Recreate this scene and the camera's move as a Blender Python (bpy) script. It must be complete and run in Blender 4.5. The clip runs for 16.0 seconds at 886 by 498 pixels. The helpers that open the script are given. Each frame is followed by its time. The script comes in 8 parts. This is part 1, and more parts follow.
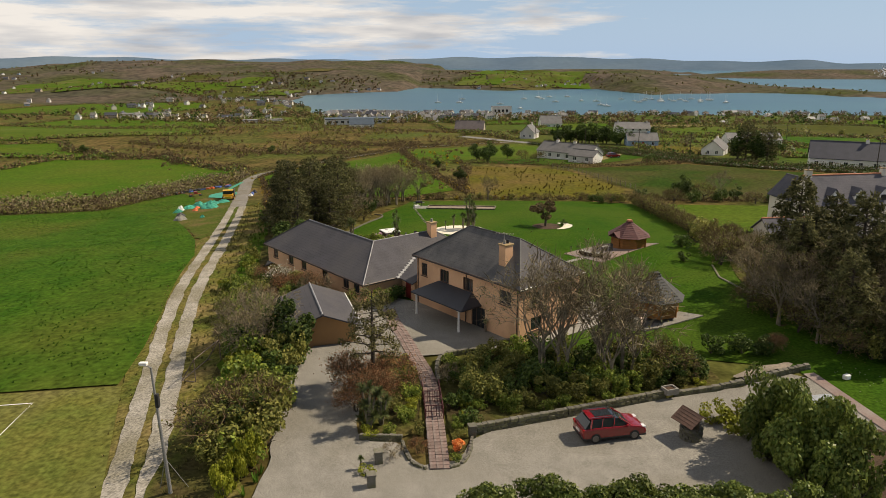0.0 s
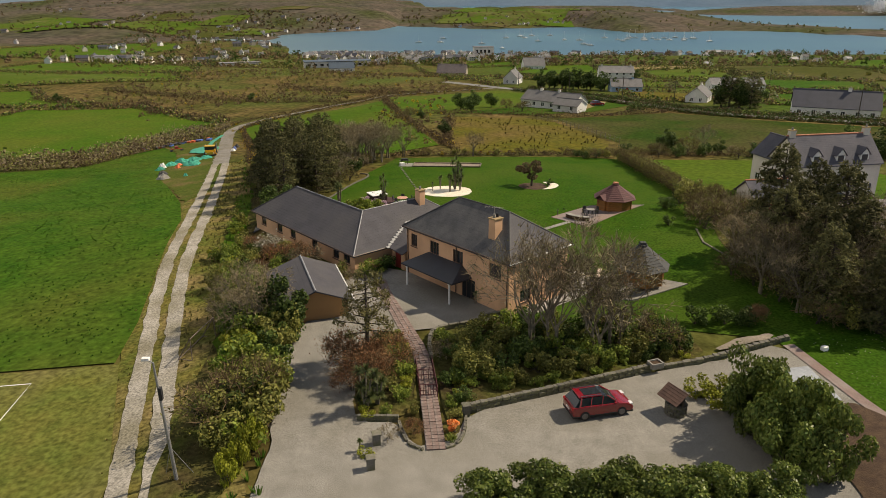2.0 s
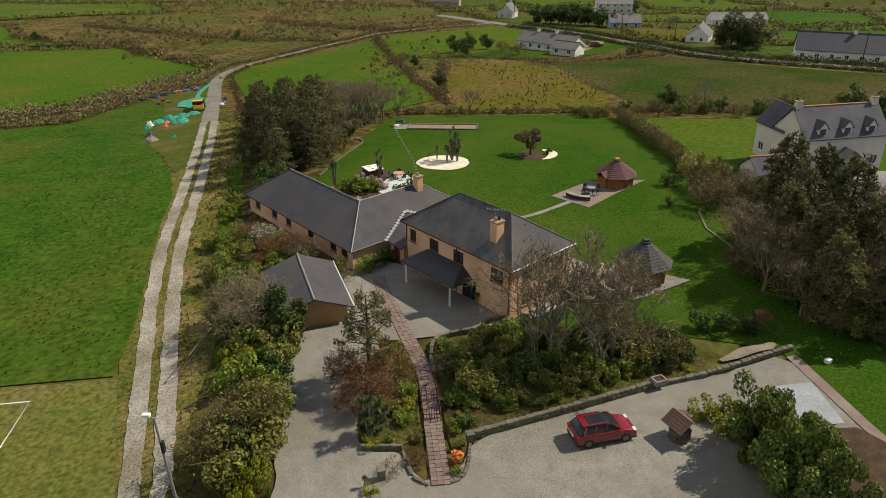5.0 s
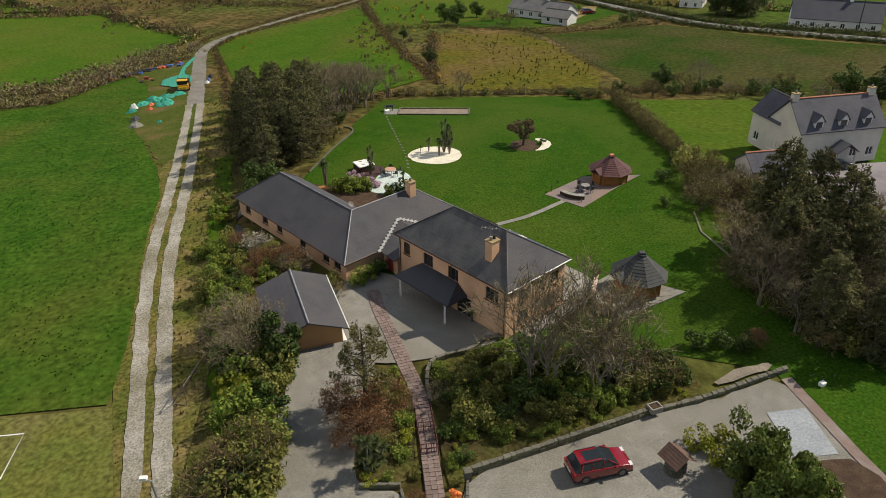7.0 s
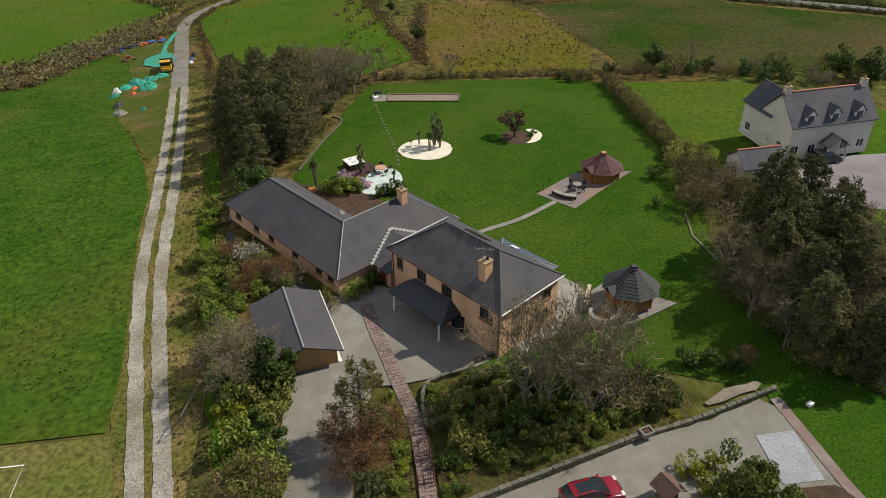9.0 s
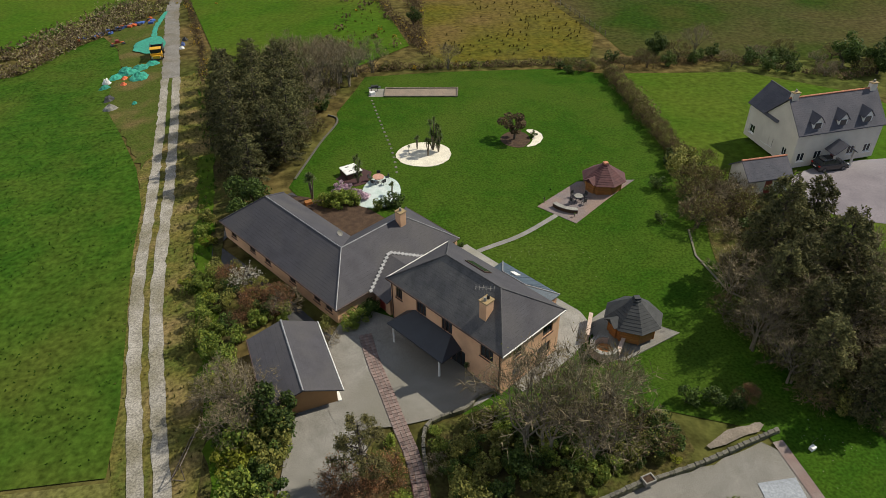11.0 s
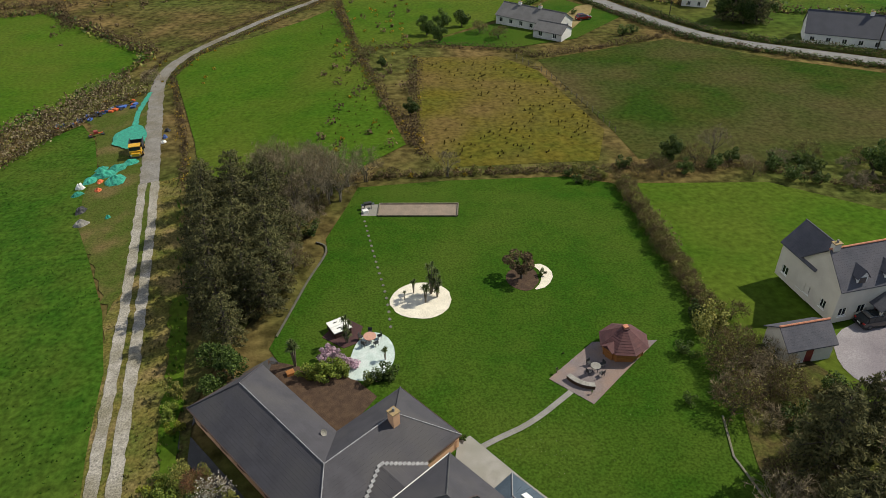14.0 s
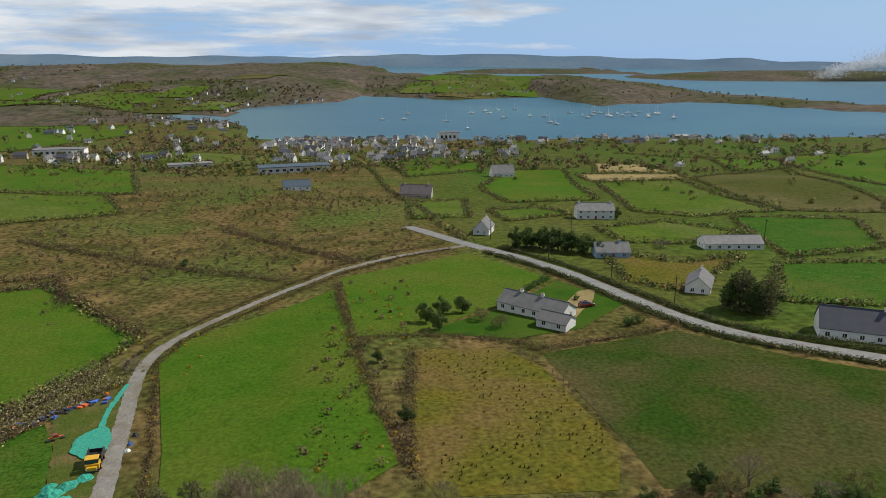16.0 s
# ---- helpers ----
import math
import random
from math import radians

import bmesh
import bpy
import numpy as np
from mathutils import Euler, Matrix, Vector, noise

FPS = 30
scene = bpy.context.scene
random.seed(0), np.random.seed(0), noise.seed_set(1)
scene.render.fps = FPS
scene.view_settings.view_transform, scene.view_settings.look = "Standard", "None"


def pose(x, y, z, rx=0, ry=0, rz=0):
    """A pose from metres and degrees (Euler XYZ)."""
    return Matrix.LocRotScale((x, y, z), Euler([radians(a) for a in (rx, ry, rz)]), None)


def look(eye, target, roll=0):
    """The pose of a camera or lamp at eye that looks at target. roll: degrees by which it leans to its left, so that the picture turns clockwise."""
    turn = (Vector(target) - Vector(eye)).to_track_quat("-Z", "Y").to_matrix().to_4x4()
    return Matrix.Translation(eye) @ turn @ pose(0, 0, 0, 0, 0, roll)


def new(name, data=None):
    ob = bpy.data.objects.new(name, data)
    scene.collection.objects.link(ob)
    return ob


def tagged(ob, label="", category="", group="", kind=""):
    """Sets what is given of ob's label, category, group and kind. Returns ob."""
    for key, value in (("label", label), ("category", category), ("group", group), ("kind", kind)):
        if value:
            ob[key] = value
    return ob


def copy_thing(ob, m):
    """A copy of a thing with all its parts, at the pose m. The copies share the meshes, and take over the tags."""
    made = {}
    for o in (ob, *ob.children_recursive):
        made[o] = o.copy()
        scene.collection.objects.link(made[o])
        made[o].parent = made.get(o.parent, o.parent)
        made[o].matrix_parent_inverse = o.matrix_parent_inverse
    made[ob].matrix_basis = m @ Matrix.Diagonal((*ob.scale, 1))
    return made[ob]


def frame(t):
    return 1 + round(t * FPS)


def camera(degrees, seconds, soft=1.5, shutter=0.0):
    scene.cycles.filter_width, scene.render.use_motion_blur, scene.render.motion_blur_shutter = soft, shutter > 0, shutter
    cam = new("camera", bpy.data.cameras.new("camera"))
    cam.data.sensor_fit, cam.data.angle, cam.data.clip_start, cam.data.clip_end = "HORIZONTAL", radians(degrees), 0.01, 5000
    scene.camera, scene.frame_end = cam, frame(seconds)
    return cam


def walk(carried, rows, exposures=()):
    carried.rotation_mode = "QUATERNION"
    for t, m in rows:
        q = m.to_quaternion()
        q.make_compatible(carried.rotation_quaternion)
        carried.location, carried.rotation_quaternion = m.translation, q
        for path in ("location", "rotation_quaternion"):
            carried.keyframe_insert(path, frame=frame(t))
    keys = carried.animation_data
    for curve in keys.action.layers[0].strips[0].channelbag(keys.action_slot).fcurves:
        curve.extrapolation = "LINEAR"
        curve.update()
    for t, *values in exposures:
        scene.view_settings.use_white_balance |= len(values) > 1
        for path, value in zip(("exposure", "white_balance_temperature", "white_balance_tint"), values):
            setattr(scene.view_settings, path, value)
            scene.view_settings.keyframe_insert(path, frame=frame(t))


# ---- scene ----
cam = camera(63.3, 16.0, 0.8)
PATH = [
    (0, (0.04, 0.368, 23.277), (0.036, 2.3, 22.76), 0.1),
    (0.5, (-0.128, 0.36, 23.996), (-0.12, 2.28, 23.438), 0.05),
    (1, (-0.326, 0.43, 24.725), (-0.306, 2.338, 24.126), 0),
    (1.5, (-0.512, 0.48, 25.497), (-0.48, 2.376, 24.861), 0),
    (2, (-0.69, 0.626, 26.283), (-0.645, 2.509, 25.61), 0),
    (2.5, (-0.86, 0.92, 27.06), (-0.808, 2.79, 26.352), 0),
    (3, (-0.991, 1.365, 27.946), (-0.934, 3.22, 27.2), 0),
    (5.5, (-1.29, 5.469, 33.368), (-1.226, 7.258, 32.475), -0.15),
    (6, (-1.33, 6.289, 34.55), (-1.263, 8.063, 33.628), -0.2),
    (6.5, (-1.42, 7.13, 35.794), (-1.342, 8.888, 34.843), -0.22),
    (7, (-1.48, 7.896, 36.961), (-1.393, 9.638, 35.982), -0.26),
    (7.5, (-1.533, 8.629, 38.196), (-1.434, 10.354, 37.189), -0.28),
    (8, (-1.56, 9.375, 39.465), (-1.453, 11.082, 38.429), -0.34),
    (8.5, (-1.62, 10.163, 40.645), (-1.505, 11.854, 39.582), -0.36),
    (9, (-1.648, 10.96, 41.956), (-1.535, 12.633, 40.867), -0.4),
    (11.5, (-1.25, 18.231, 48.447), (-1.138, 19.817, 47.233), -0.65),
    (12, (-1, 20.904, 49.752), (-0.891, 22.475, 48.519), -0.75),
    (12.5, (-0.745, 23.904, 51.072), (-0.636, 25.468, 49.83), -0.8),
    (13, (-0.5, 27.065, 52.352), (-0.39, 28.631, 51.112), -0.8),
    (13.5, (-0.27, 30.325, 53.754), (-0.158, 31.89, 52.514), -0.75),
    (14, (-0.02, 33.989, 54.98), (0.099, 35.623, 53.833), -0.6),
    (14.5, (0.25, 37.853, 56.22), (0.382, 39.588, 55.232), -0.3),
    (15, (0.58, 42.061, 57.45), (0.72, 43.879, 56.627), -0.1),
    (15.5, (0.95, 46.2, 58.6), (1.093, 48.076, 57.924), 0.1),
    (16, (1.7, 50.1, 59.9), (1.84, 52.021, 59.361), 0.2),
]
LOOKS = [(0, 0.13, 7500, 12), (3, 0.1, 7500, 12), (5.5, 0.04, 6900, 9), (7, 0.03, 6750, 9), (9, 0.02, 6600, 9), (14, 0.0, 6500, 8), (16, 0.04, 6300, 8)]
walk(cam, [(t, look(e, g, r)) for t, e, g, r in PATH], LOOKS)

# ---- light ----
SUN_AZ, SUN_EL = radians(72), radians(45)  # from +y towards +x
sun_way = Vector((math.sin(SUN_AZ) * math.cos(SUN_EL), math.cos(SUN_AZ) * math.cos(SUN_EL), math.sin(SUN_EL)))
sun = new("sun", bpy.data.lights.new("sun", "SUN"))
sun.data.energy, sun.data.angle, sun.data.color = 5.0, radians(0.6), (1.0, 0.93, 0.79)
sun.matrix_world = look(sun_way * 300, (0, 0, 0))



def make_world():
    w = bpy.data.worlds.new("sky")
    scene.world = w
    w.use_nodes = True
    nt = w.node_tree
    n, l = nt.nodes, nt.links
    bg = n["Background"]
    sky = n.new("ShaderNodeTexSky")
    sky.sky_type, sky.sun_disc = "NISHITA", False
    sky.sun_elevation, sky.sun_rotation = SUN_EL, SUN_AZ
    sky.altitude, sky.air_density, sky.dust_density = 50, 1.0, 0.4
    tc = n.new("ShaderNodeTexCoord")
    mp = n.new("ShaderNodeMapping")
    mp.inputs["Scale"].default_value = (2.2, 2.2, 17)
    mp.inputs["Location"].default_value = (0.3, 0.1, 0.55)
    l.new(tc.outputs["Generated"], mp.inputs[0])
    no = n.new("ShaderNodeTexNoise")
    no.inputs["Scale"].default_value, no.inputs["Detail"].default_value, no.inputs["Roughness"].default_value = 1.9, 10, 0.62
    l.new(mp.outputs[0], no.inputs["Vector"])
    # more cloud towards -x
    sep = n.new("ShaderNodeSeparateXYZ")
    l.new(tc.outputs["Generated"], sep.inputs[0])
    bias = n.new("ShaderNodeMath")
    bias.operation = "MULTIPLY_ADD"
    l.new(sep.outputs[0], bias.inputs[0])
    bias.inputs[1].default_value = -0.34
    l.new(no.outputs["Fac"], bias.inputs[2])
    cr = n.new("ShaderNodeValToRGB")
    cr.color_ramp.elements[0].position, cr.color_ramp.elements[1].position = 0.5, 0.64
    l.new(bias.outputs[0], cr.inputs[0])
    # grey bases and bright tops
    no2 = n.new("ShaderNodeTexNoise")
    no2.inputs["Scale"].default_value, no2.inputs["Detail"].default_value = 3.0, 6
    l.new(mp.outputs[0], no2.inputs["Vector"])
    cc = n.new("ShaderNodeValToRGB")
    cc.color_ramp.elements[0].position, cc.color_ramp.elements[1].position = 0.35, 0.62
    cc.color_ramp.elements[0].color, cc.color_ramp.elements[1].color = (6.6, 7.4, 8.8, 1), (12.5, 12.8, 13.2, 1)
    l.new(no2.outputs["Fac"], cc.inputs[0])
    mx = n.new("ShaderNodeMix")
    mx.data_type = "RGBA"
    l.new(cr.outputs[0], mx.inputs["Factor"])
    tint = n.new("ShaderNodeMix")
    tint.data_type = "RGBA"
    low = n.new("ShaderNodeMapRange")
    low.inputs["From Min"].default_value, low.inputs["From Max"].default_value = 0.0, 0.4
    low.inputs["To Min"].default_value, low.inputs["To Max"].default_value = 0.85, 0.1
    l.new(sep.outputs[2], low.inputs["Value"])
    l.new(low.outputs[0], tint.inputs["Factor"])
    tint.inputs["B"].default_value = (5.6, 8.8, 13.6, 1)
    l.new(sky.outputs[0], tint.inputs["A"])
    l.new(tint.outputs["Result"], mx.inputs["A"])
    l.new(cc.outputs[0], mx.inputs["B"])
    l.new(mx.outputs["Result"], bg.inputs["Color"])
    bg.inputs["Strength"].default_value = 0.06


make_world()

# ---- materials ----
MATS = {}


def mat(name, a, b=None, scale=3.0, fine=30.0, rough=0.85, bump=0.3, dist=0.02, metal=0.0, c=None, cscale=0.3, vary=0.0, spec=0.5, stretch=(1, 1, 1), space="Object", cpos=(0.45, 0.65), fineamt=0.35, coat=0.0):
    """Two colours mixed by grain at two scales, a third in large patches, and fine relief."""
    if name in MATS:
        return MATS[name]
    m = bpy.data.materials.new(name)
    m.use_nodes = True
    n, l = m.node_tree.nodes, m.node_tree.links
    p = n["Principled BSDF"]
    b = b or tuple(0.75 * v for v in a)
    tc = n.new("ShaderNodeTexCoord")
    mp = n.new("ShaderNodeMapping")
    mp.inputs["Scale"].default_value = stretch
    l.new(tc.outputs[space], mp.inputs[0])

    def noisy(sc, detail=5):
        t = n.new("ShaderNodeTexNoise")
        t.inputs["Scale"].default_value, t.inputs["Detail"].default_value = sc, detail
        l.new(mp.outputs[0], t.inputs["Vector"])
        return t

    def mixed(fac, x, y):
        k = n.new("ShaderNodeMix")
        k.data_type = "RGBA"
        for src, key in ((fac, "Factor"), (x, "A"), (y, "B")):
            if isinstance(src, tuple):
                k.inputs[key].default_value = (*src, 1)
            elif isinstance(src, float):
                k.inputs[key].default_value = src
            else:
                l.new(src, k.inputs[key])
        return k.outputs["Result"]

    def ramp(src, lo, hi):
        r = n.new("ShaderNodeValToRGB")
        r.color_ramp.elements[0].position, r.color_ramp.elements[1].position = lo, hi
        l.new(src, r.inputs[0])
        return r.outputs[0]

    n1, n2 = noisy(scale), noisy(fine, 3)
    col = mixed(ramp(n1.outputs["Fac"], 0.35, 0.65), tuple(a), tuple(b))
    if c:
        n3 = noisy(cscale, 6)
        col = mixed(ramp(n3.outputs["Fac"], *cpos), col, tuple(c))
    dark = n.new("ShaderNodeMix")
    dark.data_type, dark.blend_type = "RGBA", "MULTIPLY"
    dark.inputs["Factor"].default_value = fineamt
    l.new(col, dark.inputs["A"])
    gr = n.new("ShaderNodeMapRange")
    gr.inputs["From Min"].default_value, gr.inputs["From Max"].default_value = 0.3, 0.7
    gr.inputs["To Min"].default_value, gr.inputs["To Max"].default_value = 0.35, 1.5
    l.new(n2.outputs["Fac"], gr.inputs["Value"])
    l.new(gr.outputs[0], dark.inputs["B"])
    col = dark.outputs["Result"]
    if vary:
        oi = n.new("ShaderNodeObjectInfo")
        hs = n.new("ShaderNodeHueSaturation")
        mr = n.new("ShaderNodeMapRange")
        mr.inputs["To Min"].default_value, mr.inputs["To Max"].default_value = 1 - vary, 1 + vary
        l.new(oi.outputs["Random"], mr.inputs["Value"])
        l.new(mr.outputs[0], hs.inputs["Value"])
        l.new(col, hs.inputs["Color"])
        col = hs.outputs[0]
    l.new(col, p.inputs["Base Color"])
    p.inputs["Roughness"].default_value, p.inputs["Metallic"].default_value = rough, metal
    p.inputs["Specular IOR Level"].default_value = spec
    p.inputs["Coat Weight"].default_value = coat
    if bump:
        bp = n.new("ShaderNodeBump")
        bp.inputs["Strength"].default_value, bp.inputs["Distance"].default_value = bump, dist
        l.new(n2.outputs["Fac"], bp.inputs["Height"])
        l.new(bp.outputs[0], p.inputs["Normal"])
    MATS[name] = m
    return m


def leafy(name, a, b, rough=0.55, trans=0.25):
    """Foliage: each leaf or clump its own tone, a little light let through."""
    if name in MATS:
        return MATS[name]
    m = bpy.data.materials.new(name)
    m.use_nodes = True
    n, l = m.node_tree.nodes, m.node_tree.links
    p = n["Principled BSDF"]
    geo, oi = n.new("ShaderNodeNewGeometry"), n.new("ShaderNodeObjectInfo")
    k = n.new("ShaderNodeMix")
    k.data_type = "RGBA"
    k.inputs["A"].default_value, k.inputs["B"].default_value = (*a, 1), (*b, 1)
    l.new(geo.outputs["Random Per Island"], k.inputs["Factor"])
    hs = n.new("ShaderNodeHueSaturation")
    mr = n.new("ShaderNodeMapRange")
    mr.inputs["To Min"].default_value, mr.inputs["To Max"].default_value = 0.7, 1.3
    l.new(oi.outputs["Random"], mr.inputs["Value"])
    l.new(mr.outputs[0], hs.inputs["Value"])
    l.new(k.outputs["Result"], hs.inputs["Color"])
    l.new(hs.outputs[0], p.inputs["Base Color"])
    p.inputs["Roughness"].default_value = rough
    p.inputs["Specular IOR Level"].default_value = 0.15
    tr = n.new("ShaderNodeBsdfTranslucent")
    l.new(hs.outputs[0], tr.inputs["Color"])
    ms = n.new("ShaderNodeMixShader")
    ms.inputs[0].default_value = trans
    l.new(p.outputs[0], ms.inputs[1])
    l.new(tr.outputs[0], ms.inputs[2])
    l.new(ms.outputs[0], n["Material Output"].inputs["Surface"])
    MATS[name] = m
    return m


def glassy(name, tint=(0.02, 0.025, 0.03)):
    """A window pane over a dark room: dark, smooth and mirroring the sky."""
    if name in MATS:
        return MATS[name]
    m = bpy.data.materials.new(name)
    m.use_nodes = True
    p = m.node_tree.nodes["Principled BSDF"]
    p.inputs["Base Color"].default_value = (*tint, 1)
    p.inputs["Roughness"].default_value = 0.06
    p.inputs["Specular IOR Level"].default_value = 0.6
    MATS[name] = m
    return m


M_GROUND = mat("rough_ground", (0.13, 0.092, 0.036), (0.06, 0.058, 0.016), 0.07, 0.55, 0.95, 0.8, 0.5, c=(0.07, 0.09, 0.02), cscale=0.018, spec=0.02, fineamt=0.95)
M_LAWN = mat("lawn_grass", (0.026, 0.07, 0.006), (0.038, 0.08, 0.0075), 0.35, 4.0, 0.9, 0.6, 0.06, c=(0.056, 0.088, 0.012), cscale=0.07, spec=0.02, fineamt=0.6, cpos=(0.42, 0.72))
M_FIELD = mat("pasture_grass", (0.028, 0.076, 0.007), (0.046, 0.096, 0.01), 0.3, 1.5, 0.9, 0.7, 0.12, c=(0.072, 0.09, 0.015), cscale=0.05, spec=0.02, fineamt=0.65, cpos=(0.45, 0.72))
M_PITCH = mat("dry_mown_grass", (0.125, 0.125, 0.03), (0.1, 0.12, 0.026), 0.4, 2.5, 0.9, 0.4, 0.05, c=(0.15, 0.13, 0.05), cscale=0.1, spec=0.02, fineamt=0.7)
M_RUSH = mat("rushy_pasture", (0.105, 0.088, 0.014), (0.078, 0.082, 0.012), 0.2, 1.1, 0.92, 0.7, 0.15, c=(0.12, 0.085, 0.028), cscale=0.05, spec=0.02, fineamt=0.65)
M_MEADOW = mat("patchy_meadow", (0.024, 0.05, 0.006), (0.046, 0.054, 0.011), 0.1, 1.2, 0.92, 0.7, 0.12, c=(0.08, 0.062, 0.027), cscale=0.03, spec=0.02, cpos=(0.42, 0.72), fineamt=0.6)
M_BRIGHT = mat("spring_grass", (0.042, 0.094, 0.007), (0.058, 0.104, 0.009), 0.12, 1.2, 0.9, 0.6, 0.12, c=(0.078, 0.1, 0.014), cscale=0.035, spec=0.02, fineamt=0.45, cpos=(0.42, 0.7))
M_HEATH = mat("brown_heath", (0.1, 0.078, 0.06), (0.066, 0.06, 0.044), 0.013, 0.07, 0.95, 0.6, 3.0, c=(0.05, 0.058, 0.02), cscale=0.005, spec=0.02, fineamt=0.7)
M_STRAW = mat("pale_straw_field", (0.27, 0.21, 0.1), (0.2, 0.155, 0.07), 0.05, 0.7, 0.9, 0.3, 0.1, spec=0.02)
M_GRAVEL = mat("grey_gravel", (0.25, 0.236, 0.212), (0.2, 0.189, 0.168), 0.8, 16.0, 0.95, 0.5, 0.02, c=(0.19, 0.177, 0.15), cscale=0.12, spec=0.15, fineamt=0.8)
M_TRACK = mat("worn_track_gravel", (0.36, 0.33, 0.29), (0.26, 0.24, 0.2), 0.9, 6.0, 0.95, 0.6, 0.04, c=(0.2, 0.18, 0.13), cscale=0.2, spec=0.2, fineamt=0.75)
M_ROAD = mat("pale_road_asphalt", (0.21, 0.205, 0.2), (0.16, 0.155, 0.15), 0.5, 5.0, 0.9, 0.3, 0.02, spec=0.2)
M_VERGE = mat("dry_verge_grass", (0.135, 0.115, 0.032), (0.068, 0.088, 0.018), 0.5, 3.0, 0.95, 0.7, 0.12, c=(0.19, 0.14, 0.06), cscale=0.25, spec=0.02, fineamt=0.8)
M_YARD = mat("worn_yard_grass", (0.075, 0.088, 0.02), (0.055, 0.08, 0.014), 0.5, 3.0, 0.95, 0.7, 0.12, c=(0.14, 0.1, 0.045), cscale=0.12, spec=0.02, fineamt=0.55, cpos=(0.5, 0.7))
M_UNDER = mat("undergrowth", (0.06, 0.07, 0.016), (0.085, 0.07, 0.026), 0.6, 3.0, 0.95, 0.8, 0.15, c=(0.045, 0.035, 0.018), cscale=0.2, spec=0.02, fineamt=0.6)
M_SOIL = mat("dark_bed_soil", (0.055, 0.035, 0.025), (0.085, 0.055, 0.035), 1.5, 9.0, 0.95, 0.8, 0.06, spec=0.15)
M_SLATE = mat("dark_slate_roof", (0.07, 0.067, 0.077), (0.057, 0.055, 0.063), 0.8, 14.0, 0.75, 0.25, 0.01, c=(0.078, 0.074, 0.078), cscale=0.25, fineamt=0.45, spec=0.22)
M_LEAD = mat("pale_ridge_mortar", (0.3, 0.3, 0.31), (0.2, 0.2, 0.21), 2.0, 15.0, 0.6, 0.2, 0.01)
M_PEACH = mat("peach_render", (0.68, 0.41, 0.245), (0.62, 0.37, 0.22), 0.7, 20.0, 0.9, 0.25, 0.01, c=(0.5, 0.3, 0.18), cscale=0.3, fineamt=0.12)
M_TAN = mat("ochre_render", (0.4, 0.22, 0.09), (0.35, 0.19, 0.08), 0.7, 20.0, 0.9, 0.2, 0.01, fineamt=0.12)
M_CREAM = mat("cream_render", (0.62, 0.57, 0.49), (0.55, 0.5, 0.43), 0.6, 18.0, 0.9, 0.2, 0.01, fineamt=0.12)
M_WHITE = mat("white_paint", (0.78, 0.77, 0.74), (0.68, 0.67, 0.64), 1.0, 16.0, 0.6, 0.1, 0.01, fineamt=0.1)
M_DKWOOD = mat("dark_window_wood", (0.07, 0.035, 0.022), (0.05, 0.026, 0.017), 3.0, 30.0, 0.5, 0.1, 0.005)
M_GLASS = glassy("window_glass")
M_STONE = mat("grey_field_stone", (0.15, 0.137, 0.115), (0.09, 0.085, 0.072), 2.0, 9.0, 0.92, 0.7, 0.04, c=(0.12, 0.12, 0.06), cscale=0.6, vary=0.2)
M_BRICKP = mat("red_brick_paving", (0.19, 0.13, 0.115), (0.155, 0.11, 0.098), 1.5, 12.0, 0.9, 0.4, 0.01, c=(0.2, 0.165, 0.15), cscale=0.5, vary=0.22)
M_WOOD = mat("orange_stained_timber", (0.36, 0.15, 0.035), (0.27, 0.105, 0.025), 1.0, 12.0, 0.6, 0.25, 0.01, stretch=(1, 1, 6), vary=0.12)
M_REDROOF = mat("dark_red_shingle", (0.105, 0.04, 0.04), (0.075, 0.03, 0.032), 1.5, 14.0, 0.85, 0.4, 0.01, vary=0.1)
M_BLKROOF = mat("charcoal_shingle", (0.045, 0.047, 0.048), (0.03, 0.032, 0.034), 1.5, 14.0, 0.8, 0.4, 0.01, vary=0.1)
M_BARK = mat("grey_bark", (0.2, 0.17, 0.125), (0.12, 0.1, 0.07), 2.0, 14.0, 0.92, 0.6, 0.02, vary=0.2)
M_DBARK = mat("dark_bark", (0.07, 0.055, 0.042), (0.045, 0.036, 0.028), 2.0, 14.0, 0.95, 0.6, 0.02, vary=0.2)
M_BLACK = mat("black_rubber", (0.02, 0.02, 0.021), (0.014, 0.014, 0.015), 3.0, 20.0, 0.7, 0.1, 0.005)
M_WATER = mat("sea_water", (0.018, 0.08, 0.105), (0.014, 0.068, 0.098), 0.006, 0.16, 0.3, 0.35, 0.5, c=(0.03, 0.1, 0.115), cscale=0.004, fineamt=0.1, spec=0.3)

L_DARK = leafy("dark_evergreen_leaf", (0.02, 0.042, 0.01), (0.1, 0.145, 0.03))
L_CONIF = leafy("conifer_needles", (0.036, 0.044, 0.017), (0.155, 0.145, 0.058), 0.75, 0.3)
L_GREEN = leafy("fresh_leaf", (0.065, 0.115, 0.018), (0.25, 0.29, 0.05))
L_LAUREL = leafy("laurel_leaf", (0.045, 0.08, 0.016), (0.17, 0.2, 0.045), 0.4)
L_OLIVE = leafy("olive_leaf", (0.09, 0.105, 0.024), (0.25, 0.235, 0.06))
L_RUST = leafy("rusty_leaf", (0.17, 0.075, 0.035), (0.36, 0.18, 0.09))
L_BROWN = leafy("brown_scrub_twigs", (0.072, 0.052, 0.03), (0.17, 0.12, 0.066), 0.9, 0.2)
L_GREYTW = leafy("grey_twigs", (0.11, 0.09, 0.055), (0.31, 0.25, 0.16), 0.9, 0.05)
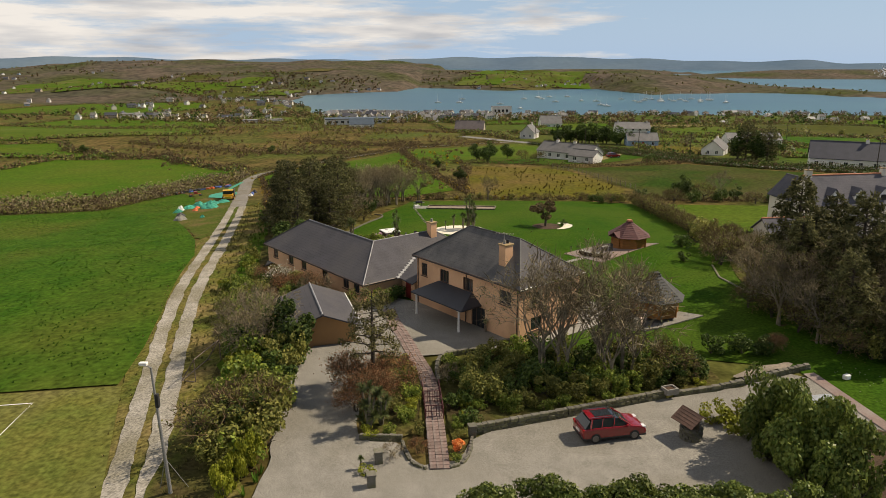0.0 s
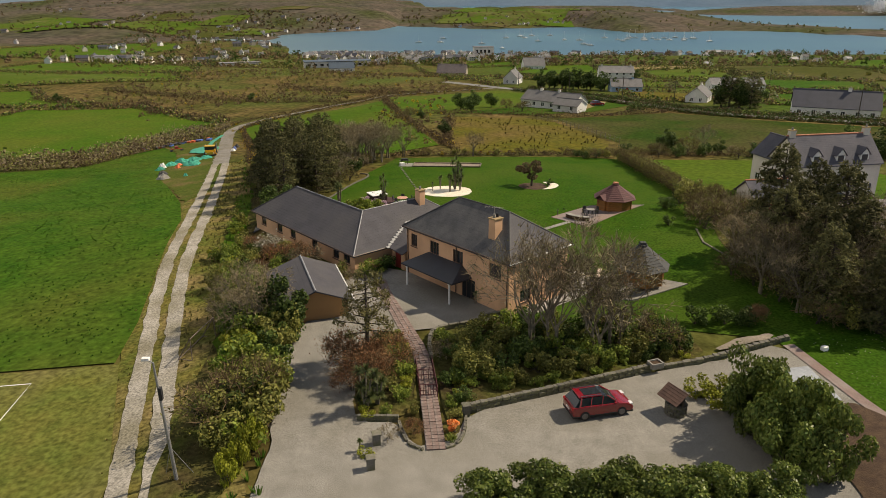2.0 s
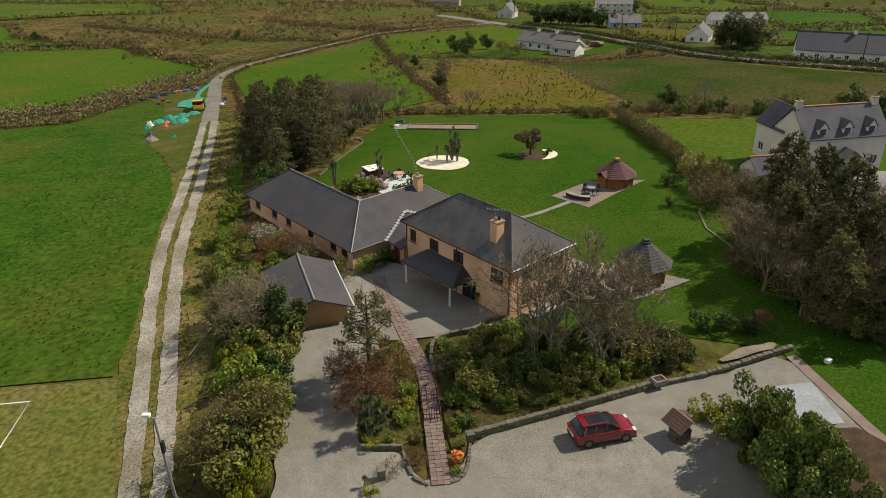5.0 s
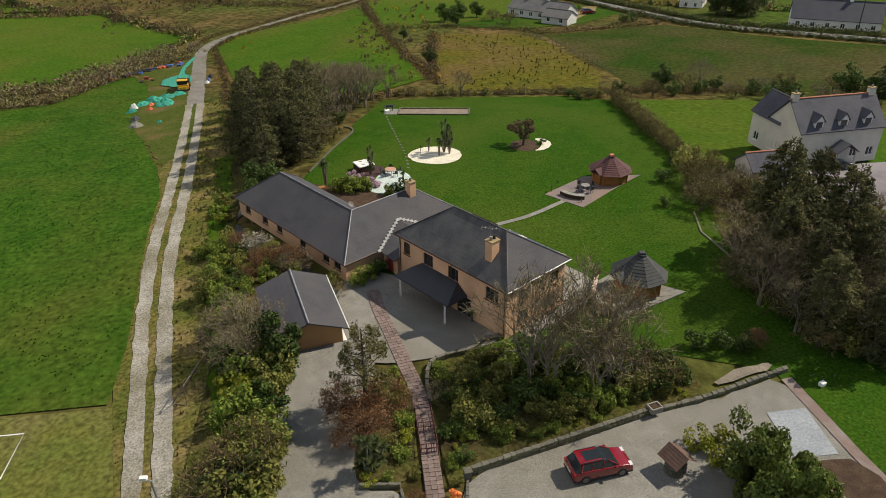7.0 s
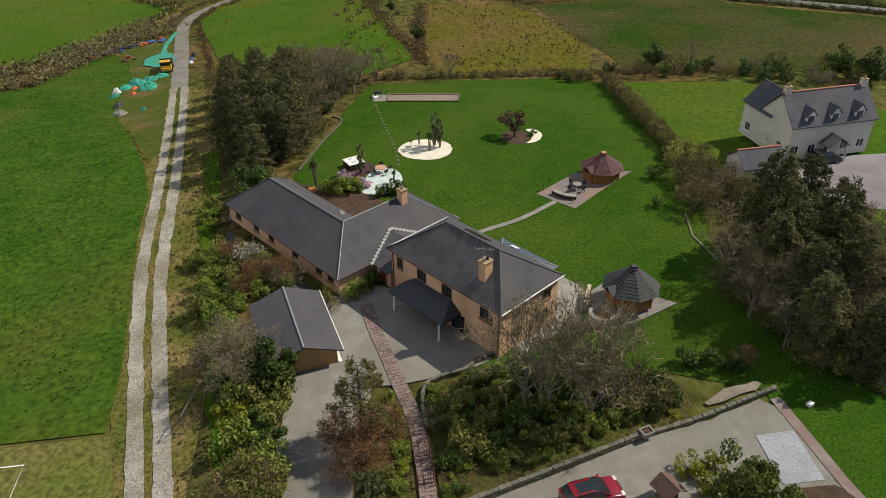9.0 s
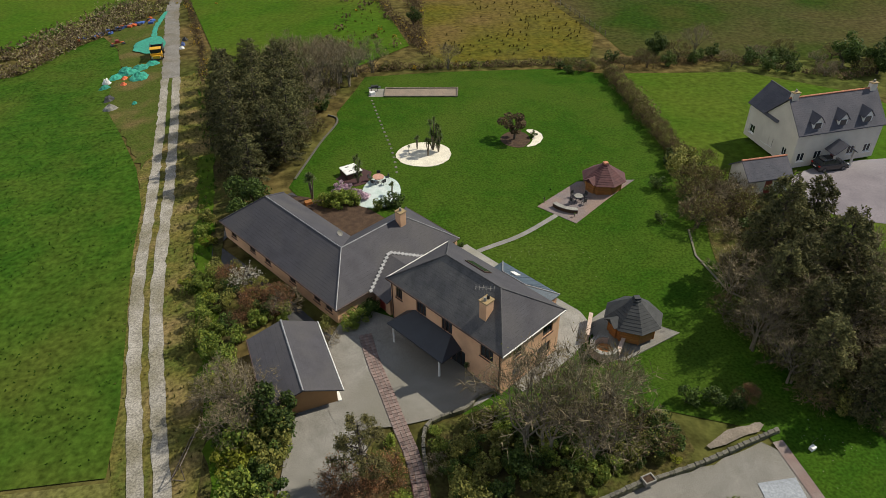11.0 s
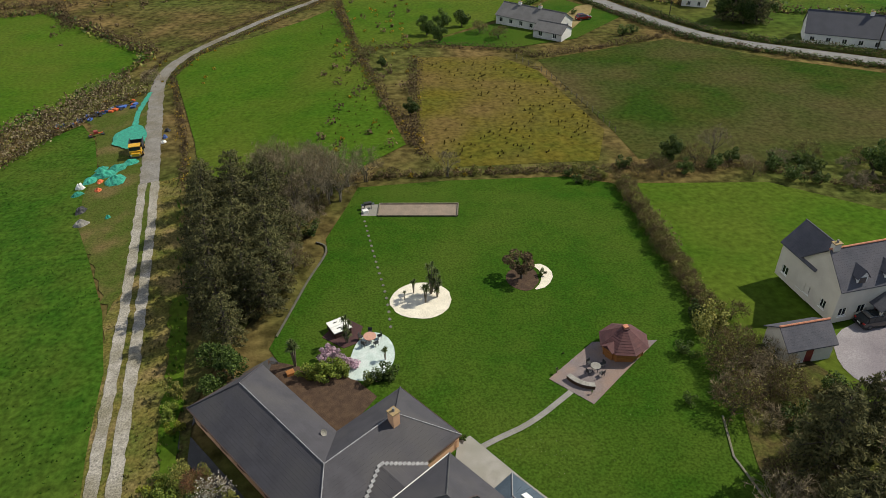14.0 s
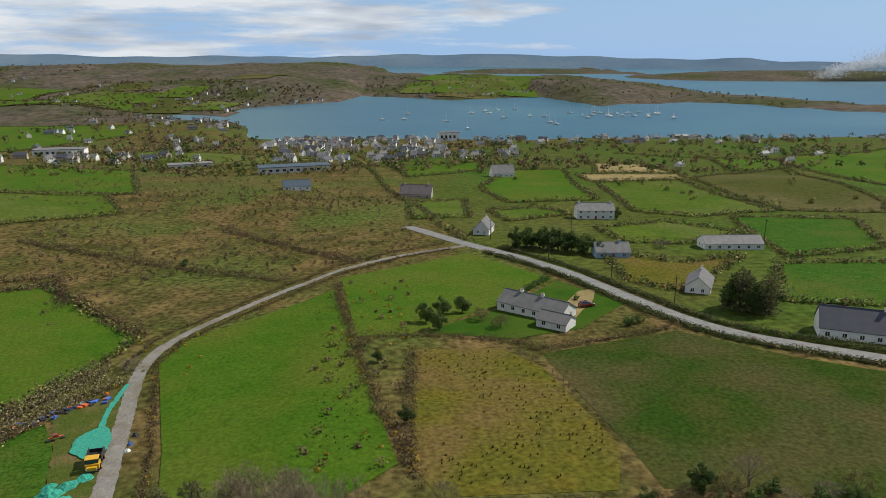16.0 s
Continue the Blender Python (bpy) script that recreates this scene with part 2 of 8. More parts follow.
L_GORSE = leafy("yellow_gorse_bloom", (0.4, 0.24, 0.015), (0.12, 0.12, 0.02))
L_YELLOW = leafy("lime_shrub_leaf", (0.16, 0.19, 0.02), (0.26, 0.26, 0.03))
L_PINK = leafy("pale_pink_blossom", (0.6, 0.42, 0.5), (0.35, 0.25, 0.3))
L_ORANGE = leafy("orange_blossom", (0.75, 0.2, 0.05), (0.6, 0.28, 0.1))
L_BLOSSOM = leafy("white_blossom", (0.6, 0.56, 0.5), (0.3, 0.28, 0.2))

# ---- mesh helpers ----


def bm_obj(name, bm, material, parent=None, label="", smooth=False):
    me = bpy.data.meshes.new(name)
    bm.to_mesh(me)
    bm.free()
    if smooth:
        me.polygons.foreach_set("use_smooth", [True] * len(me.polygons))
    for k in material if isinstance(material, (list, tuple)) else (material,):
        me.materials.append(k)
    ob = new(name, me)
    if parent:
        ob.parent = parent
    if label:
        tagged(ob, label)
    return ob


def part(name, bm, material, parent, label="", smooth=False):
    return bm_obj(name, bm, material, parent, label, smooth)


def thing(name, m, label, category, group="", kind=""):
    e = new(name)
    e.empty_display_size = 0.3
    e.matrix_world = m
    return tagged(e, label, category, group, kind)


def box(bm, x0, x1, y0, y1, z0, z1, m=None, bevel=0.0):
    vs = [bm.verts.new((x, y, z)) for z in (z0, z1) for y in (y0, y1) for x in (x0, x1)]
    fs = [bm.faces.new([vs[i] for i in q]) for q in ((0, 2, 3, 1), (4, 5, 7, 6), (0, 1, 5, 4), (2, 6, 7, 3), (0, 4, 6, 2), (1, 3, 7, 5))]
    if bevel:
        es = list({e for f in fs for e in f.edges})
        r = bmesh.ops.bevel(bm, geom=es, offset=bevel, segments=2, affect="EDGES", profile=0.6)
        vs = list({v for f in r["faces"] for v in f.verts} | {v for v in vs if v.is_valid})
    if m is not None:
        bmesh.ops.transform(bm, matrix=m, verts=vs)
    return vs


def boxed(*a, **k):
    bm = bmesh.new()
    box(bm, *a, **k)
    return bm


def tube(bm, p, q, r0, r1, n=6, caps=True):
    p, q = Vector(p), Vector(q)
    d = (q - p)
    if d.length < 1e-6:
        return
    d.normalize()
    a = d.orthogonal().normalized()
    b = d.cross(a)
    rings = []
    for o, r in ((p, r0), (q, r1)):
        rings.append([bm.verts.new(o + (a * math.cos(2 * math.pi * i / n) + b * math.sin(2 * math.pi * i / n)) * r) for i in range(n)])
    for i in range(n):
        bm.faces.new((rings[0][i], rings[0][(i + 1) % n], rings[1][(i + 1) % n], rings[1][i]))
    if caps:
        bm.faces.new(rings[0][::-1])
        bm.faces.new(rings[1])


def poly(bm, pts):
    return bm.faces.new([bm.verts.new(p) for p in pts])


def slab(bm, pts, t):
    """A polygon thickened downwards by t."""
    top = [bm.verts.new(p) for p in pts]
    bot = [bm.verts.new((p[0], p[1], p[2] - t)) for p in pts]
    bm.faces.new(top)
    bm.faces.new(bot[::-1])
    k = len(pts)
    for i in range(k):
        bm.faces.new((top[i], bot[i], bot[(i + 1) % k], top[(i + 1) % k]))


# ---- ground ----
KY = [-5000, -400, 40, 90, 105, 135, 185, 230, 350, 500, 700, 900, 985]
KZ = [-25, -2.5, -1.1, -0.9, -1.6, -3.6, -6, -8, -15, -24, -36, -46, -52]
SEA = -50.0


def ss(a, b, x):
    t = np.clip((x - a) / (b - a), 0, 1)
    return t * t * (3 - 2 * t)


def wave(x, y, s, k):
    return np.sin(x / s + k) * np.cos(y / (s * 0.8) - 1.7 * k) + 0.5 * np.sin((x + y) / (s * 0.47) + 2.3 * k)


# shores of the bay: x, y of the near coast, the far coast and the back of the peninsula
NEAR_X, NEAR_Y = [-3000, -420, -300, -210, -120, 0, 120, 300, 700, 1500, 3000], [1500, 1500, 1300, 1150, 1000, 985, 960, 985, 955, 1010, 1200]
FAR_X, FAR_Y = [-3000, -330, -278, -102, -64, 133, 354, 413, 645, 745, 845, 960, 1060, 1200, 4000], [1400, 1400, 1420, 1590, 1800, 1640, 1740, 1450, 1570, 1470, 1290, 1310, 1420, 4700, 4700]
BACK_X, BACK_Y = [-3000, -150, 0, 400, 700, 900, 1060, 1070, 4000], [3600, 3300, 2650, 2450, 2100, 1750, 1440, 4700, 4700]


def height(x, y):
    """The land's height; arrays or numbers."""
    x, y = np.asarray(x, float), np.asarray(y, float)
    z = np.interp(y, KY, KZ)
    k = 1 - ss(230, 420, y)
    z = z - k * (1.7 * (1 - ss(-28, -14, x)) + np.minimum(4.0, 0.08 * np.maximum(0, -28 - x)))
    z = z + 0.8 * ss(18, 30, x) * (1 - ss(70, 110, y))
    z = z + 1.6 * wave(x, y, 60, 0.4) * ss(240, 420, y) * (1 - ss(800, 900, y))
    near = np.interp(x, NEAR_X, NEAR_Y) + 14 * wave(x, y, 45, 1.1)
    far = np.interp(x, FAR_X, FAR_Y) + 18 * wave(x, y, 50, 2.0)
    back = np.interp(x, BACK_X, BACK_Y) + 30 * wave(x, y, 70, 0.3)
    # west of the bay the land runs on to the hills
    west = 1 - ss(-280, -150, x + 0.14 * (y - 1000))
    z = np.where(y > 700, z * (1 - west) + west * np.maximum(z, -42 + 10 * wave(x, y, 120, 0.5) * ss(900, 1300, y)), z)
    z = np.where((y > near - 40) & (west < 0.5), np.minimum(z, SEA - 3 + np.clip((near - y) / 40, -1, 1) * 5), z)
    rise = np.clip((y - far) / 30, -1, 1) * 4
    inland = ss(0, 420, y - far)
    hill = inland * (9 + 15 * np.exp(-(((x - 260) / 260) ** 2)) + 20 * np.exp(-(((x - 560) / 170) ** 2)) + 18 * np.exp(-(((x + 250) / 330) ** 2))) * (1 - 0.75 * ss(650, 1000, x))
    hill = hill + inland * 5 * wave(x, y, 80, 1.3)
    # brown hill to the west
    hill = hill + 48 * np.exp(-(((x + 900) / 520) ** 2) - (((y - 2300) / 520) ** 2)) + 22 * np.exp(-(((x + 250) / 350) ** 2) - (((y - 2700) / 400) ** 2))
    tail = ss(0, 250, back - y)
    hill = hill * np.maximum(tail, 1 - ss(-420, -40, x))
    z = np.where((y > far - 30), SEA - 2 + rise + hill, z)
    z = np.where((y > far) & (y > back), np.maximum(SEA - 6, SEA - 6 + 0 * y), z)
    z = np.where((y > 900) & (west > 0.5) & (y < 1900), np.maximum(z, SEA + 4 + 4 * wave(x, y, 120, 0.5)), z)
    # low island and the far mainland
    z = np.maximum(z, SEA - 6 + 34 * np.exp(-(((x - 1650) / 620) ** 4) - (((y - 2900) / 260) ** 2)) + 3 * wave(x, y, 90, 0.2) * 0)
    z = np.maximum(z, SEA - 6 + 24 * np.exp(-(((x - 700) / 420) ** 4) - (((y - 3500) / 160) ** 2)))
    return z


def far_top(x):
    top = 60 + 6 * np.sin(x / 420 + 0.6) + 5 * np.sin(x / 170 + 1) + 17 * np.exp(-(((x - 660) / 190) ** 2)) + 3 * np.sin(x / 61)
    return top * (1 - 0.35 * ss(2050, 2250, x))


def steps(lo, a, b, hi, fine, grow=1.09):
    v = list(np.arange(a, b + 0.1, fine))
    d = fine
    while v[-1] < hi:
        d *= grow
        v.append(min(hi, v[-1] + d))
    d = fine
    while v[0] > lo:
        d *= grow
        v.insert(0, max(lo, v[0] - d))
    return np.array(v)


GX, GY = steps(-4700, -130, 190, 4700, 3.0, 1.09), steps(-900, 20, 420, 4880, 3.0, 1.042)
GZ = height(*np.meshgrid(GX, GY))


def ground_z(x, y):
    i = min(max(int(np.searchsorted(GX, x)) - 1, 0), len(GX) - 2)
    j = min(max(int(np.searchsorted(GY, y)) - 1, 0), len(GY) - 2)
    u, v = (x - GX[i]) / (GX[i + 1] - GX[i]), (y - GY[j]) / (GY[j + 1] - GY[j])
    return float((GZ[j, i] * (1 - u) + GZ[j, i + 1] * u) * (1 - v) + (GZ[j + 1, i] * (1 - u) + GZ[j + 1, i + 1] * u) * v)


def build_ground():
    nx, ny = len(GX), len(GY)
    xx, yy = np.meshgrid(GX, GY)
    verts = np.stack([xx, yy, GZ], -1).reshape(-1, 3)
    i, j = np.meshgrid(np.arange(nx - 1), np.arange(ny - 1))
    a = (j * nx + i).ravel()
    faces = np.stack([a, a + 1, a + nx + 1, a + nx], -1)
    me = bpy.data.meshes.new("ground")
    me.from_pydata(verts.tolist(), [], faces.tolist())
    me.materials.append(M_GROUND)
    me.materials.append(M_HEATH)
    cy = verts[faces].mean(1)[:, 1]
    me.polygons.foreach_set("material_index", (cy > 1050).astype(int).tolist())
    me.polygons.foreach_set("use_smooth", [True] * len(faces))
    tagged(new("ground", me), "rough grass and heath land reaching the far hills", "ground", kind="structure")
    bm = bmesh.new()
    poly(bm, [(-4700, 900, SEA), (4700, 900, SEA), (4700, 4870, SEA), (-4700, 4870, SEA)])
    tagged(bm_obj("water", bm, M_WATER), "calm blue-green water of the bay", "water", kind="structure")


build_ground()


def build_backdrop():
    """The mountains beyond the bay."""
    # the blue-grey is distance haze painted into the base colour, not moorland's own tone
    m = mat("far_mountain_haze", (0.1, 0.145, 0.2), (0.08, 0.125, 0.18), 0.004, 0.03, 1.0, 0.0, c=(0.12, 0.165, 0.21), cscale=0.002, spec=0.0, fineamt=0.1)
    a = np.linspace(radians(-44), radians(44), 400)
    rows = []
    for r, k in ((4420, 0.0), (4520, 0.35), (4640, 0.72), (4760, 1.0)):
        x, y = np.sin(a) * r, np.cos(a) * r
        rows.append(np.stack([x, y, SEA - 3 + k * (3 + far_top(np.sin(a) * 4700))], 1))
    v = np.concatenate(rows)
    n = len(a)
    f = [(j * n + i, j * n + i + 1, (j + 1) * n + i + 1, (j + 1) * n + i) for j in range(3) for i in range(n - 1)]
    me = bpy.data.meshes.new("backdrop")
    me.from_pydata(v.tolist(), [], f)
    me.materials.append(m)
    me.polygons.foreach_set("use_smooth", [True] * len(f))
    tagged(new("backdrop", me), "mountain range beyond the bay, blue-grey from painted haze", "mountains", kind="structure")


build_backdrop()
from mathutils.geometry import delaunay_2d_cdt  # noqa: E402


def inside(x, y, pts):
    c, k = False, len(pts)
    for i in range(k):
        (x0, y0), (x1, y1) = pts[i], pts[i - 1]
        if (y0 > y) != (y1 > y) and x < (x1 - x0) * (y - y0) / (y1 - y0) + x0:
            c = not c
    return c


def rounded(pts, times=2):
    for _ in range(times):
        out = []
        for i in range(len(pts)):
            (x0, y0), (x1, y1) = pts[i], pts[(i + 1) % len(pts)]
            out += [(0.75 * x0 + 0.25 * x1, 0.75 * y0 + 0.25 * y1), (0.25 * x0 + 0.75 * x1, 0.25 * y0 + 0.75 * y1)]
        pts = out
    return pts


def draped(name, pts, material, label, category="ground", lift=0.05, cell=3.0, edge=2.0, ragged=0.0, kind="structure", thick=0.0):
    """A patch of ground inside the outline pts, laid on the land."""
    ring = []
    for i in range(len(pts)):
        a, b = Vector(pts[i]), Vector(pts[(i + 1) % len(pts)])
        k = max(1, int((b - a).length / edge))
        for q in range(k):
            p = a.lerp(b, q / k)
            if ragged:
                w = Vector((noise.noise((p.x * 0.7, p.y * 0.7, 1)), noise.noise((p.x * 0.7, p.y * 0.7, 9))))
                p = p + w * ragged
            ring.append(p)
    xs, ys = [p.x for p in ring], [p.y for p in ring]
    inner = []
    for gx in np.arange(min(xs) + cell / 2, max(xs), cell):
        for gy in np.arange(min(ys) + cell / 2, max(ys), cell):
            if inside(gx, gy, [(p.x, p.y) for p in ring]):
                inner.append(Vector((gx, gy)))
    k = len(ring)
    vs, _, fs, *_ = delaunay_2d_cdt(ring + inner, [(i, (i + 1) % k) for i in range(k)], [], 1, 0.01)
    bm = bmesh.new()
    bv = [bm.verts.new((v.x, v.y, ground_z(v.x, v.y) + lift)) for v in vs]
    for f in fs:
        try:
            bm.faces.new([bv[i] for i in f])
        except ValueError:
            pass
    bmesh.ops.recalc_face_normals(bm, faces=bm.faces)
    if bm.faces and sum(f.normal.z for f in bm.faces) < 0:
        bmesh.ops.reverse_faces(bm, faces=bm.faces)
    if thick:
        r = bmesh.ops.extrude_face_region(bm, geom=list(bm.faces))
        bmesh.ops.translate(bm, vec=(0, 0, thick), verts=[e for e in r["geom"] if isinstance(e, bmesh.types.BMVert)])
    return tagged(bm_obj(name, bm, material, smooth=not thick), label, category, kind=kind)


def ribbon(line, left, right):
    """The outline of a strip along a line, from offset left to offset right."""
    line = [Vector(p) for p in line]
    a, b = [], []
    for i, p in enumerate(line):
        d = (line[min(i + 1, len(line) - 1)] - line[max(i - 1, 0)]).normalized()
        nrm = Vector((-d.y, d.x))
        a.append(tuple(p + nrm * left))
        b.append(tuple(p + nrm * right))
    return a + b[::-1]


def curve(line, times=2):
    """Corner cutting of an open line."""
    for _ in range(times):
        out = [line[0]]
        for (x0, y0), (x1, y1) in zip(line, line[1:]):
            out += [(0.75 * x0 + 0.25 * x1, 0.75 * y0 + 0.25 * y1), (0.25 * x0 + 0.75 * x1, 0.25 * y0 + 0.75 * y1)]
        line = out + [line[-1]]
    return line


TRACK = curve([(-13.5, 15), (-16.3, 30), (-21.6, 49), (-25.2, 61.6), (-27.8, 71.8), (-29.6, 80), (-31.9, 94.5), (-36.5, 117), (-44, 151.4), (-51, 182), (-56.5, 205), (-54.5, 222), (-44.4, 240), (-31.8, 259.6), (-16, 278), (3, 298), (30.7, 311.8)])
TNEAR = [p for p in TRACK if p[1] < 150]
TFAR = [p for p in TRACK if p[1] > 143]
ROAD = curve([(8, 350), (30.7, 311.8), (43.3, 296.4), (58, 271.7), (67.6, 242.8), (75.7, 221), (85, 207), (99, 197), (125, 180), (160, 150)])
draped("pasture_west", [(-150, 54), (-26.5, 54), (-27.6, 62), (-29.8, 72), (-32.3, 83), (-34.5, 96), (-38.5, 108), (-45, 122), (-51, 134), (-54, 146), (-55, 156), (-60, 170), (-66, 180), (-72, 172), (-76, 159), (-92, 152), (-150, 145)], M_FIELD, "green grazed pasture with dark tufts", "field", 0.12, 4)
draped("playing_pitch", [(-150, 10), (-18, 10), (-20, 37), (-26, 53.5), (-150, 54)], M_PITCH, "dry mown grass pitch with painted white lines", "field", 0.13, 4)
draped("gear_yard", [(-38, 108), (-36, 118), (-43, 150), (-50, 182), (-57, 192), (-66, 182), (-60, 170), (-55, 156), (-54, 146), (-51, 134), (-45, 122)], M_YARD, "worn dry grass where gear is stored", "ground", 0.1, 3, 1.5, 1.2)
draped("track_verge", ribbon(TNEAR, 3.2, -6.5), M_VERGE, "dry tufted grass verge beside the track", "verge", 0.07, 2, 1.5, 1.0)
draped("verge_strip", ribbon([p for p in TNEAR if 40 < p[1] < 112], -4.9, -6.9), M_BRIGHT, "lush bright green strip at the hedge foot", "verge", 0.19, 2, 1.2, 0.9)
draped("track", ribbon(TNEAR, 1.75, 0.35), M_TRACK, "pale gravel wheel track, potholed", "track", 0.13, 2, 0.8, 0.25)
draped("track", ribbon(TNEAR, -0.35, -1.75), M_TRACK, "pale gravel wheel track, potholed", "track", 0.13, 2, 0.8, 0.25)
M_LANE = mat("grey_lane_gravel", (0.235, 0.22, 0.2), (0.18, 0.168, 0.15), 0.5, 4.0, 0.95, 0.6, 0.04, c=(0.16, 0.14, 0.105), cscale=0.15, spec=0.1, fineamt=0.5)
draped("track", ribbon([p for p in TFAR if p[1] < 224], 1.65, -1.65), M_LANE, "gravel lane running past the stored gear", "track", 0.15, 2, 1.0, 0.35)
draped("track", ribbon([p for p in TFAR if p[1] > 219], 1.35, -1.35), M_LANE, "narrow lane running on towards the junction", "track", 0.16, 2, 1.0, 0.3)
draped("road", ribbon(ROAD, 2.6, -2.6), M_ROAD, "narrow grey country road", "road", 0.14, 3, 2.0, 0.1)
draped("lawn", [(-15.5, 96), (-13.6, 104), (-12.2, 110), (-10, 116), (-10.5, 120), (-8, 129), (-6.3, 136), (8, 137), (28, 136.5), (35.5, 133), (36.5, 110), (36, 96), (39, 78), (42, 60), (44, 48), (40, 30), (29.5, 42), (27.5, 52.5), (20, 56), (3, 56), (3, 62), (-8, 66), (-9, 84)], M_LAWN, "mown green lawn with daisies", "lawn", 0.07, 3)
draped("neighbour_lawn", [(37.5, 133), (60, 131), (75, 118), (80, 60), (44, 48), (39, 78), (37.2, 96)], M_BRIGHT, "bright mown lawn round the neighbouring house", "lawn", 0.06, 3)
draped("long_pasture", [(-38.5, 163), (-52.5, 207), (-49.5, 222), (-16, 254), (2, 152), (-8, 141), (-34, 146)], M_BRIGHT, "fresh green pasture behind the lane wall", "field", 0.16, 3)
draped("corner_pasture", [(-15, 268), (29, 300), (52, 262), (31, 235), (6, 213), (-7, 212)], M_BRIGHT, "bright green pasture by the road junction", "field", 0.06, 4)
draped("rush_field", [(6.5, 203), (26, 202), (33.5, 190.5), (39.5, 155), (35, 142), (8, 142), (4, 152)], M_RUSH, "yellowing pasture dotted with rush tufts", "field", 0.06, 4)
draped("right_field", [(35, 198), (71, 211), (91, 192), (125, 170), (125, 140), (75, 136), (42, 142), (41, 154)], M_MEADOW, "patchy meadow of green and brown grass", "field", 0.06, 4)

# ---- paving round the house ----
def at_ground(x, y, rz=0, dz=0.0):
    return pose(x, y, ground_z(x, y) + dz, 0, 0, rz)


PATHL = curve([(-5.4, 67.2), (-4.6, 63.5), (-3.7, 60.7), (-2.5, 56.3), (-1.3, 52.4), (-0.9, 48.8), (-0.6, 45), (-0.2, 39.2)], 1)
draped("gravel_parking", rounded([(-12, 20), (32, 20), (29.5, 40), (28.6, 52), (21.5, 49.8), (16.5, 48.7), (8.5, 45.7), (1.9, 43.4), (1.2, 40.2), (-2, 39.5), (-2.4, 42.3), (-5.5, 42.5), (-6.2, 46), (-5.6, 51), (-4.6, 56), (-5, 63), (-4.8, 67.5), (-9, 66.5), (-11.2, 59), (-12.2, 52), (-11.4, 44), (-10.6, 38)], 1), M_GRAVEL, "pale grey gravel drive and parking space", "gravel", 0.12, 2.5, 1.0, 0.25)
draped("gravel_yard", rounded([(-9.5, 68.3), (-3.5, 71.8), (6.2, 59.6), (5.8, 58.6), (3.7, 57.3), (-2, 56), (-4.6, 56), (-9, 57)], 1), M_GRAVEL, "pale grey gravel yard before the house", "gravel", 0.15, 2.5, 1.0, 0.15)
draped("bed_soil", rounded([(2.2, 44.2), (8.5, 46.3), (16.5, 49.2), (21.5, 50.3), (21, 55), (14, 57), (6.5, 58), (3.5, 56.8), (-0.6, 55.6), (0.2, 50), (0.2, 45), (0.9, 41), (1.6, 42)], 1), M_UNDER, "planted bed of low ground cover under shrubs", "flower bed", 0.14, 2)
draped("bed_soil", rounded([(-1.7, 55), (-4.3, 55.5), (-5.3, 51), (-5.9, 46), (-5.2, 42.8), (-2.6, 42.6), (-1.6, 45)], 1), M_UNDER, "dark planted soil bed beside the brick path", "flower bed", 0.14, 2)
draped("bed_soil", rounded([(-17, 30), (-12.4, 34), (-11.6, 44), (-12.4, 52), (-17, 60), (-18, 68), (-23, 86), (-21, 97), (-17, 104), (-14, 116), (-13.5, 126), (-9, 133), (-8, 140), (-36, 142), (-30, 118), (-25.5, 97), (-22, 78), (-18.8, 60)], 1), M_UNDER, "brown-green undergrowth under the tree belt", "flower bed", 0.16, 2.5)
draped("bed_soil", rounded([(33, 80), (37, 92), (44, 90), (50, 72), (48, 52), (40, 52), (34, 60), (31.5, 71)], 2), M_UNDER, "dark leaf litter under the conifers", "flower bed", 0.12, 3)
draped("bed_soil", [(-15.4, 94), (-14, 87.5), (-7.3, 81.3), (-3.2, 87.2), (-5.6, 90)], M_SOIL, "bare brown soil terrace behind the bungalow", "flower bed", 0.14, 2)
M_PAVE = mat("grey_paving", (0.28, 0.265, 0.24), (0.21, 0.2, 0.18), 0.8, 10, 0.9, 0.3, 0.01, c=(0.22, 0.21, 0.18), cscale=0.4, vary=0.12)
M_MINT = mat("pale_mint_paving", (0.48, 0.56, 0.53), (0.4, 0.48, 0.45), 0.7, 9, 0.8, 0.2, 0.01, c=(0.55, 0.6, 0.58), cscale=0.8)
M_SAND = mat("white_gravel", (0.72, 0.66, 0.54), (0.6, 0.55, 0.45), 1.2, 12, 0.95, 0.6, 0.03)
M_DRIVE = mat("mauve_tarmac", (0.2, 0.175, 0.19), (0.155, 0.135, 0.15), 0.3, 7, 0.9, 0.3, 0.02, c=(0.27, 0.25, 0.26), cscale=0.08)
draped("terrace", [(4.6, 80.6), (5.9, 81.2), (10.5, 75.4), (16.0, 69.0), (16.9, 66.2), (13.6, 62.6), (8.6, 58.9), (7.6, 60.4), (12.5, 65.5), (3.8, 76.5)], M_PAVE, "pale concrete terrace behind the house", "terrace", 0.14, 2)
draped("bungalow_path", ribbon([(-9.2, 66.8), (-23.4, 84.6), (-21.5, 88.6), (-14.4, 93.8)], 0.9, -0.9), mat("dark_tarmac", (0.06, 0.058, 0.06), (0.045, 0.044, 0.045), 1, 10, 0.9), "dark tarmac path along the bungalow wall", "path", 0.14, 2)
draped("mint_patio", rounded([(-6.8, 90), (-3.4, 89.4), (-1.1, 92.2), (-1.4, 96.3), (-3.8, 98.2), (-5.6, 96.2), (-6.2, 93.4)], 2), M_MINT, "pale mint-coloured curved garden patio", "patio", 0.06, 1.5, 1.0, thick=0.08)
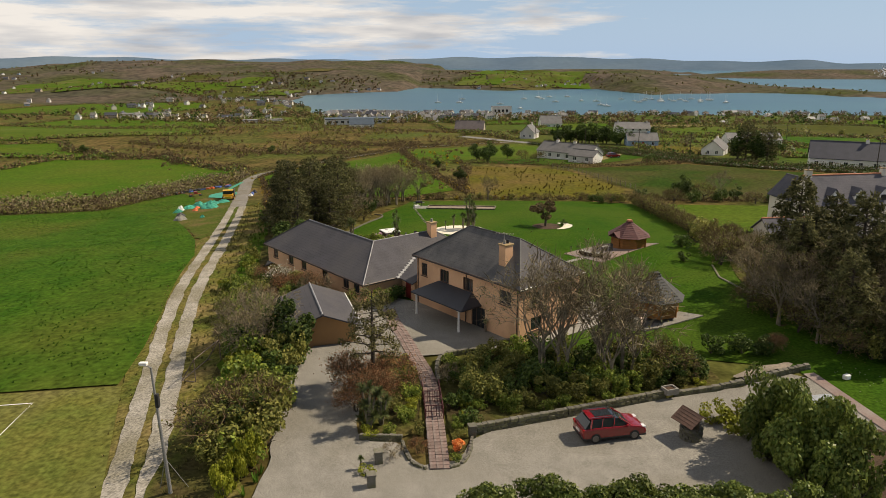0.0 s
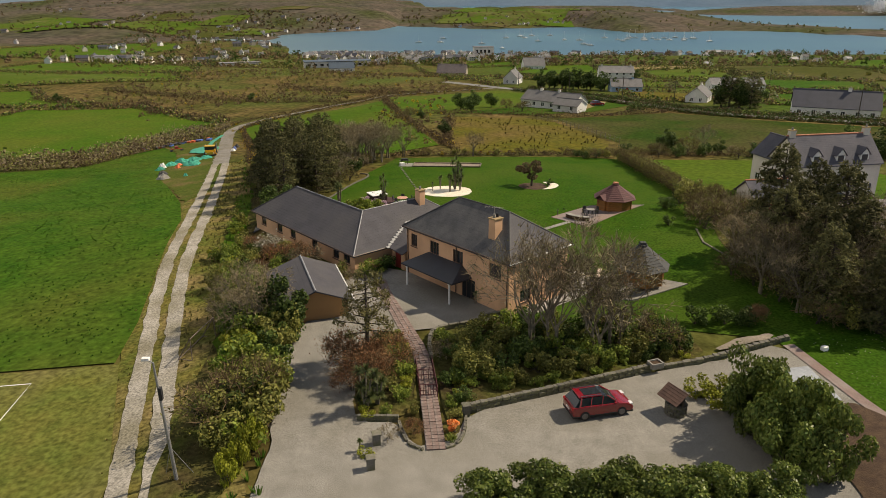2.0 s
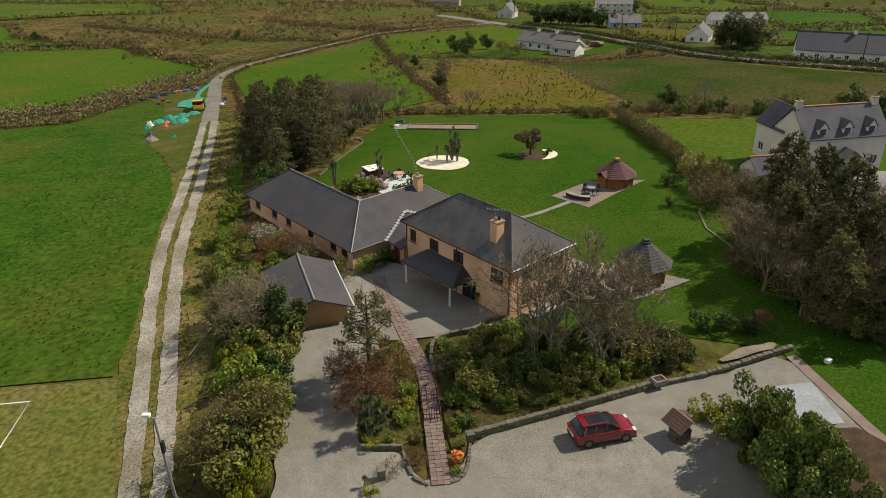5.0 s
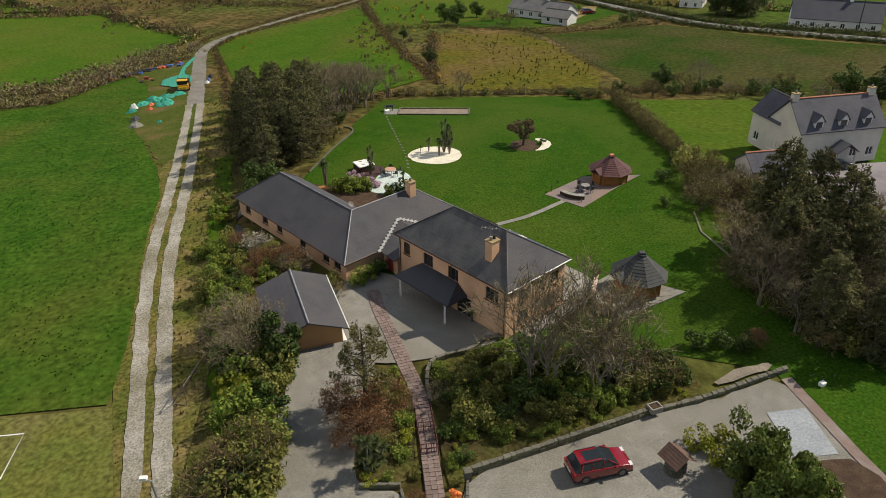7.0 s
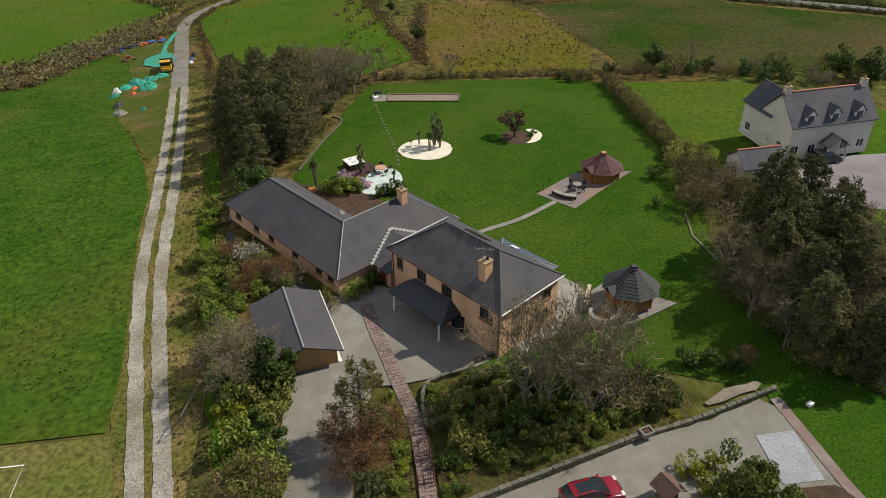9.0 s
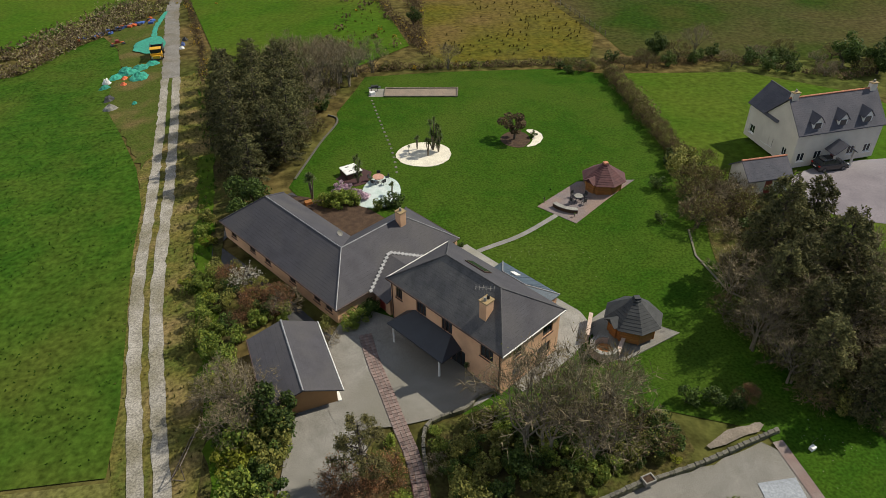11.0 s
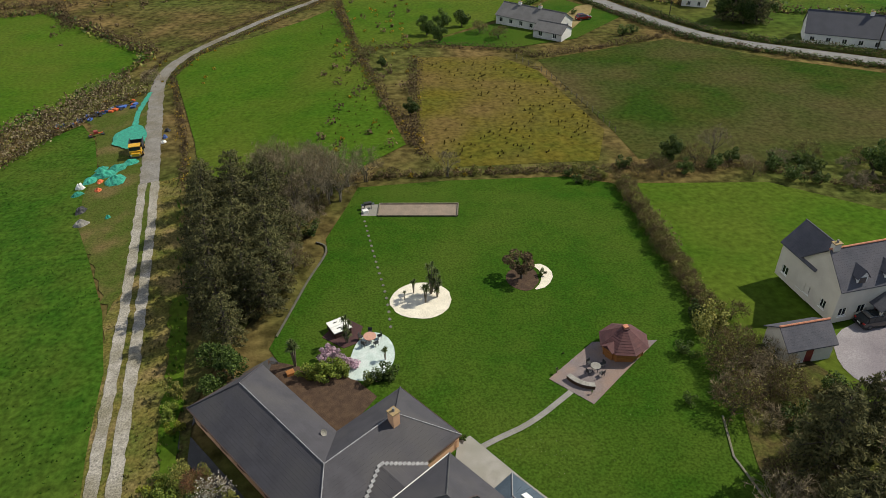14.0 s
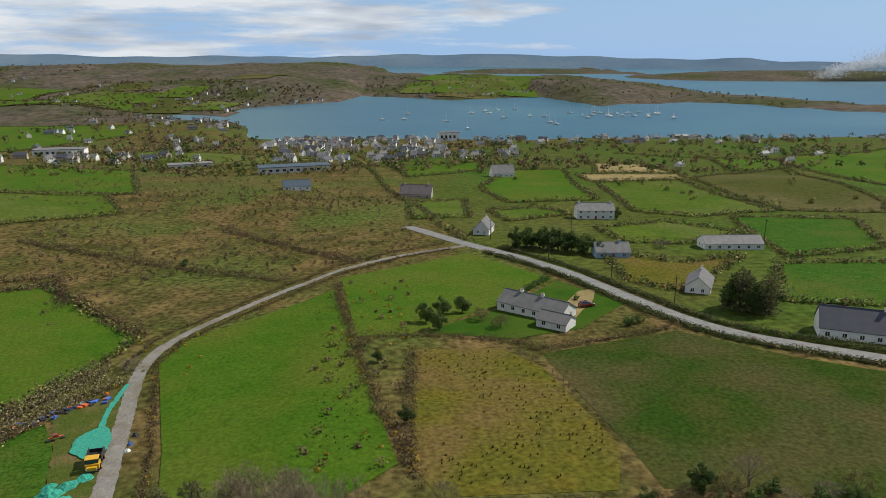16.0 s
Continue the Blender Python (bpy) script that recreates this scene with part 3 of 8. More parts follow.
draped("deck", [(-9.6, 97.4), (-7.2, 101), (-4.9, 99), (-5.4, 96), (-7, 95.2)], mat("dark_red_deck", (0.06, 0.022, 0.022), (0.045, 0.018, 0.018), 2, 12), "dark red paving under the hot tub", "patio", 0.06, 1.5, 1.0, thick=0.06)
draped("white_ring", rounded([(2, 99.5), (-1.6, 101.5), (-1.6, 105.2), (1.5, 107.8), (5, 106.8), (6.3, 103.8), (5, 100.4)], 2), M_SAND, "round bed of white gravel with palms", "flower bed", 0.08, 1.2, 0.8, 0.3, thick=0.05)
draped("island_bed", rounded([(13.2, 107.3), (14, 105), (16, 104), (17.6, 106), (17.8, 108.6), (16.6, 110), (14.4, 109.6)], 2), M_SOIL, "small soil bed with a dark shrub", "flower bed", 0.1, 1.2, 0.8, 0.2)
draped("island_gravel", rounded([(16.4, 104.2), (18.6, 105), (19.9, 107.8), (19, 110.2), (17.4, 110.4), (18.3, 108.2), (17.8, 105.9)], 1), M_SAND, "crescent of white gravel", "flower bed", 0.12, 1.2, 0.8)
draped("hut_patio", [(15.2, 88.2), (21.3, 93.6), (28.6, 93), (19.1, 84.2)], mat("mauve_paving", (0.19, 0.155, 0.15), (0.15, 0.125, 0.125), 0.8, 9, 0.9, 0.3, 0.01, c=(0.23, 0.16, 0.13), cscale=0.3), "mauve brick patio under the garden hut", "patio", 0.06, 1.5, 1.5, thick=0.07)
draped("hut_base", [(16.4, 67.4), (19, 69.3), (24.6, 64.6), (18.4, 61.8), (16.6, 62.6)], M_PAVE, "pale slab under the charcoal garden hut", "patio", 0.1, 1.5, 1.5, thick=0.1)
draped("garden_path", ribbon(curve([(6.6, 79.6), (8.5, 80.6), (12.3, 82.3), (17.2, 86.2)]), 0.32, -0.32), M_PAVE, "pale slab path across the lawn", "path", 0.12, 1.2, 1.0)
draped("petanque_court", [(-2.8, 129.8), (9.3, 128.6), (8.8, 124.7), (-3.1, 125.9)], mat("brown_grit", (0.24, 0.185, 0.14), (0.19, 0.15, 0.115), 0.7, 8, 0.95, 0.3, 0.02), "brown grit bowling court on the lawn", "court", 0.1, 2)
draped("court_end", [(-5.6, 130), (-2.9, 129.7), (-3.2, 126), (-5.6, 126.3)], M_PAVE, "pale slab at the end of the bowling court", "court", 0.1, 2)
draped("neighbour_drive", rounded([(46.2, 87), (50, 94), (66, 96.5), (85, 92), (85, 74), (60, 78), (49, 82)], 2), M_DRIVE, "mauve tarmac forecourt of the neighbouring house", "forecourt", 0.1, 2.5)
draped("bed_soil", [(24.6, 42.7), (28.4, 42.7), (29.3, 41), (30.6, 36), (32, 24), (23.6, 24), (23.8, 34), (24.0, 40)], M_SOIL, "bare brown soil bed behind the laurels", "flower bed", 0.2, 2, 1.2, 0.5)
draped("ramp_slab", [(24.9, 47.8), (27.9, 47.9), (27.9, 43.2), (24.9, 43.2)], mat("grey_blue_slab", (0.3, 0.32, 0.35), (0.25, 0.27, 0.3), 0.5, 6, 0.8), "smooth grey-blue concrete slab", "slab", 0.16, 1.5)
draped("brick_edge", ribbon([(28.5, 51.4), (29.6, 43), (31, 36)], 0.0, -0.9), M_BRICKP, "strip of red-brown brick paving", "paving", 0.16, 1.5)
draped("sand_bank", rounded([(22, 51.2), (24, 52.8), (26, 53.2), (27.4, 53.4), (27.8, 52.8), (24.5, 51.7)], 1), mat("pale_bank_stone", (0.23, 0.19, 0.15), (0.16, 0.135, 0.105), 0.9, 7, 0.95, 0.5, 0.03), "pale stony bank above the drive", "bank", 0.2, 1.5, 0.8, 0.3)
draped("conifer_bed_edge", ribbon([(31.3, 81), (30.3, 76), (31.4, 70), (34.5, 66)], 0.1, -0.1), M_STONE, "grey kerb round the conifer bed", "kerb", 0.08, 2, thick=0.1)
draped("bed_kerb", ribbon(curve([(-14.9, 98), (-13.4, 104), (-12, 110), (-10.2, 115.5), (-10.3, 118), (-11.8, 119)]), 0.12, -0.12), M_STONE, "pale stone kerb along the lawn", "kerb", 0.08, 2, thick=0.15)
draped("pitch_line", ribbon([(-150, 51.2), (-32.1, 51.4), (-31.5, 44), (-30.6, 20)], 0.06, -0.06), M_WHITE, "painted white pitch line", "line", 0.17, 3)

# ---- houses ----


def with_courses(m, step=0.27):
    """Fine shadow lines of slate courses at even heights."""
    n, l = m.node_tree.nodes, m.node_tree.links
    p = n["Principled BSDF"]
    tc, sep = n.new("ShaderNodeTexCoord"), n.new("ShaderNodeSeparateXYZ")
    l.new(tc.outputs["Object"], sep.inputs[0])
    d = n.new("ShaderNodeMath")
    d.operation = "DIVIDE"
    d.inputs[1].default_value = step
    l.new(sep.outputs[2], d.inputs[0])
    fr = n.new("ShaderNodeMath")
    fr.operation = "FRACT"
    l.new(d.outputs[0], fr.inputs[0])
    bp = n.new("ShaderNodeBump")
    bp.inputs["Strength"].default_value, bp.inputs["Distance"].default_value, bp.invert = 0.5, 0.03, True
    l.new(fr.outputs[0], bp.inputs["Height"])
    old = p.inputs["Normal"].links[0].from_node
    l.new(old.outputs[0], bp.inputs["Normal"])
    l.new(bp.outputs[0], p.inputs["Normal"])


with_courses(M_SLATE, 0.2)
M_SLATE2 = mat("worn_black_slate", (0.066, 0.065, 0.07), (0.046, 0.046, 0.05), 1.2, 9, 0.7, 0.5, 0.02, c=(0.085, 0.083, 0.082), cscale=0.5, fineamt=0.45)
with_courses(M_SLATE2, 0.24)
M_ZINC = mat("blue_grey_zinc", (0.07, 0.095, 0.125), (0.055, 0.078, 0.105), 0.6, 8, 0.6, 0.1, 0.005, spec=0.3)
M_GREYROOF = mat("grey_tile_roof", (0.16, 0.155, 0.155), (0.125, 0.12, 0.12), 0.5, 7, 0.85, 0.3, 0.02, vary=0.25)
M_TERRA = mat("terracotta_ridge", (0.5, 0.2, 0.11), (0.42, 0.17, 0.1), 2, 12)
M_FARWHITE = mat("far_white_wall", (0.72, 0.7, 0.66), (0.62, 0.6, 0.57), 0.3, 3, 0.9, 0.1, 0.01, vary=0.2, fineamt=0.1)
M_RED = mat("red_door_paint", (0.24, 0.03, 0.025), (0.2, 0.025, 0.02), 2, 15, 0.5, 0.1, 0.005)


def wall_bm(length, h, t, holes, gable=0.0):
    """A wall along x from 0 with openings cut through it; it stands on z = 0, its face on y = 0 and t thick towards +y."""
    bm = bmesh.new()
    xs = sorted({0, length, *(v for o in holes for v in o[:2])})
    for a, b in zip(xs, xs[1:]):
        cut = sorted((o[2], o[3]) for o in holes if o[0] <= a + 1e-6 and o[1] >= b - 1e-6)
        z = 0
        for lo, hi in cut:
            if lo > z + 1e-4:
                box(bm, a, b, 0, t, z, lo)
            z = hi
        if z < h:
            box(bm, a, b, 0, t, z, h)
    if gable:
        pts = [(0, h), (length, h), (length / 2, h + gable)]
        f = [bm.verts.new((x, 0, z)) for x, z in pts]
        g = [bm.verts.new((x, t, z)) for x, z in pts]
        bm.faces.new(f)
        bm.faces.new(g[::-1])
        for i in range(3):
            bm.faces.new((f[i], g[i], g[(i + 1) % 3], f[(i + 1) % 3]))
    return bm


def window_part(parent, m, w, h, frame_mat=None, sill=True, bars=1, name="window"):
    """A window set 0.1 m back in an opening of w by h; m puts the opening's lower left corner."""
    frame_mat = frame_mat or M_DKWOOD
    bm = bmesh.new()
    f = 0.08
    for a in ((0, w, 0.08, 0.15, 0, f), (0, w, 0.08, 0.15, h - f, h), (0, f, 0.08, 0.15, f, h - f), (w - f, w, 0.08, 0.15, f, h - f)):
        box(bm, *a)
    for i in range(bars):
        x = w * (i + 1) / (bars + 1)
        box(bm, x - 0.035, x + 0.035, 0.085, 0.145, f, h - f)
    bmesh.ops.transform(bm, matrix=m, verts=bm.verts)
    win = part(name, bm, frame_mat, parent)
    bm = bmesh.new()
    box(bm, 0.02, w - 0.02, 0.11, 0.125, 0.02, h - 0.02)
    bmesh.ops.transform(bm, matrix=m, verts=bm.verts)
    part("pane", bm, M_GLASS, win)
    if sill:
        bm = bmesh.new()
        box(bm, -0.08, w + 0.08, -0.08, 0.1, -0.08, -0.005)
        bmesh.ops.transform(bm, matrix=m, verts=bm.verts)
        part("sill", bm, M_DKWOOD if frame_mat is M_DKWOOD else M_WHITE, win)
    return win


def wall_part(parent, m, length, h, holes, material, gable=0.0, t=0.3, frame_mat=None, bars=1, name="wall", doors=()):
    bm = wall_bm(length, h, t, list(holes) + list(doors), gable)
    bmesh.ops.transform(bm, matrix=m, verts=bm.verts)
    w = part(name, bm, material, parent)
    for x0, x1, z0, z1 in holes:
        window_part(parent, m @ pose(x0, 0, z0), x1 - x0, z1 - z0, frame_mat, True, bars)
    for x0, x1, z0, z1 in doors:
        bm = bmesh.new()
        box(bm, x0, x1, 0.1, 0.16, z0, z1)
        for q in (0.12, 0.55):
            box(bm, x0 + 0.15, x1 - 0.15, 0.085, 0.11, z0 + q * (z1 - z0), z0 + (q + 0.33) * (z1 - z0))
        bmesh.ops.transform(bm, matrix=m, verts=bm.verts)
        part("door", bm, M_RED, parent, "dark red panelled door")
    return w


def caps(parent, lines, r=0.1, material=None, name="ridge_cap"):
    for a, b in lines:
        bm = bmesh.new()
        tube(bm, Vector(a) + Vector((0, 0, 0.02)), Vector(b) + Vector((0, 0, 0.02)), r, r, 6)
        part(name, bm, material or M_LEAD, parent)


def chimney(parent, x, y, z0, z1, w=0.9, d=0.75, material=None, pots=1):
    bm = bmesh.new()
    box(bm, x - w / 2, x + w / 2, y - d / 2, y + d / 2, z0, z1 - 0.12, bevel=0.02)
    c = part("chimney", bm, material or M_PEACH, parent, "rendered chimney stack")
    bm = bmesh.new()
    box(bm, x - w / 2 - 0.07, x + w / 2 + 0.07, y - d / 2 - 0.07, y + d / 2 + 0.07, z1 - 0.12, z1, bevel=0.02)
    part("chimney_cap", bm, mat("lichened_cap", (0.34, 0.24, 0.11), (0.25, 0.18, 0.1), 3, 12), c)
    for i in range(pots):
        bm = bmesh.new()
        px = x + (i - (pots - 1) / 2) * 0.4
        tube(bm, (px, y, z1 - 0.02), (px, y, z1 + 0.35), 0.15, 0.12, 10)
        part("chimney_pot", bm, M_BLACK if i else M_PAVE, c)


def gutter(parent, pts, material):
    for a, b in zip(pts, pts[1:]):
        bm = bmesh.new()
        tube(bm, a, b, 0.06, 0.06, 6)
        part("gutter", bm, material, parent)


def build_home():
    h = thing("house", pose(-8.1, 68.8, -1.0, 0, 0, 40), "peach rendered house and bungalow wing under dark slate roofs", "house")
    ez, rz_ = 2.15, 5.15
    a = lambda x, y, z: (x, y, z)
    # bungalow walls; outer corner at the origin
    o, e = 0.35, 21.35
    west = [(s - 0.55, s + 0.55, 0.85, 1.9) for s in (1.4, 3.4, 7.6, 12.2, 15.2, 19.0)]
    wall_part(h, pose(o, e, 0, 0, 0, -90), e - o, ez, [(21 - b, 21 - q, z0, z1) for q, b, z0, z1 in west], M_PEACH)
    wall_part(h, pose(o + 0.31, o, 0), 16.3, ez, [], M_PEACH)
    wall_part(h, pose(16.65, o, 0, 0, 0, 90), 8.1, ez, [(2, 3.2, 0.9, 2)], M_PEACH)
    wall_part(h, pose(16.3, 8.45, 0, 0, 0, 180), 7.85, ez, [(2, 3.2, 0.9, 2)], M_PEACH)
    wall_part(h, pose(8.45, 8.46, 0, 0, 0, 90), 12.6, ez, [(3, 4.2, 0.9, 2), (8, 9.2, 0.9, 2)], M_PEACH)
    wall_part(h, pose(8.45, e, 0, 0, 0, 180), 7.8, ez, [(3, 4.2, 0.9, 2)], M_PEACH)
    A, B, Bi, I, C, D = a(0, 0, ez), a(17, 0, ez), a(17, 8.8, ez), a(8.8, 8.8, ez), a(8.8, 21.7, ez), a(0, 21.7, ez)
    R, E1, E2 = a(4.4, 4.4, rz_), a(4.4, 18.1, rz_), a(12.6, 4.4, rz_)
    for pts in ((A, R, E1, D), (D, E1, C), (C, E1, R, I), (I, R, E2, Bi), (Bi, E2, B), (B, E2, R, A)):
        bm = bmesh.new()
        slab(bm, pts[::-1], 0.14)
        bmesh.ops.recalc_face_normals(bm, faces=bm.faces)
        part("roof_slope", bm, M_SLATE, h)
    caps(h, [(A, R), (R, E1), (R, E2), (E2, B)], 0.06)
    caps(h, [(D, E1), (E1, C), (E2, Bi)], 0.08, M_SLATE)
    gutter(h, [C, D, A, B, Bi], M_DKWOOD)
    chimney(h, 12.0, 3.9, 4.2, 6.3, 0.8, 0.8, M_PEACH)
    # link roof and stepped flashing on the bungalow roof
    L0, L1, L2, L3 = (4.2, -2.6, 2.1), (12.4, -2.6, 2.1), (8.6, 1.9, 3.45), (8.6, -2.6, 3.45)
    for pts in ((L0, L3, L2, (4.4, -0.05, 2.17)), (L3, L1, (12.2, -0.05, 2.17), L2)):
        bm = bmesh.new()
        slab(bm, pts, 0.1)
        bmesh.ops.recalc_face_normals(bm, faces=bm.faces)
        part("link_roof", bm, M_SLATE, h)
    for q0, q1 in (((4.1, -0.2, 2.15), (8.6, 2.0, 3.62)), ((12.4, -0.2, 2.15), (8.6, 2.0, 3.62))):
        for i in range(11):
            p = Vector(q0).lerp(Vector(q1), (i + 0.5) / 11)
            bm = bmesh.new()
            box(bm, -0.2, 0.2, -0.15, 0.15, -0.02, 0.04, Matrix.Translation(p) @ pose(0, 0, 0, 34, 0, 0))
            part("flashing", bm, M_LEAD, h)
    wall_part(h, pose(4.75, -0.2, 0, 0, 0, -90), 2.2, 2.15, [], M_PEACH, doors=[(0.5, 1.5, 0, 2.0)])
    # two-storey block
    x0, x1, y0, y1, ez2, rz2 = 4.4, 13.0, -17.4, -2.4, 5.1, 8.35
    wx0, wx1, wy0, wy1 = x0 + 0.35, x1 - 0.35, y0 + 0.35, y1 - 0.35
    n = wy1 - wy0
    ups = [(u - w / 2 - 0.35, u + w / 2 - 0.35, 3.2, 4.5) for u, w in ((1.5, 0.9), (4.6, 1.3), (8.0, 1.35), (12.9, 1.5))]
    low = [(5.3, 6.1, 1.2, 2.0), (8.2, 10.0, 0.05, 2.1)]
    wall_part(h, pose(wx0, wy1, 0, 0, 0, -90), n, ez2, ups + low, M_PEACH, bars=2)
    wall_part(h, pose(wx0 + 0.31, wy0, 0), wx1 - wx0 - 0.62, ez2, [(1.2, 2.6, 0.9, 2.1), (4.6, 6.4, 0.9, 2.2), (1.2, 2.4, 3.2, 4.4), (5.2, 6.6, 3.2, 4.4)], M_PEACH, bars=1)
    wall_part(h, pose(wx1, wy0, 0, 0, 0, 90), n, ez2, [(1, 2.2, 3.2, 4.4), (11, 12.4, 3.2, 4.4)], M_PEACH)
    wall_part(h, pose(wx1 - 0.31, wy1, 0, 0, 0, 180), wx1 - wx0 - 0.62, ez2, [], M_PEACH)
    P, Q, S, T = (x0, y0, ez2), (x1, y0, ez2), (x1, y1, ez2), (x0, y1, ez2)
    r0, r1 = (8.1, -13.7, rz2), (8.1, -7.0, rz2)
    for pts, mm in (((P, r0, r1, T), M_SLATE2), ((P, Q, r0), M_SLATE), ((Q, S, r1, r0), M_SLATE), ((S, T, r1), M_SLATE)):
        bm = bmesh.new()
        slab(bm, pts[::-1] if mm is M_SLATE2 else pts, 0.14)
        bmesh.ops.recalc_face_normals(bm, faces=bm.faces)
        part("roof_slope", bm, mm, h)
    caps(h, [(P, r0), (r0, r1), (r1, T), (Q, r0), (S, r1)], 0.07, M_SLATE2)
    gutter(h, [P, T], M_DKWOOD)
    gutter(h, [T, S], M_WHITE)
    gutter(h, [P, Q], M_WHITE)
    chimney(h, 6.2, -13.8, 6.0, 8.25, 0.95, 0.8, M_PEACH, 2)
    for yy in (wy0 + 0.2, wy1 - 0.2, -10.2):
        bm = bmesh.new()
        tube(bm, (wx0 - 0.06, yy, 0), (wx0 - 0.06, yy, ez2 - 0.1), 0.05, 0.05, 6)
        part("downpipe", bm, M_DKWOOD, h)
    bm = bmesh.new()
    tube(bm, (6.6, -13.2, 7.9), (6.6, -13.2, 9.1), 0.025, 0.025, 5)
    tube(bm, (6.1, -12.6, 9.0), (7.0, -13.9, 9.0), 0.02, 0.02, 5)
    for i in range(6):
        q = Vector((6.1, -12.6, 9.0)).lerp(Vector((7.0, -13.9, 9.0)), i / 5)
        tube(bm, q + Vector((-0.25, -0.2, 0)), q + Vector((0.25, 0.2, 0)), 0.015, 0.015, 4)
    part("aerial", bm, M_PAVE, h, "grey television aerial")
    bm = bmesh.new()
    box(bm, -0.6, 0.6, -1.25, 1.25, 0.05, 0.16, Matrix.Translation((10.0, -9.2, 7.05)) @ pose(0, 0, 0, 0, 33.5, 0), 0.02)
    sk = part("roof_window", bm, M_DKWOOD, h)
    bm = bmesh.new()
    box(bm, -0.5, 0.5, -1.15, 1.15, 0.14, 0.175, Matrix.Translation((10.0, -9.2, 7.05)) @ pose(0, 0, 0, 0, 33.5, 0))
    part("pane", bm, M_GLASS, sk)
    # porch canopy on two white posts
    top, low_ = 3.25, 2.35
    cy0, cy1, cx = -12.3, -4.9, 2.25
    for pts in (((cx, cy0, low_), (cx, cy1, low_), (4.72, cy1 - 1.3, top), (4.72, cy0 + 1.3, top)), ((cx, cy1, low_), (4.74, cy1, low_), (4.74, cy1 - 1.3, top)), ((4.74, cy0, low_), (cx, cy0, low_), (4.74, cy0 + 1.3, top))):
        bm = bmesh.new()
        slab(bm, pts[::-1], 0.12)
        bmesh.ops.recalc_face_normals(bm, faces=bm.faces)
        part("canopy_slope", bm, mat("navy_slate", (0.022, 0.026, 0.036), (0.017, 0.02, 0.028), 1, 12, 0.5, 0.2, 0.01), h)
    for yy in (-5.5, -11.7):
        bm = bmesh.new()
        tube(bm, (2.5, yy, 0), (2.5, yy, 2.25), 0.11, 0.09, 12)
        box(bm, 2.34, 2.66, yy - 0.16, yy + 0.16, 0, 0.12)
        box(bm, 2.36, 2.64, yy - 0.14, yy + 0.14, 2.1, 2.25)
        part("post", bm, M_WHITE, h, "white turned porch post")
    # sunroom behind
    sx0, sx1, sy0, sy1, sz = 13.0, 16.9, -13.9, -6.4, 2.5
    wall_part(h, pose(sx1 - 0.2, sy0 + 0.2, 0, 0, 0, 90), sy1 - sy0 - 0.4, sz, [(0.3 + 1.4 * i, 1.5 + 1.4 * i, 0.7, 2.2) for i in range(5)], M_PEACH, t=0.2, frame_mat=M_WHITE)
    wall_part(h, pose(12.7, sy0 + 0.2, 0), 4.0, sz, [(0.8, 2.0, 0.7, 2.2), (2.3, 3.5, 0.7, 2.2)], M_PEACH, t=0.2, frame_mat=M_WHITE)
    wall_part(h, pose(16.7, sy1 - 0.2, 0, 0, 0, 180), 4.0, sz, [(0.5, 1.7, 0.7, 2.2)], M_PEACH, t=0.2, frame_mat=M_WHITE)
    g0, g1 = (14.2, -11.6, 3.95), (14.2, -8.7, 3.95)
    for pts in (((sx1, sy0, sz), (sx1, sy1, sz), g1, g0), ((sx1, sy1, sz), (12.7, sy1, sz), (12.7, -8.7, 3.95), g1), ((12.7, sy0, sz), (sx1, sy0, sz), g0, (12.7, -11.6, 3.95)), (g0, g1, (12.7, -8.7, 3.95), (12.7, -11.6, 3.95))):
        bm = bmesh.new()
        slab(bm, pts, 0.1)
        bmesh.ops.recalc_face_normals(bm, faces=bm.faces)
        part("sunroom_roof", bm, M_ZINC, h)
    caps(h, [((sx1, sy0, sz), g0), ((sx1, sy1, sz), g1), (g0, g1)], 0.06, M_LEAD)
    for i in range(9):
        t = (i + 1) / 10
        p, q = Vector((sx1, sy0, sz)).lerp(Vector((sx1, sy1, sz)), t), Vector(g0).lerp(Vector(g1), min(1, max(0, (t - 0.3) / 0.4)))
        bm = bmesh.new()
        tube(bm, p + Vector((0, 0, 0.02)), q + Vector((0, 0, 0.02)), 0.025, 0.025, 4)
        part("roof_seam", bm, M_ZINC, h)
    bm = bmesh.new()
    box(bm, -0.4, 0.4, -0.4, 0.4, 0.03, 0.12, Matrix.Translation((15.3, -9.4, 3.38)) @ pose(0, 0, 0, 0, 28, 0), 0.02)
    part("roof_window", bm, M_WHITE, h)
    # satellite dish by the inner valley
    bm = bmesh.new()
    bmesh.ops.create_uvsphere(bm, u_segments=14, v_segments=8, radius=0.5)
    bmesh.ops.delete(bm, geom=[v for v in bm.verts if v.co.z > -0.28], context="VERTS")
    bmesh.ops.transform(bm, matrix=pose(7.3, 8.2, 3.75, 50, 0, 20), verts=bm.verts)
    part("satellite_dish", bm, M_PAVE, h, "pale grey satellite dish")


build_home()


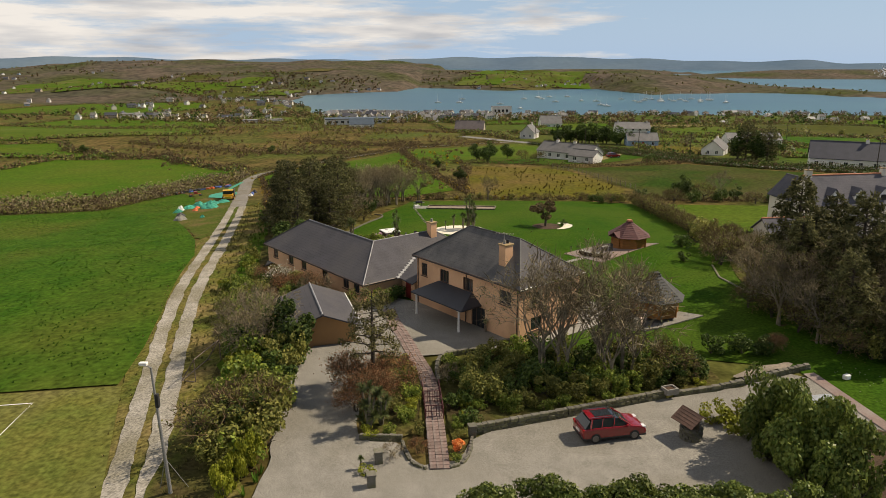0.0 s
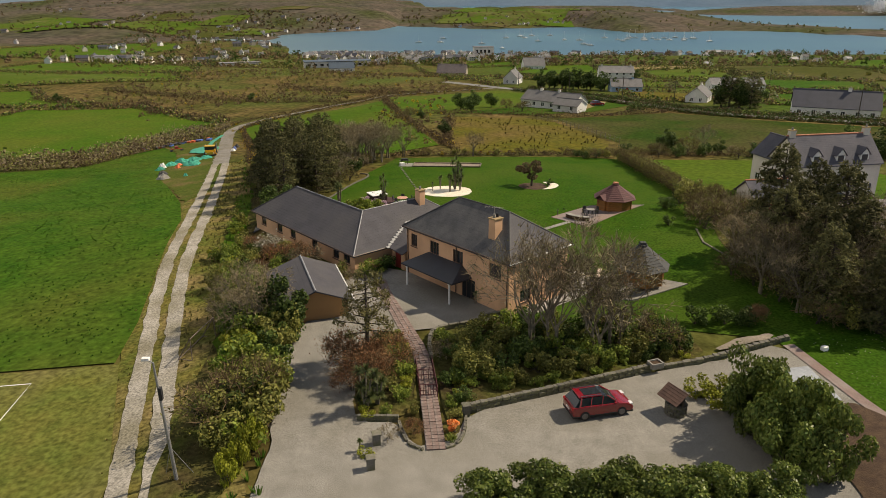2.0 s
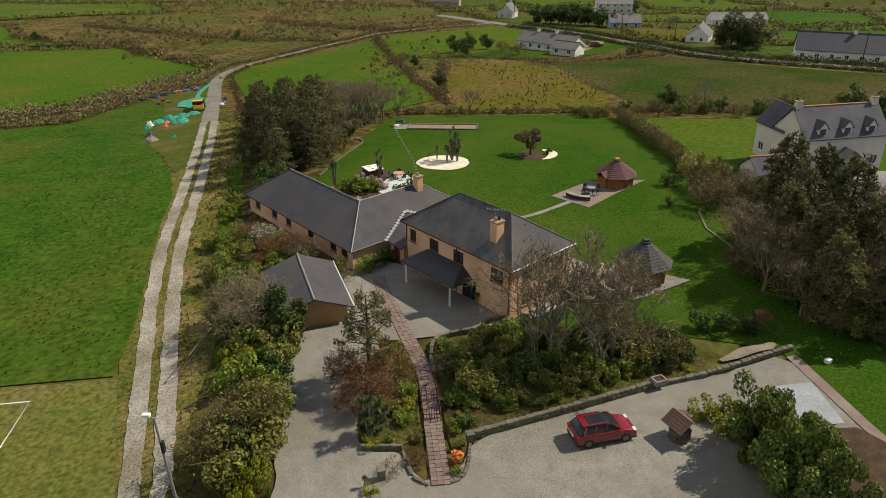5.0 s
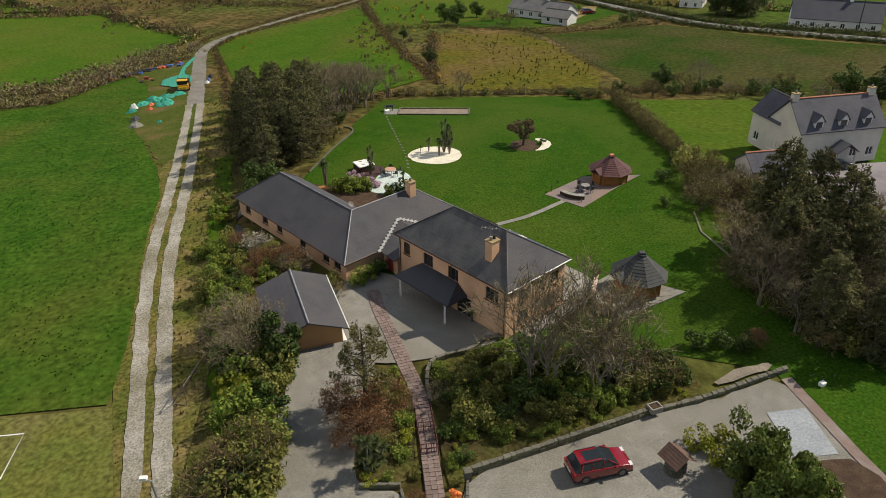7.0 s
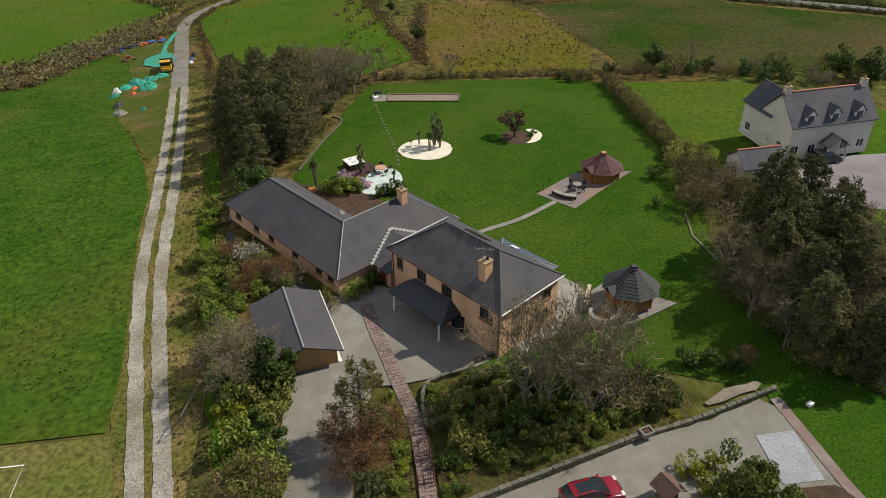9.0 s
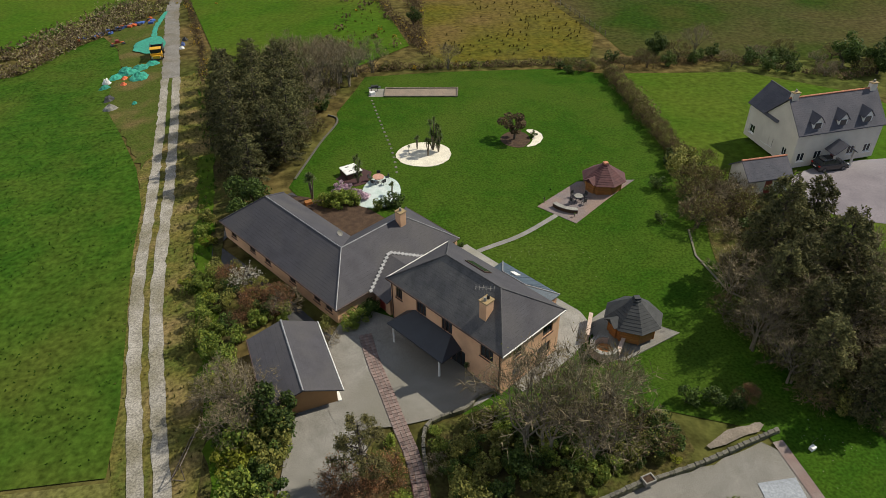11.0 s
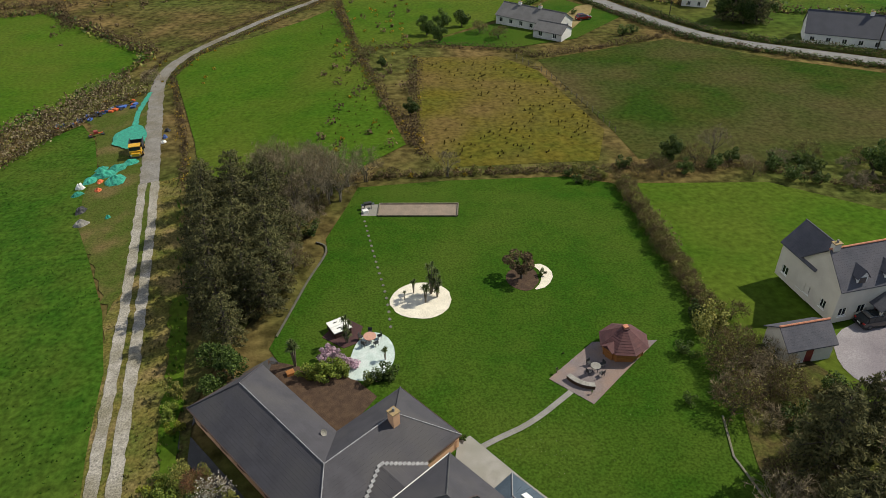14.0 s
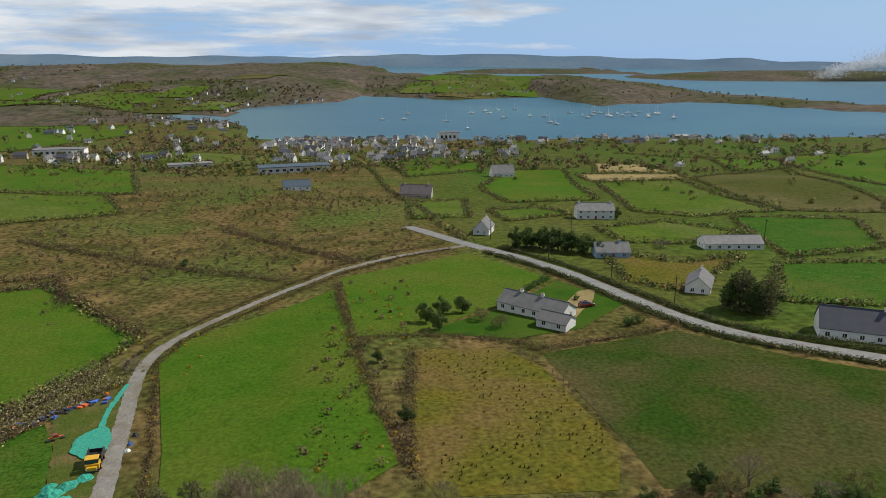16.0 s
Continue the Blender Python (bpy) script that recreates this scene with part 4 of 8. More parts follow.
def build_garage():
    g = thing("garage", pose(-11.7, 62.5, -1.25, 0, 0, 17.2), "ochre rendered garage with a slate gable roof", "garage")
    w, ln, ez, rz_ = 5.7, 8.6, 2.05, 3.25
    wall_part(g, pose(-w / 2, -ln / 2, 0), w, ez, [], M_TAN, rz_ - ez - 0.1)
    wall_part(g, pose(w / 2, ln / 2, 0, 0, 0, 180), w, ez, [], M_TAN, rz_ - ez - 0.1)
    wall_part(g, pose(w / 2, -ln / 2 + 0.31, 0, 0, 0, 90), ln - 0.62, ez, [(1, 2, 0.9, 1.8)], M_TAN)
    wall_part(g, pose(-w / 2, ln / 2 - 0.31, 0, 0, 0, -90), ln - 0.62, ez, [], M_TAN)
    ow, ol = 3.4, 4.7
    ed = ez - 0.13
    for sx in (1, -1):
        bm = bmesh.new()
        slab(bm, [(sx * ow, -ol, ed), (sx * ow, ol, ed), (0, ol, rz_), (0, -ol, rz_)], 0.12)
        bmesh.ops.recalc_face_normals(bm, faces=bm.faces)
        part("roof_slope", bm, M_SLATE, g)
    caps(g, [((0, -ol, rz_), (0, ol, rz_))], 0.09)
    gutter(g, [(ow, -ol, ed), (ow, ol, ed)], M_WHITE)
    gutter(g, [(-ow, -ol, ed), (-ow, ol, ed)], M_DKWOOD)
    bm = bmesh.new()
    box(bm, w / 2 + 0.01, w / 2 + 0.35, -ol + 0.3, ol - 0.2, 0, 0.5, bevel=0.03)
    part("plinth", bm, M_WHITE, g, "low white painted plinth")


build_garage()


def gable_house(name, x, y, rz, ln, dp, ez, rz_, wall, roof, label, wins=4, storeys=1, ends=1, chims=(1,), frame_mat=None, ridge=None, dormers=0, porch=False, group="", base=None, far=False):
    z = base if base is not None else ground_z(x, y) - 0.1
    h = thing(name, pose(x, y, z, 0, 0, rz), label, "house", group)
    holes = []
    for s in range(storeys):
        for i in range(wins):
            c = ln * (i + 0.5) / wins
            holes.append((c - 0.55, c + 0.55, 0.85 + 2.6 * s, 2.05 + 2.6 * s))
    doors = []
    if wins % 2 or porch:
        k = wins // 2
        c = ln * (k + 0.5) / wins
        holes.pop(k)
        doors = [(c - 0.5, c + 0.5, 0.02, 2.1)]
    fm = frame_mat or M_WHITE
    wall_part(h, pose(-ln / 2, -dp / 2, 0), ln, ez, holes, wall, frame_mat=fm, doors=doors)
    wall_part(h, pose(ln / 2, dp / 2, 0, 0, 0, 180), ln, ez, [] if far else holes[:2], wall, frame_mat=fm)
    eh = [(dp / 2 - 0.45 - 1.4, dp / 2 - 1.4 + 0.45, 0.9 + 2.6 * s, 2.1 + 2.6 * s) for s in range(storeys)] + [(dp / 2 + 0.95, dp / 2 + 1.85, 0.9 + 2.6 * s, 2.1 + 2.6 * s) for s in range(storeys)] if ends else []
    g = (rz_ - ez) * (1 - 0.3 / dp)
    wall_part(h, pose(ln / 2 - 0.001, -dp / 2 + 0.005, 0, 0, 0, 90), dp - 0.01, ez, eh, wall, g, frame_mat=fm)
    wall_part(h, pose(-ln / 2 + 0.001, dp / 2 - 0.005, 0, 0, 0, -90), dp - 0.01, ez, eh, wall, g, frame_mat=fm)
    o = 0.3
    drop = (rz_ - ez) / (dp / 2) * o
    for s in (1, -1):
        bm = bmesh.new()
        slab(bm, [(-ln / 2 - 0.25, s * (dp / 2 + o), ez - drop + 0.1), (ln / 2 + 0.25, s * (dp / 2 + o), ez - drop + 0.1), (ln / 2 + 0.25, 0, rz_ + 0.1), (-ln / 2 - 0.25, 0, rz_ + 0.1)], 0.14)
        bmesh.ops.recalc_face_normals(bm, faces=bm.faces)
        part("roof_slope", bm, roof, h)
    caps(h, [((-ln / 2 - 0.25, 0, rz_ + 0.1), (ln / 2 + 0.25, 0, rz_ + 0.1))], 0.12, ridge or roof)
    for q in chims:
        chimney(h, q * (ln / 2 - 0.5), 0, rz_ - 0.6, rz_ + 0.9, 0.9, 0.6, wall, 1)
    for i in range(dormers):
        cx = -ln / 2 + ln * (i + 0.7) / (dormers + 0.4)
        zb = ez + 0.1
        bm = bmesh.new()
        box(bm, cx - 0.65, cx + 0.65, -dp / 2 + 0.25, -dp / 2 + 2.2, zb - 0.3, zb + 1.1)
        poly(bm, [(cx - 0.65, -dp / 2 + 0.25, zb + 1.1), (cx + 0.65, -dp / 2 + 0.25, zb + 1.1), (cx, -dp / 2 + 0.25, zb + 1.85)])
        d = part("dormer", bm, M_WHITE, h)
        bm = bmesh.new()
        box(bm, cx - 0.45, cx + 0.45, -dp / 2 + 0.2, -dp / 2 + 0.24, zb + 0.05, zb + 0.95)
        part("pane", bm, M_GLASS, d)
        for s in (1, -1):
            bm = bmesh.new()
            slab(bm, [(cx + s * 0.85, -dp / 2 + 0.05, zb + 0.95), (cx + s * 0.85, -dp / 2 + 2.6, zb + 0.95), (cx, -dp / 2 + 3.0, zb + 1.95), (cx, -dp / 2 + 0.05, zb + 1.95)], 0.08)
            bmesh.ops.recalc_face_normals(bm, faces=bm.faces)
            part("dormer_roof", bm, roof, d)
    if porch:
        for s in (1, -1):
            bm = bmesh.new()
            slab(bm, [(s * 1.7, -dp / 2 - 2, 2.3), (s * 1.7, -dp / 2 - 0.02, 2.3), (0, -dp / 2 - 0.02, 3.5), (0, -dp / 2 - 2, 3.5)], 0.1)
            bmesh.ops.recalc_face_normals(bm, faces=bm.faces)
            part("porch_roof", bm, roof, h)
            bm = bmesh.new()
            box(bm, s * 1.4 - 0.12, s * 1.4 + 0.12, -dp / 2 - 1.85, -dp / 2 - 1.6, 0, 2.35, bevel=0.02)
            part("porch_post", bm, wall, h)
    return h


M_NROOF = mat("blue_grey_slate", (0.095, 0.095, 0.11), (0.075, 0.075, 0.09), 0.8, 10, 0.88, 0.25, 0.01, c=(0.11, 0.105, 0.12), cscale=0.3, spec=0.15)
with_courses(M_NROOF, 0.2)
gable_house("house", 55.05, 98.3, 10, 12.6, 6.6, 5.0, 8.3, M_CREAM, M_NROOF, "cream rendered two-storey house with dormers and porch", 5, 1, 1, (-1, 1), None, M_TERRA, 3, True, base=-0.6)
gable_house("house_wing", 50.65, 101.7, 100, 6.0, 5.0, 4.9, 7.4, M_CREAM, M_NROOF, "cream rear wing of the neighbouring house", 2, 2, 1, (), base=-0.7)
gable_house("shed", 43.2, 89.8, 8, 5.6, 4.0, 2.5, 4.0, M_CREAM, M_NROOF, "cream rendered shed with slate roof", 1, 1, 0, (), ridge=M_TERRA, base=-0.5)
gable_house("bungalow", 39.5, 227.5, -41, 19, 8.4, 2.6, 5.0, M_FARWHITE, M_GREYROOF, "white bungalow with a long grey tiled roof", 6, 1, 1, (-0.5, 0.2))
gable_house("garage", 42.3, 216.3, -38, 8, 6, 2.3, 3.8, M_FARWHITE, M_GREYROOF, "white garage beside the bungalow", 2, 1, 0, ())
gable_house("cottage", 39, 333, 70, 10, 6.5, 3.0, 6.2, M_FARWHITE, M_GREYROOF, "small white cottage by the road junction", 3, 1, 1, (0.9,))
gable_house("house", 95, 369, -4, 17, 8, 4.6, 7.4, M_FARWHITE, M_GREYROOF, "white two-storey farmhouse with grey roof", 5, 2, 1, (-0.9, 0.9))
gable_house("cottage", 79, 291, -3, 12, 8, 2.6, 5.2, mat("pale_blue_wall", (0.3, 0.42, 0.55), (0.26, 0.37, 0.5), 0.5, 6), M_GREYROOF, "pale blue cottage with grey roof", 3, 1, 1, (0.5,))
gable_house("bungalow", 128, 302, -2, 22, 8, 2.7, 5.0, M_FARWHITE, M_GREYROOF, "long white bungalow in a green field", 6, 1, 1, ())
gable_house("cottage", 92.5, 247, 62, 12, 7, 2.6, 5.4, M_FARWHITE, M_GREYROOF, "white cottage with steep grey roof", 3, 1, 1, (0.7,))
gable_house("house", 115, 203, -24, 22, 9, 3.0, 7.2, M_FARWHITE, mat("navy_roof", (0.05, 0.052, 0.07), (0.04, 0.042, 0.058), 0.6, 8, 0.6, 0.2, 0.01), "large white house with dark slate roof", 6, 1, 1, (0.3,))
gable_house("house", 80, 552, 8, 16, 9, 3.2, 8.6, M_FARWHITE, M_GREYROOF, "white gabled house above the green field", 4, 1, 1, (0.8,), far=True)
gable_house("house", 16, 456, -12, 18, 9, 3.0, 7.6, mat("stone_cream", (0.4, 0.35, 0.27), (0.34, 0.29, 0.23), 0.5, 6), mat("brown_grey_roof", (0.14, 0.115, 0.115), (0.11, 0.09, 0.09), 0.5, 6), "stone-coloured house with brown slate roof", 4, 1, 1, (-0.8, 0.8), far=True)
gable_house("house", -55, 480, 10, 16, 9, 2.8, 6, M_FARWHITE, M_ZINC, "pale house with blue-grey roof on the heath", 4, 1, 1, (), far=True)

# ---- garden huts ----


def build_hut(x, y, z, rz, roof_mat, label, height_, cowl):
    h = thing("garden_hut", pose(x, y, z, 0, 0, rz), label, "hut", "octagonal garden huts")
    n, rw, re, wh = 8, 2.3, 2.85, 1.75
    for i in range(n):
        a0, a1 = 2 * math.pi * i / n, 2 * math.pi * (i + 1) / n
        p, q = Vector((math.cos(a0) * rw, math.sin(a0) * rw, 0)), Vector((math.cos(a1) * rw, math.sin(a1) * rw, 0))
        ang = math.degrees(math.atan2(q.y - p.y, q.x - p.x))
        ln = (q - p).length
        for k in range(7):
            bm = bmesh.new()
            box(bm, 0.01, ln - 0.01, 0, 0.07, k * 0.25 + 0.008, k * 0.25 + 0.245, pose(p.x, p.y, 0, 0, 0, ang))
            part("board", bm, M_WOOD, h)
        bm = bmesh.new()
        tube(bm, p, p + Vector((0, 0, wh)), 0.07, 0.07, 6)
        part("corner_post", bm, M_WOOD, h)
        if i % 3 == 1:
            win = pose(p.x, p.y, 0, 0, 0, ang)
            bm = bmesh.new()
            box(bm, ln / 2 - 0.4, ln / 2 + 0.4, -0.03, 0.0, 0.8, 1.4, win)
            w = part("window", bm, M_DKWOOD, h)
            bm = bmesh.new()
            box(bm, ln / 2 - 0.33, ln / 2 + 0.33, -0.04, -0.031, 0.86, 1.34, win)
            part("pane", bm, M_GLASS, w)
        # shingled slope in overlapping courses
        courses = 9
        for k in range(courses):
            bm = bmesh.new()
            t0, t1 = k / courses, (k + 1.15) / courses
            rr = lambda t: re + (0.42 - re) * min(t, 1)
            zz = lambda t: wh - 0.12 + (height_ - 0.35 - wh + 0.12) * min(t, 1)
            lo, hi = 0.035, 0.0
            pts = [(math.cos(a0) * rr(t0), math.sin(a0) * rr(t0), zz(t0) + lo), (math.cos(a1) * rr(t0), math.sin(a1) * rr(t0), zz(t0) + lo), (math.cos(a1) * rr(t1), math.sin(a1) * rr(t1), zz(t1) + hi), (math.cos(a0) * rr(t1), math.sin(a0) * rr(t1), zz(t1) + hi)]
            slab(bm, pts, 0.04)
            part("shingle_course", bm, roof_mat, h)
    bm = bmesh.new()
    tube(bm, (0, 0, height_ - 0.5), (0, 0, height_ - 0.2), 0.5, 0.46, 8)
    part("smoke_hood", bm, roof_mat, h)
    bm = bmesh.new()
    box(bm, -0.28, 0.28, -0.28, 0.28, height_ - 0.2, height_, bevel=0.03)
    part("cowl", bm, cowl, h, "square chimney cowl")
    # porch hood over the door
    d = pose(0, 0, 0, 0, 0, 202)
    bm = bmesh.new()
    box(bm, 2.02, 2.3, -0.45, 0.45, 0.02, 1.7, d)
    part("door", bm, M_WOOD, h, "orange timber door")
    for s in (1, -1):
        bm = bmesh.new()
        pts = [(1.2, s * 0.8, 1.75), (2.9, s * 0.8, 1.75), (2.9, 0, 2.35), (0.9, 0, 2.35)]
        slab(bm, pts, 0.06)
        bmesh.ops.transform(bm, matrix=d, verts=bm.verts)
        bmesh.ops.recalc_face_normals(bm, faces=bm.faces)
        part("hood_slope", bm, roof_mat, h)


build_hut(24.2, 91.9, -0.86, 12, M_REDROOF, "timber garden hut with dark red shingle roof", 3.65, M_TERRA)
build_hut(20.15, 65.6, -0.35, 0, M_BLKROOF, "timber garden hut with charcoal shingle roof", 3.95, M_BLKROOF)

# ---- plants ----
rng = np.random.default_rng(7)


def quads_obj(name, verts, faces, material, parent=None):
    me = bpy.data.meshes.new(name)
    n, k = len(verts), len(faces)
    w = faces.shape[1]
    me.vertices.add(n)
    me.vertices.foreach_set("co", np.asarray(verts, np.float32).ravel())
    me.loops.add(k * w)
    me.loops.foreach_set("vertex_index", faces.astype(np.int32).ravel())
    me.polygons.add(k)
    me.polygons.foreach_set("loop_start", np.arange(0, k * w, w, dtype=np.int32))
    me.update(calc_edges=True)
    me.materials.append(material)
    ob = new(name, me)
    if parent:
        ob.parent = parent
    return ob


def leaves(centres, size, spread=0.6, up=0.3, aspect=0.55, out=None):
    """Small leaf quads at the given centres; out: the directions they rather face."""
    n = len(centres)
    nr = rng.normal(size=(n, 3))
    if out is not None:
        nr = nr * spread + out
    nr[:, 2] += up
    nr /= np.linalg.norm(nr, axis=1)[:, None] + 1e-9
    a = np.cross(nr, rng.normal(size=(n, 3)))
    a /= np.linalg.norm(a, axis=1)[:, None] + 1e-9
    b = np.cross(nr, a)
    s = size * rng.uniform(0.6, 1.4, n)[:, None]
    q = np.stack([centres - a * s, centres + b * s * aspect, centres + a * s, centres - b * s * aspect], 1)
    return q.reshape(-1, 3), np.arange(n * 4).reshape(n, 4)


def lobes(k, rx, ry, rz, zc, squash=0.55):
    """Centres and radii of the lumps that make up an uneven crown."""
    c = rng.normal(size=(k, 3))
    c /= np.linalg.norm(c, axis=1)[:, None]
    c *= rng.uniform(0.35, 0.95, (k, 1))
    r = rng.uniform(0.25, squash, k)
    return c * (rx, ry, rz) + (0, 0, zc), r[:, None] * np.array([(rx, ry, rz)]).clip(0.2)


def crown_points(n, k, rx, ry, rz, zc, floor=0.05, squash=0.55):
    c, r = lobes(k, rx, ry, rz, zc, squash)
    i = rng.integers(0, k, n)
    d = rng.normal(size=(n, 3))
    d /= np.linalg.norm(d, axis=1)[:, None]
    rad = rng.uniform(0.45, 1.05, (n, 1)) ** 0.5
    p = c[i] + d * r[i] * rad
    p[:, 2] = np.maximum(p[:, 2], floor + rng.uniform(0, 0.3, n))
    return p, d


def limbs(bm, p, d, length, r, depth, twigs, spread=0.6, droop=0.0, kids=3):
    """A limb that forks; the tips are kept in twigs."""
    d = d.normalized()
    mid = p + d * length * 0.5 + Vector(rng.normal(size=3)) * length * 0.06
    end = p + d * length + Vector((0, 0, -droop * length))
    if depth > 1:
        tube(bm, p, mid, r, r * 0.8, 5 if depth > 2 else 3, False)
        tube(bm, mid, end, r * 0.8, r * 0.55, 5 if depth > 2 else 3, False)
    else:
        tube(bm, p, end, r, r * 0.55, 3, False)
    if depth == 0:
        twigs.append((end, d))
        return
    for k in range(kids):
        base = end if k else mid.lerp(end, 0.5)
        nd = d + Vector(rng.normal(size=3)) * spread
        nd.z += 0.12
        limbs(bm, base, nd, length * rng.uniform(0.58, 0.8), r * 0.52, depth - 1, twigs, spread, droop, kids)


def new_plant(name, label, category, group):
    return thing(name, Matrix(), label, category, group)


def leafy_plant(name, label, category, group, h, w, leaf_mat, n, size, k=9, trunk=0.0, bark=None, squash=0.5):
    t = new_plant(name, label, category, group)
    bm = bmesh.new()
    tips = []
    base = h * trunk
    if trunk:
        tube(bm, (0, 0, -0.2), (0.05, 0, base), 0.045 * h, 0.03 * h, 8)
    for q in range(5 if trunk else 7):
        a = 2 * math.pi * q / 5 + rng.uniform(0, 1)
        limbs(bm, Vector((0, 0, base if trunk else -0.1)), Vector((math.cos(a) * 0.7, math.sin(a) * 0.7, 1)), h * 0.3, 0.018 * h + 0.01, 1, tips, 0.5)
    part("trunk", bm, bark or M_DBARK, t)
    p, d = crown_points(n, k, w / 2, w / 2, (h - base) / 2, base + (h - base) * 0.5, 0.05 if not trunk else base * 0.8, squash)
    v, f = leaves(p, size, 0.7, 0.35, 0.6, d)
    quads_obj("crown", v, f, leaf_mat, t)
    return t


def bare_plant(name, label, category, group, h, w, bark, twig_mat, n=9, stems=1, depth=3, twig=0.5, leafn=0, leaf_mat=None, rise=(0.5, 1.9), fork=0.5, sprays=7, leaf=0.1):
    t = new_plant(name, label, category, group)
    bm = bmesh.new()
    tips = []
    for s in range(stems):
        o = Vector((rng.normal() * 0.25, rng.normal() * 0.25, -0.2)) if stems > 1 else Vector((0, 0, -0.2))
        top = o + Vector((rng.normal() * 0.2, rng.normal() * 0.2, h * 0.3))
        tube(bm, o, top, 0.028 * h / stems ** 0.4, 0.02 * h / stems ** 0.4, 7, False)
        for q in range(n // stems + 1):
            a = 2 * math.pi * q / (n // stems + 1) + rng.uniform(0, 1)
            lift = rng.uniform(*rise)
            limbs(bm, o.lerp(top, rng.uniform(0.55, 1)), Vector((math.cos(a) * w / h, math.sin(a) * w / h, lift * 0.7)), h * 0.27, 0.011 * h / stems ** 0.3, depth, tips, fork)
    part("trunk", bm, bark, t)
    # fine twigs as thin slivers
    tip = np.array([p for p, _ in tips])
    dr = np.array([d for _, d in tips])
    m = sprays
    base = np.repeat(tip, m, 0)
    d = np.repeat(dr, m, 0) + rng.normal(size=(len(tip) * m, 3)) * 0.7
    d /= np.linalg.norm(d, axis=1)[:, None]
    ln = rng.uniform(0.4, 1.2, (len(base), 1)) * twig
    side = np.cross(d, rng.normal(size=d.shape))
    side /= np.linalg.norm(side, axis=1)[:, None]
    wd = 0.018 + 0.012 * rng.uniform(size=(len(base), 1))
    v = np.stack([base - side * wd, base + side * wd, base + d * ln + side * 0.004, base + d * ln - side * 0.004], 1).reshape(-1, 3)
    tagged(quads_obj("twig_spray", v, np.arange(len(v)).reshape(-1, 4), twig_mat, t), kind="stuff")
    if leafn:
        i = rng.integers(0, len(tip), leafn)
        v, f = leaves(tip[i] + rng.normal(size=(leafn, 3)) * 0.35, leaf)
        quads_obj("foliage", v, f, leaf_mat, t)
    return t


def conifer_plant(label, group, h, w, leaf_mat, n=46, sparse=0.0, lean=0.0, base=0.06, spray=0.26, round_=0.4, dense=30, tip=0.25):
    t = new_plant("conifer", label, "tree", group)
    bm = bmesh.new()
    tube(bm, (0, 0, -0.2), (lean * h * 0.5, 0, h * 0.55), 0.026 * h, 0.016 * h, 8, False)
    tube(bm, (lean * h * 0.5, 0, h * 0.55), (lean * h, 0, h * 0.97), 0.016 * h, 0.004 * h, 6, False)
    part("trunk", bm, M_DBARK, t)
    bm = bmesh.new()
    pts, dirs = [], []
    for i in range(n):
        f = base + (1 - base) * (i / n) ** 0.9
        z = f * h
        a = i * 2.4 + rng.uniform(-0.5, 0.5)
        ln = w / 2 * (1 - f) ** round_ * rng.uniform(0.6, 1.2) + 0.3
        o = Vector((lean * z, 0, z))
        d = Vector((math.cos(a), math.sin(a), rng.uniform(-0.12, 0.3)))
        e = o + d * ln
        tube(bm, o, e, 0.012 * h * (1 - f) + 0.015, 0.008, 3, False)
        m = max(6, int(dense * ln * (1 - sparse)))
        s = rng.uniform(tip, 1, m) ** 0.7
        side = Vector((-d.y, d.x, 0))
        for q in s:
            j = rng.normal()
            pts.append(o + d * ln * q + side * (j * 0.3 * ln * (1.1 - q) + rng.normal() * 0.1) + Vector((0, 0, rng.normal() * 0.16 - 0.18 * q * ln * 0.3)))
            dirs.append((d.x * 0.4, d.y * 0.4, 0.8))
    tagged(part("bough_spray", bm, M_DBARK, t), kind="stuff")
    v, f = leaves(np.array(pts), spray, 0.8, 0.2, 0.3, np.array(dirs))
    quads_obj("crown", v, f, leaf_mat, t)
    return t


def palm_plant(label, group, h, n=70, heads=1, column=False):
    t = new_plant("cordyline_palm", label, "palm", group)
    bm = bmesh.new()
    tops = []
    for k in range(heads):
        o = Vector((0.25 * math.cos(k * 2.2), 0.25 * math.sin(k * 2.2), h * (0.7 + 0.15 * k / heads))) if heads > 1 else Vector((0, 0, h * 0.75))
        if column:
            o = Vector((0.45 * math.cos(k * 2.4), 0.45 * math.sin(k * 2.4), h * (0.2 + 0.75 * k / heads)))
        tube(bm, (0, 0, -0.1), o, 0.1, 0.06, 7, False)
        tops.append(o)
    part("trunk", bm, M_BARK, t)
    v = []
    for o in tops:
        for i in range(n):
            a, e = rng.uniform(0, 2 * math.pi), rng.uniform(-0.5, 1.3)
            d = np.array((math.cos(a) * math.cos(e), math.sin(a) * math.cos(e), math.sin(e)))
            s = np.array((-math.sin(a), math.cos(a), 0)) * 0.035
            ln = rng.uniform(0.6, 1.0) * 0.28 * h ** 0.7
            mid = np.array(o) + d * ln * 0.6
            end = np.array(o) + d * ln + np.array((0, 0, -0.12 * ln))
            v += [np.array(o) - s * 0.6, np.array(o) + s * 0.6, mid + s, mid - s, mid - s, mid + s, end + s * 0.1, end - s * 0.1]
    v = np.array(v)
    quads_obj("fronds", v, np.arange(len(v)).reshape(-1, 4), leafy("palm_frond", (0.05, 0.075, 0.025), (0.12, 0.14, 0.05)), t)
    return t


PROTO = {}


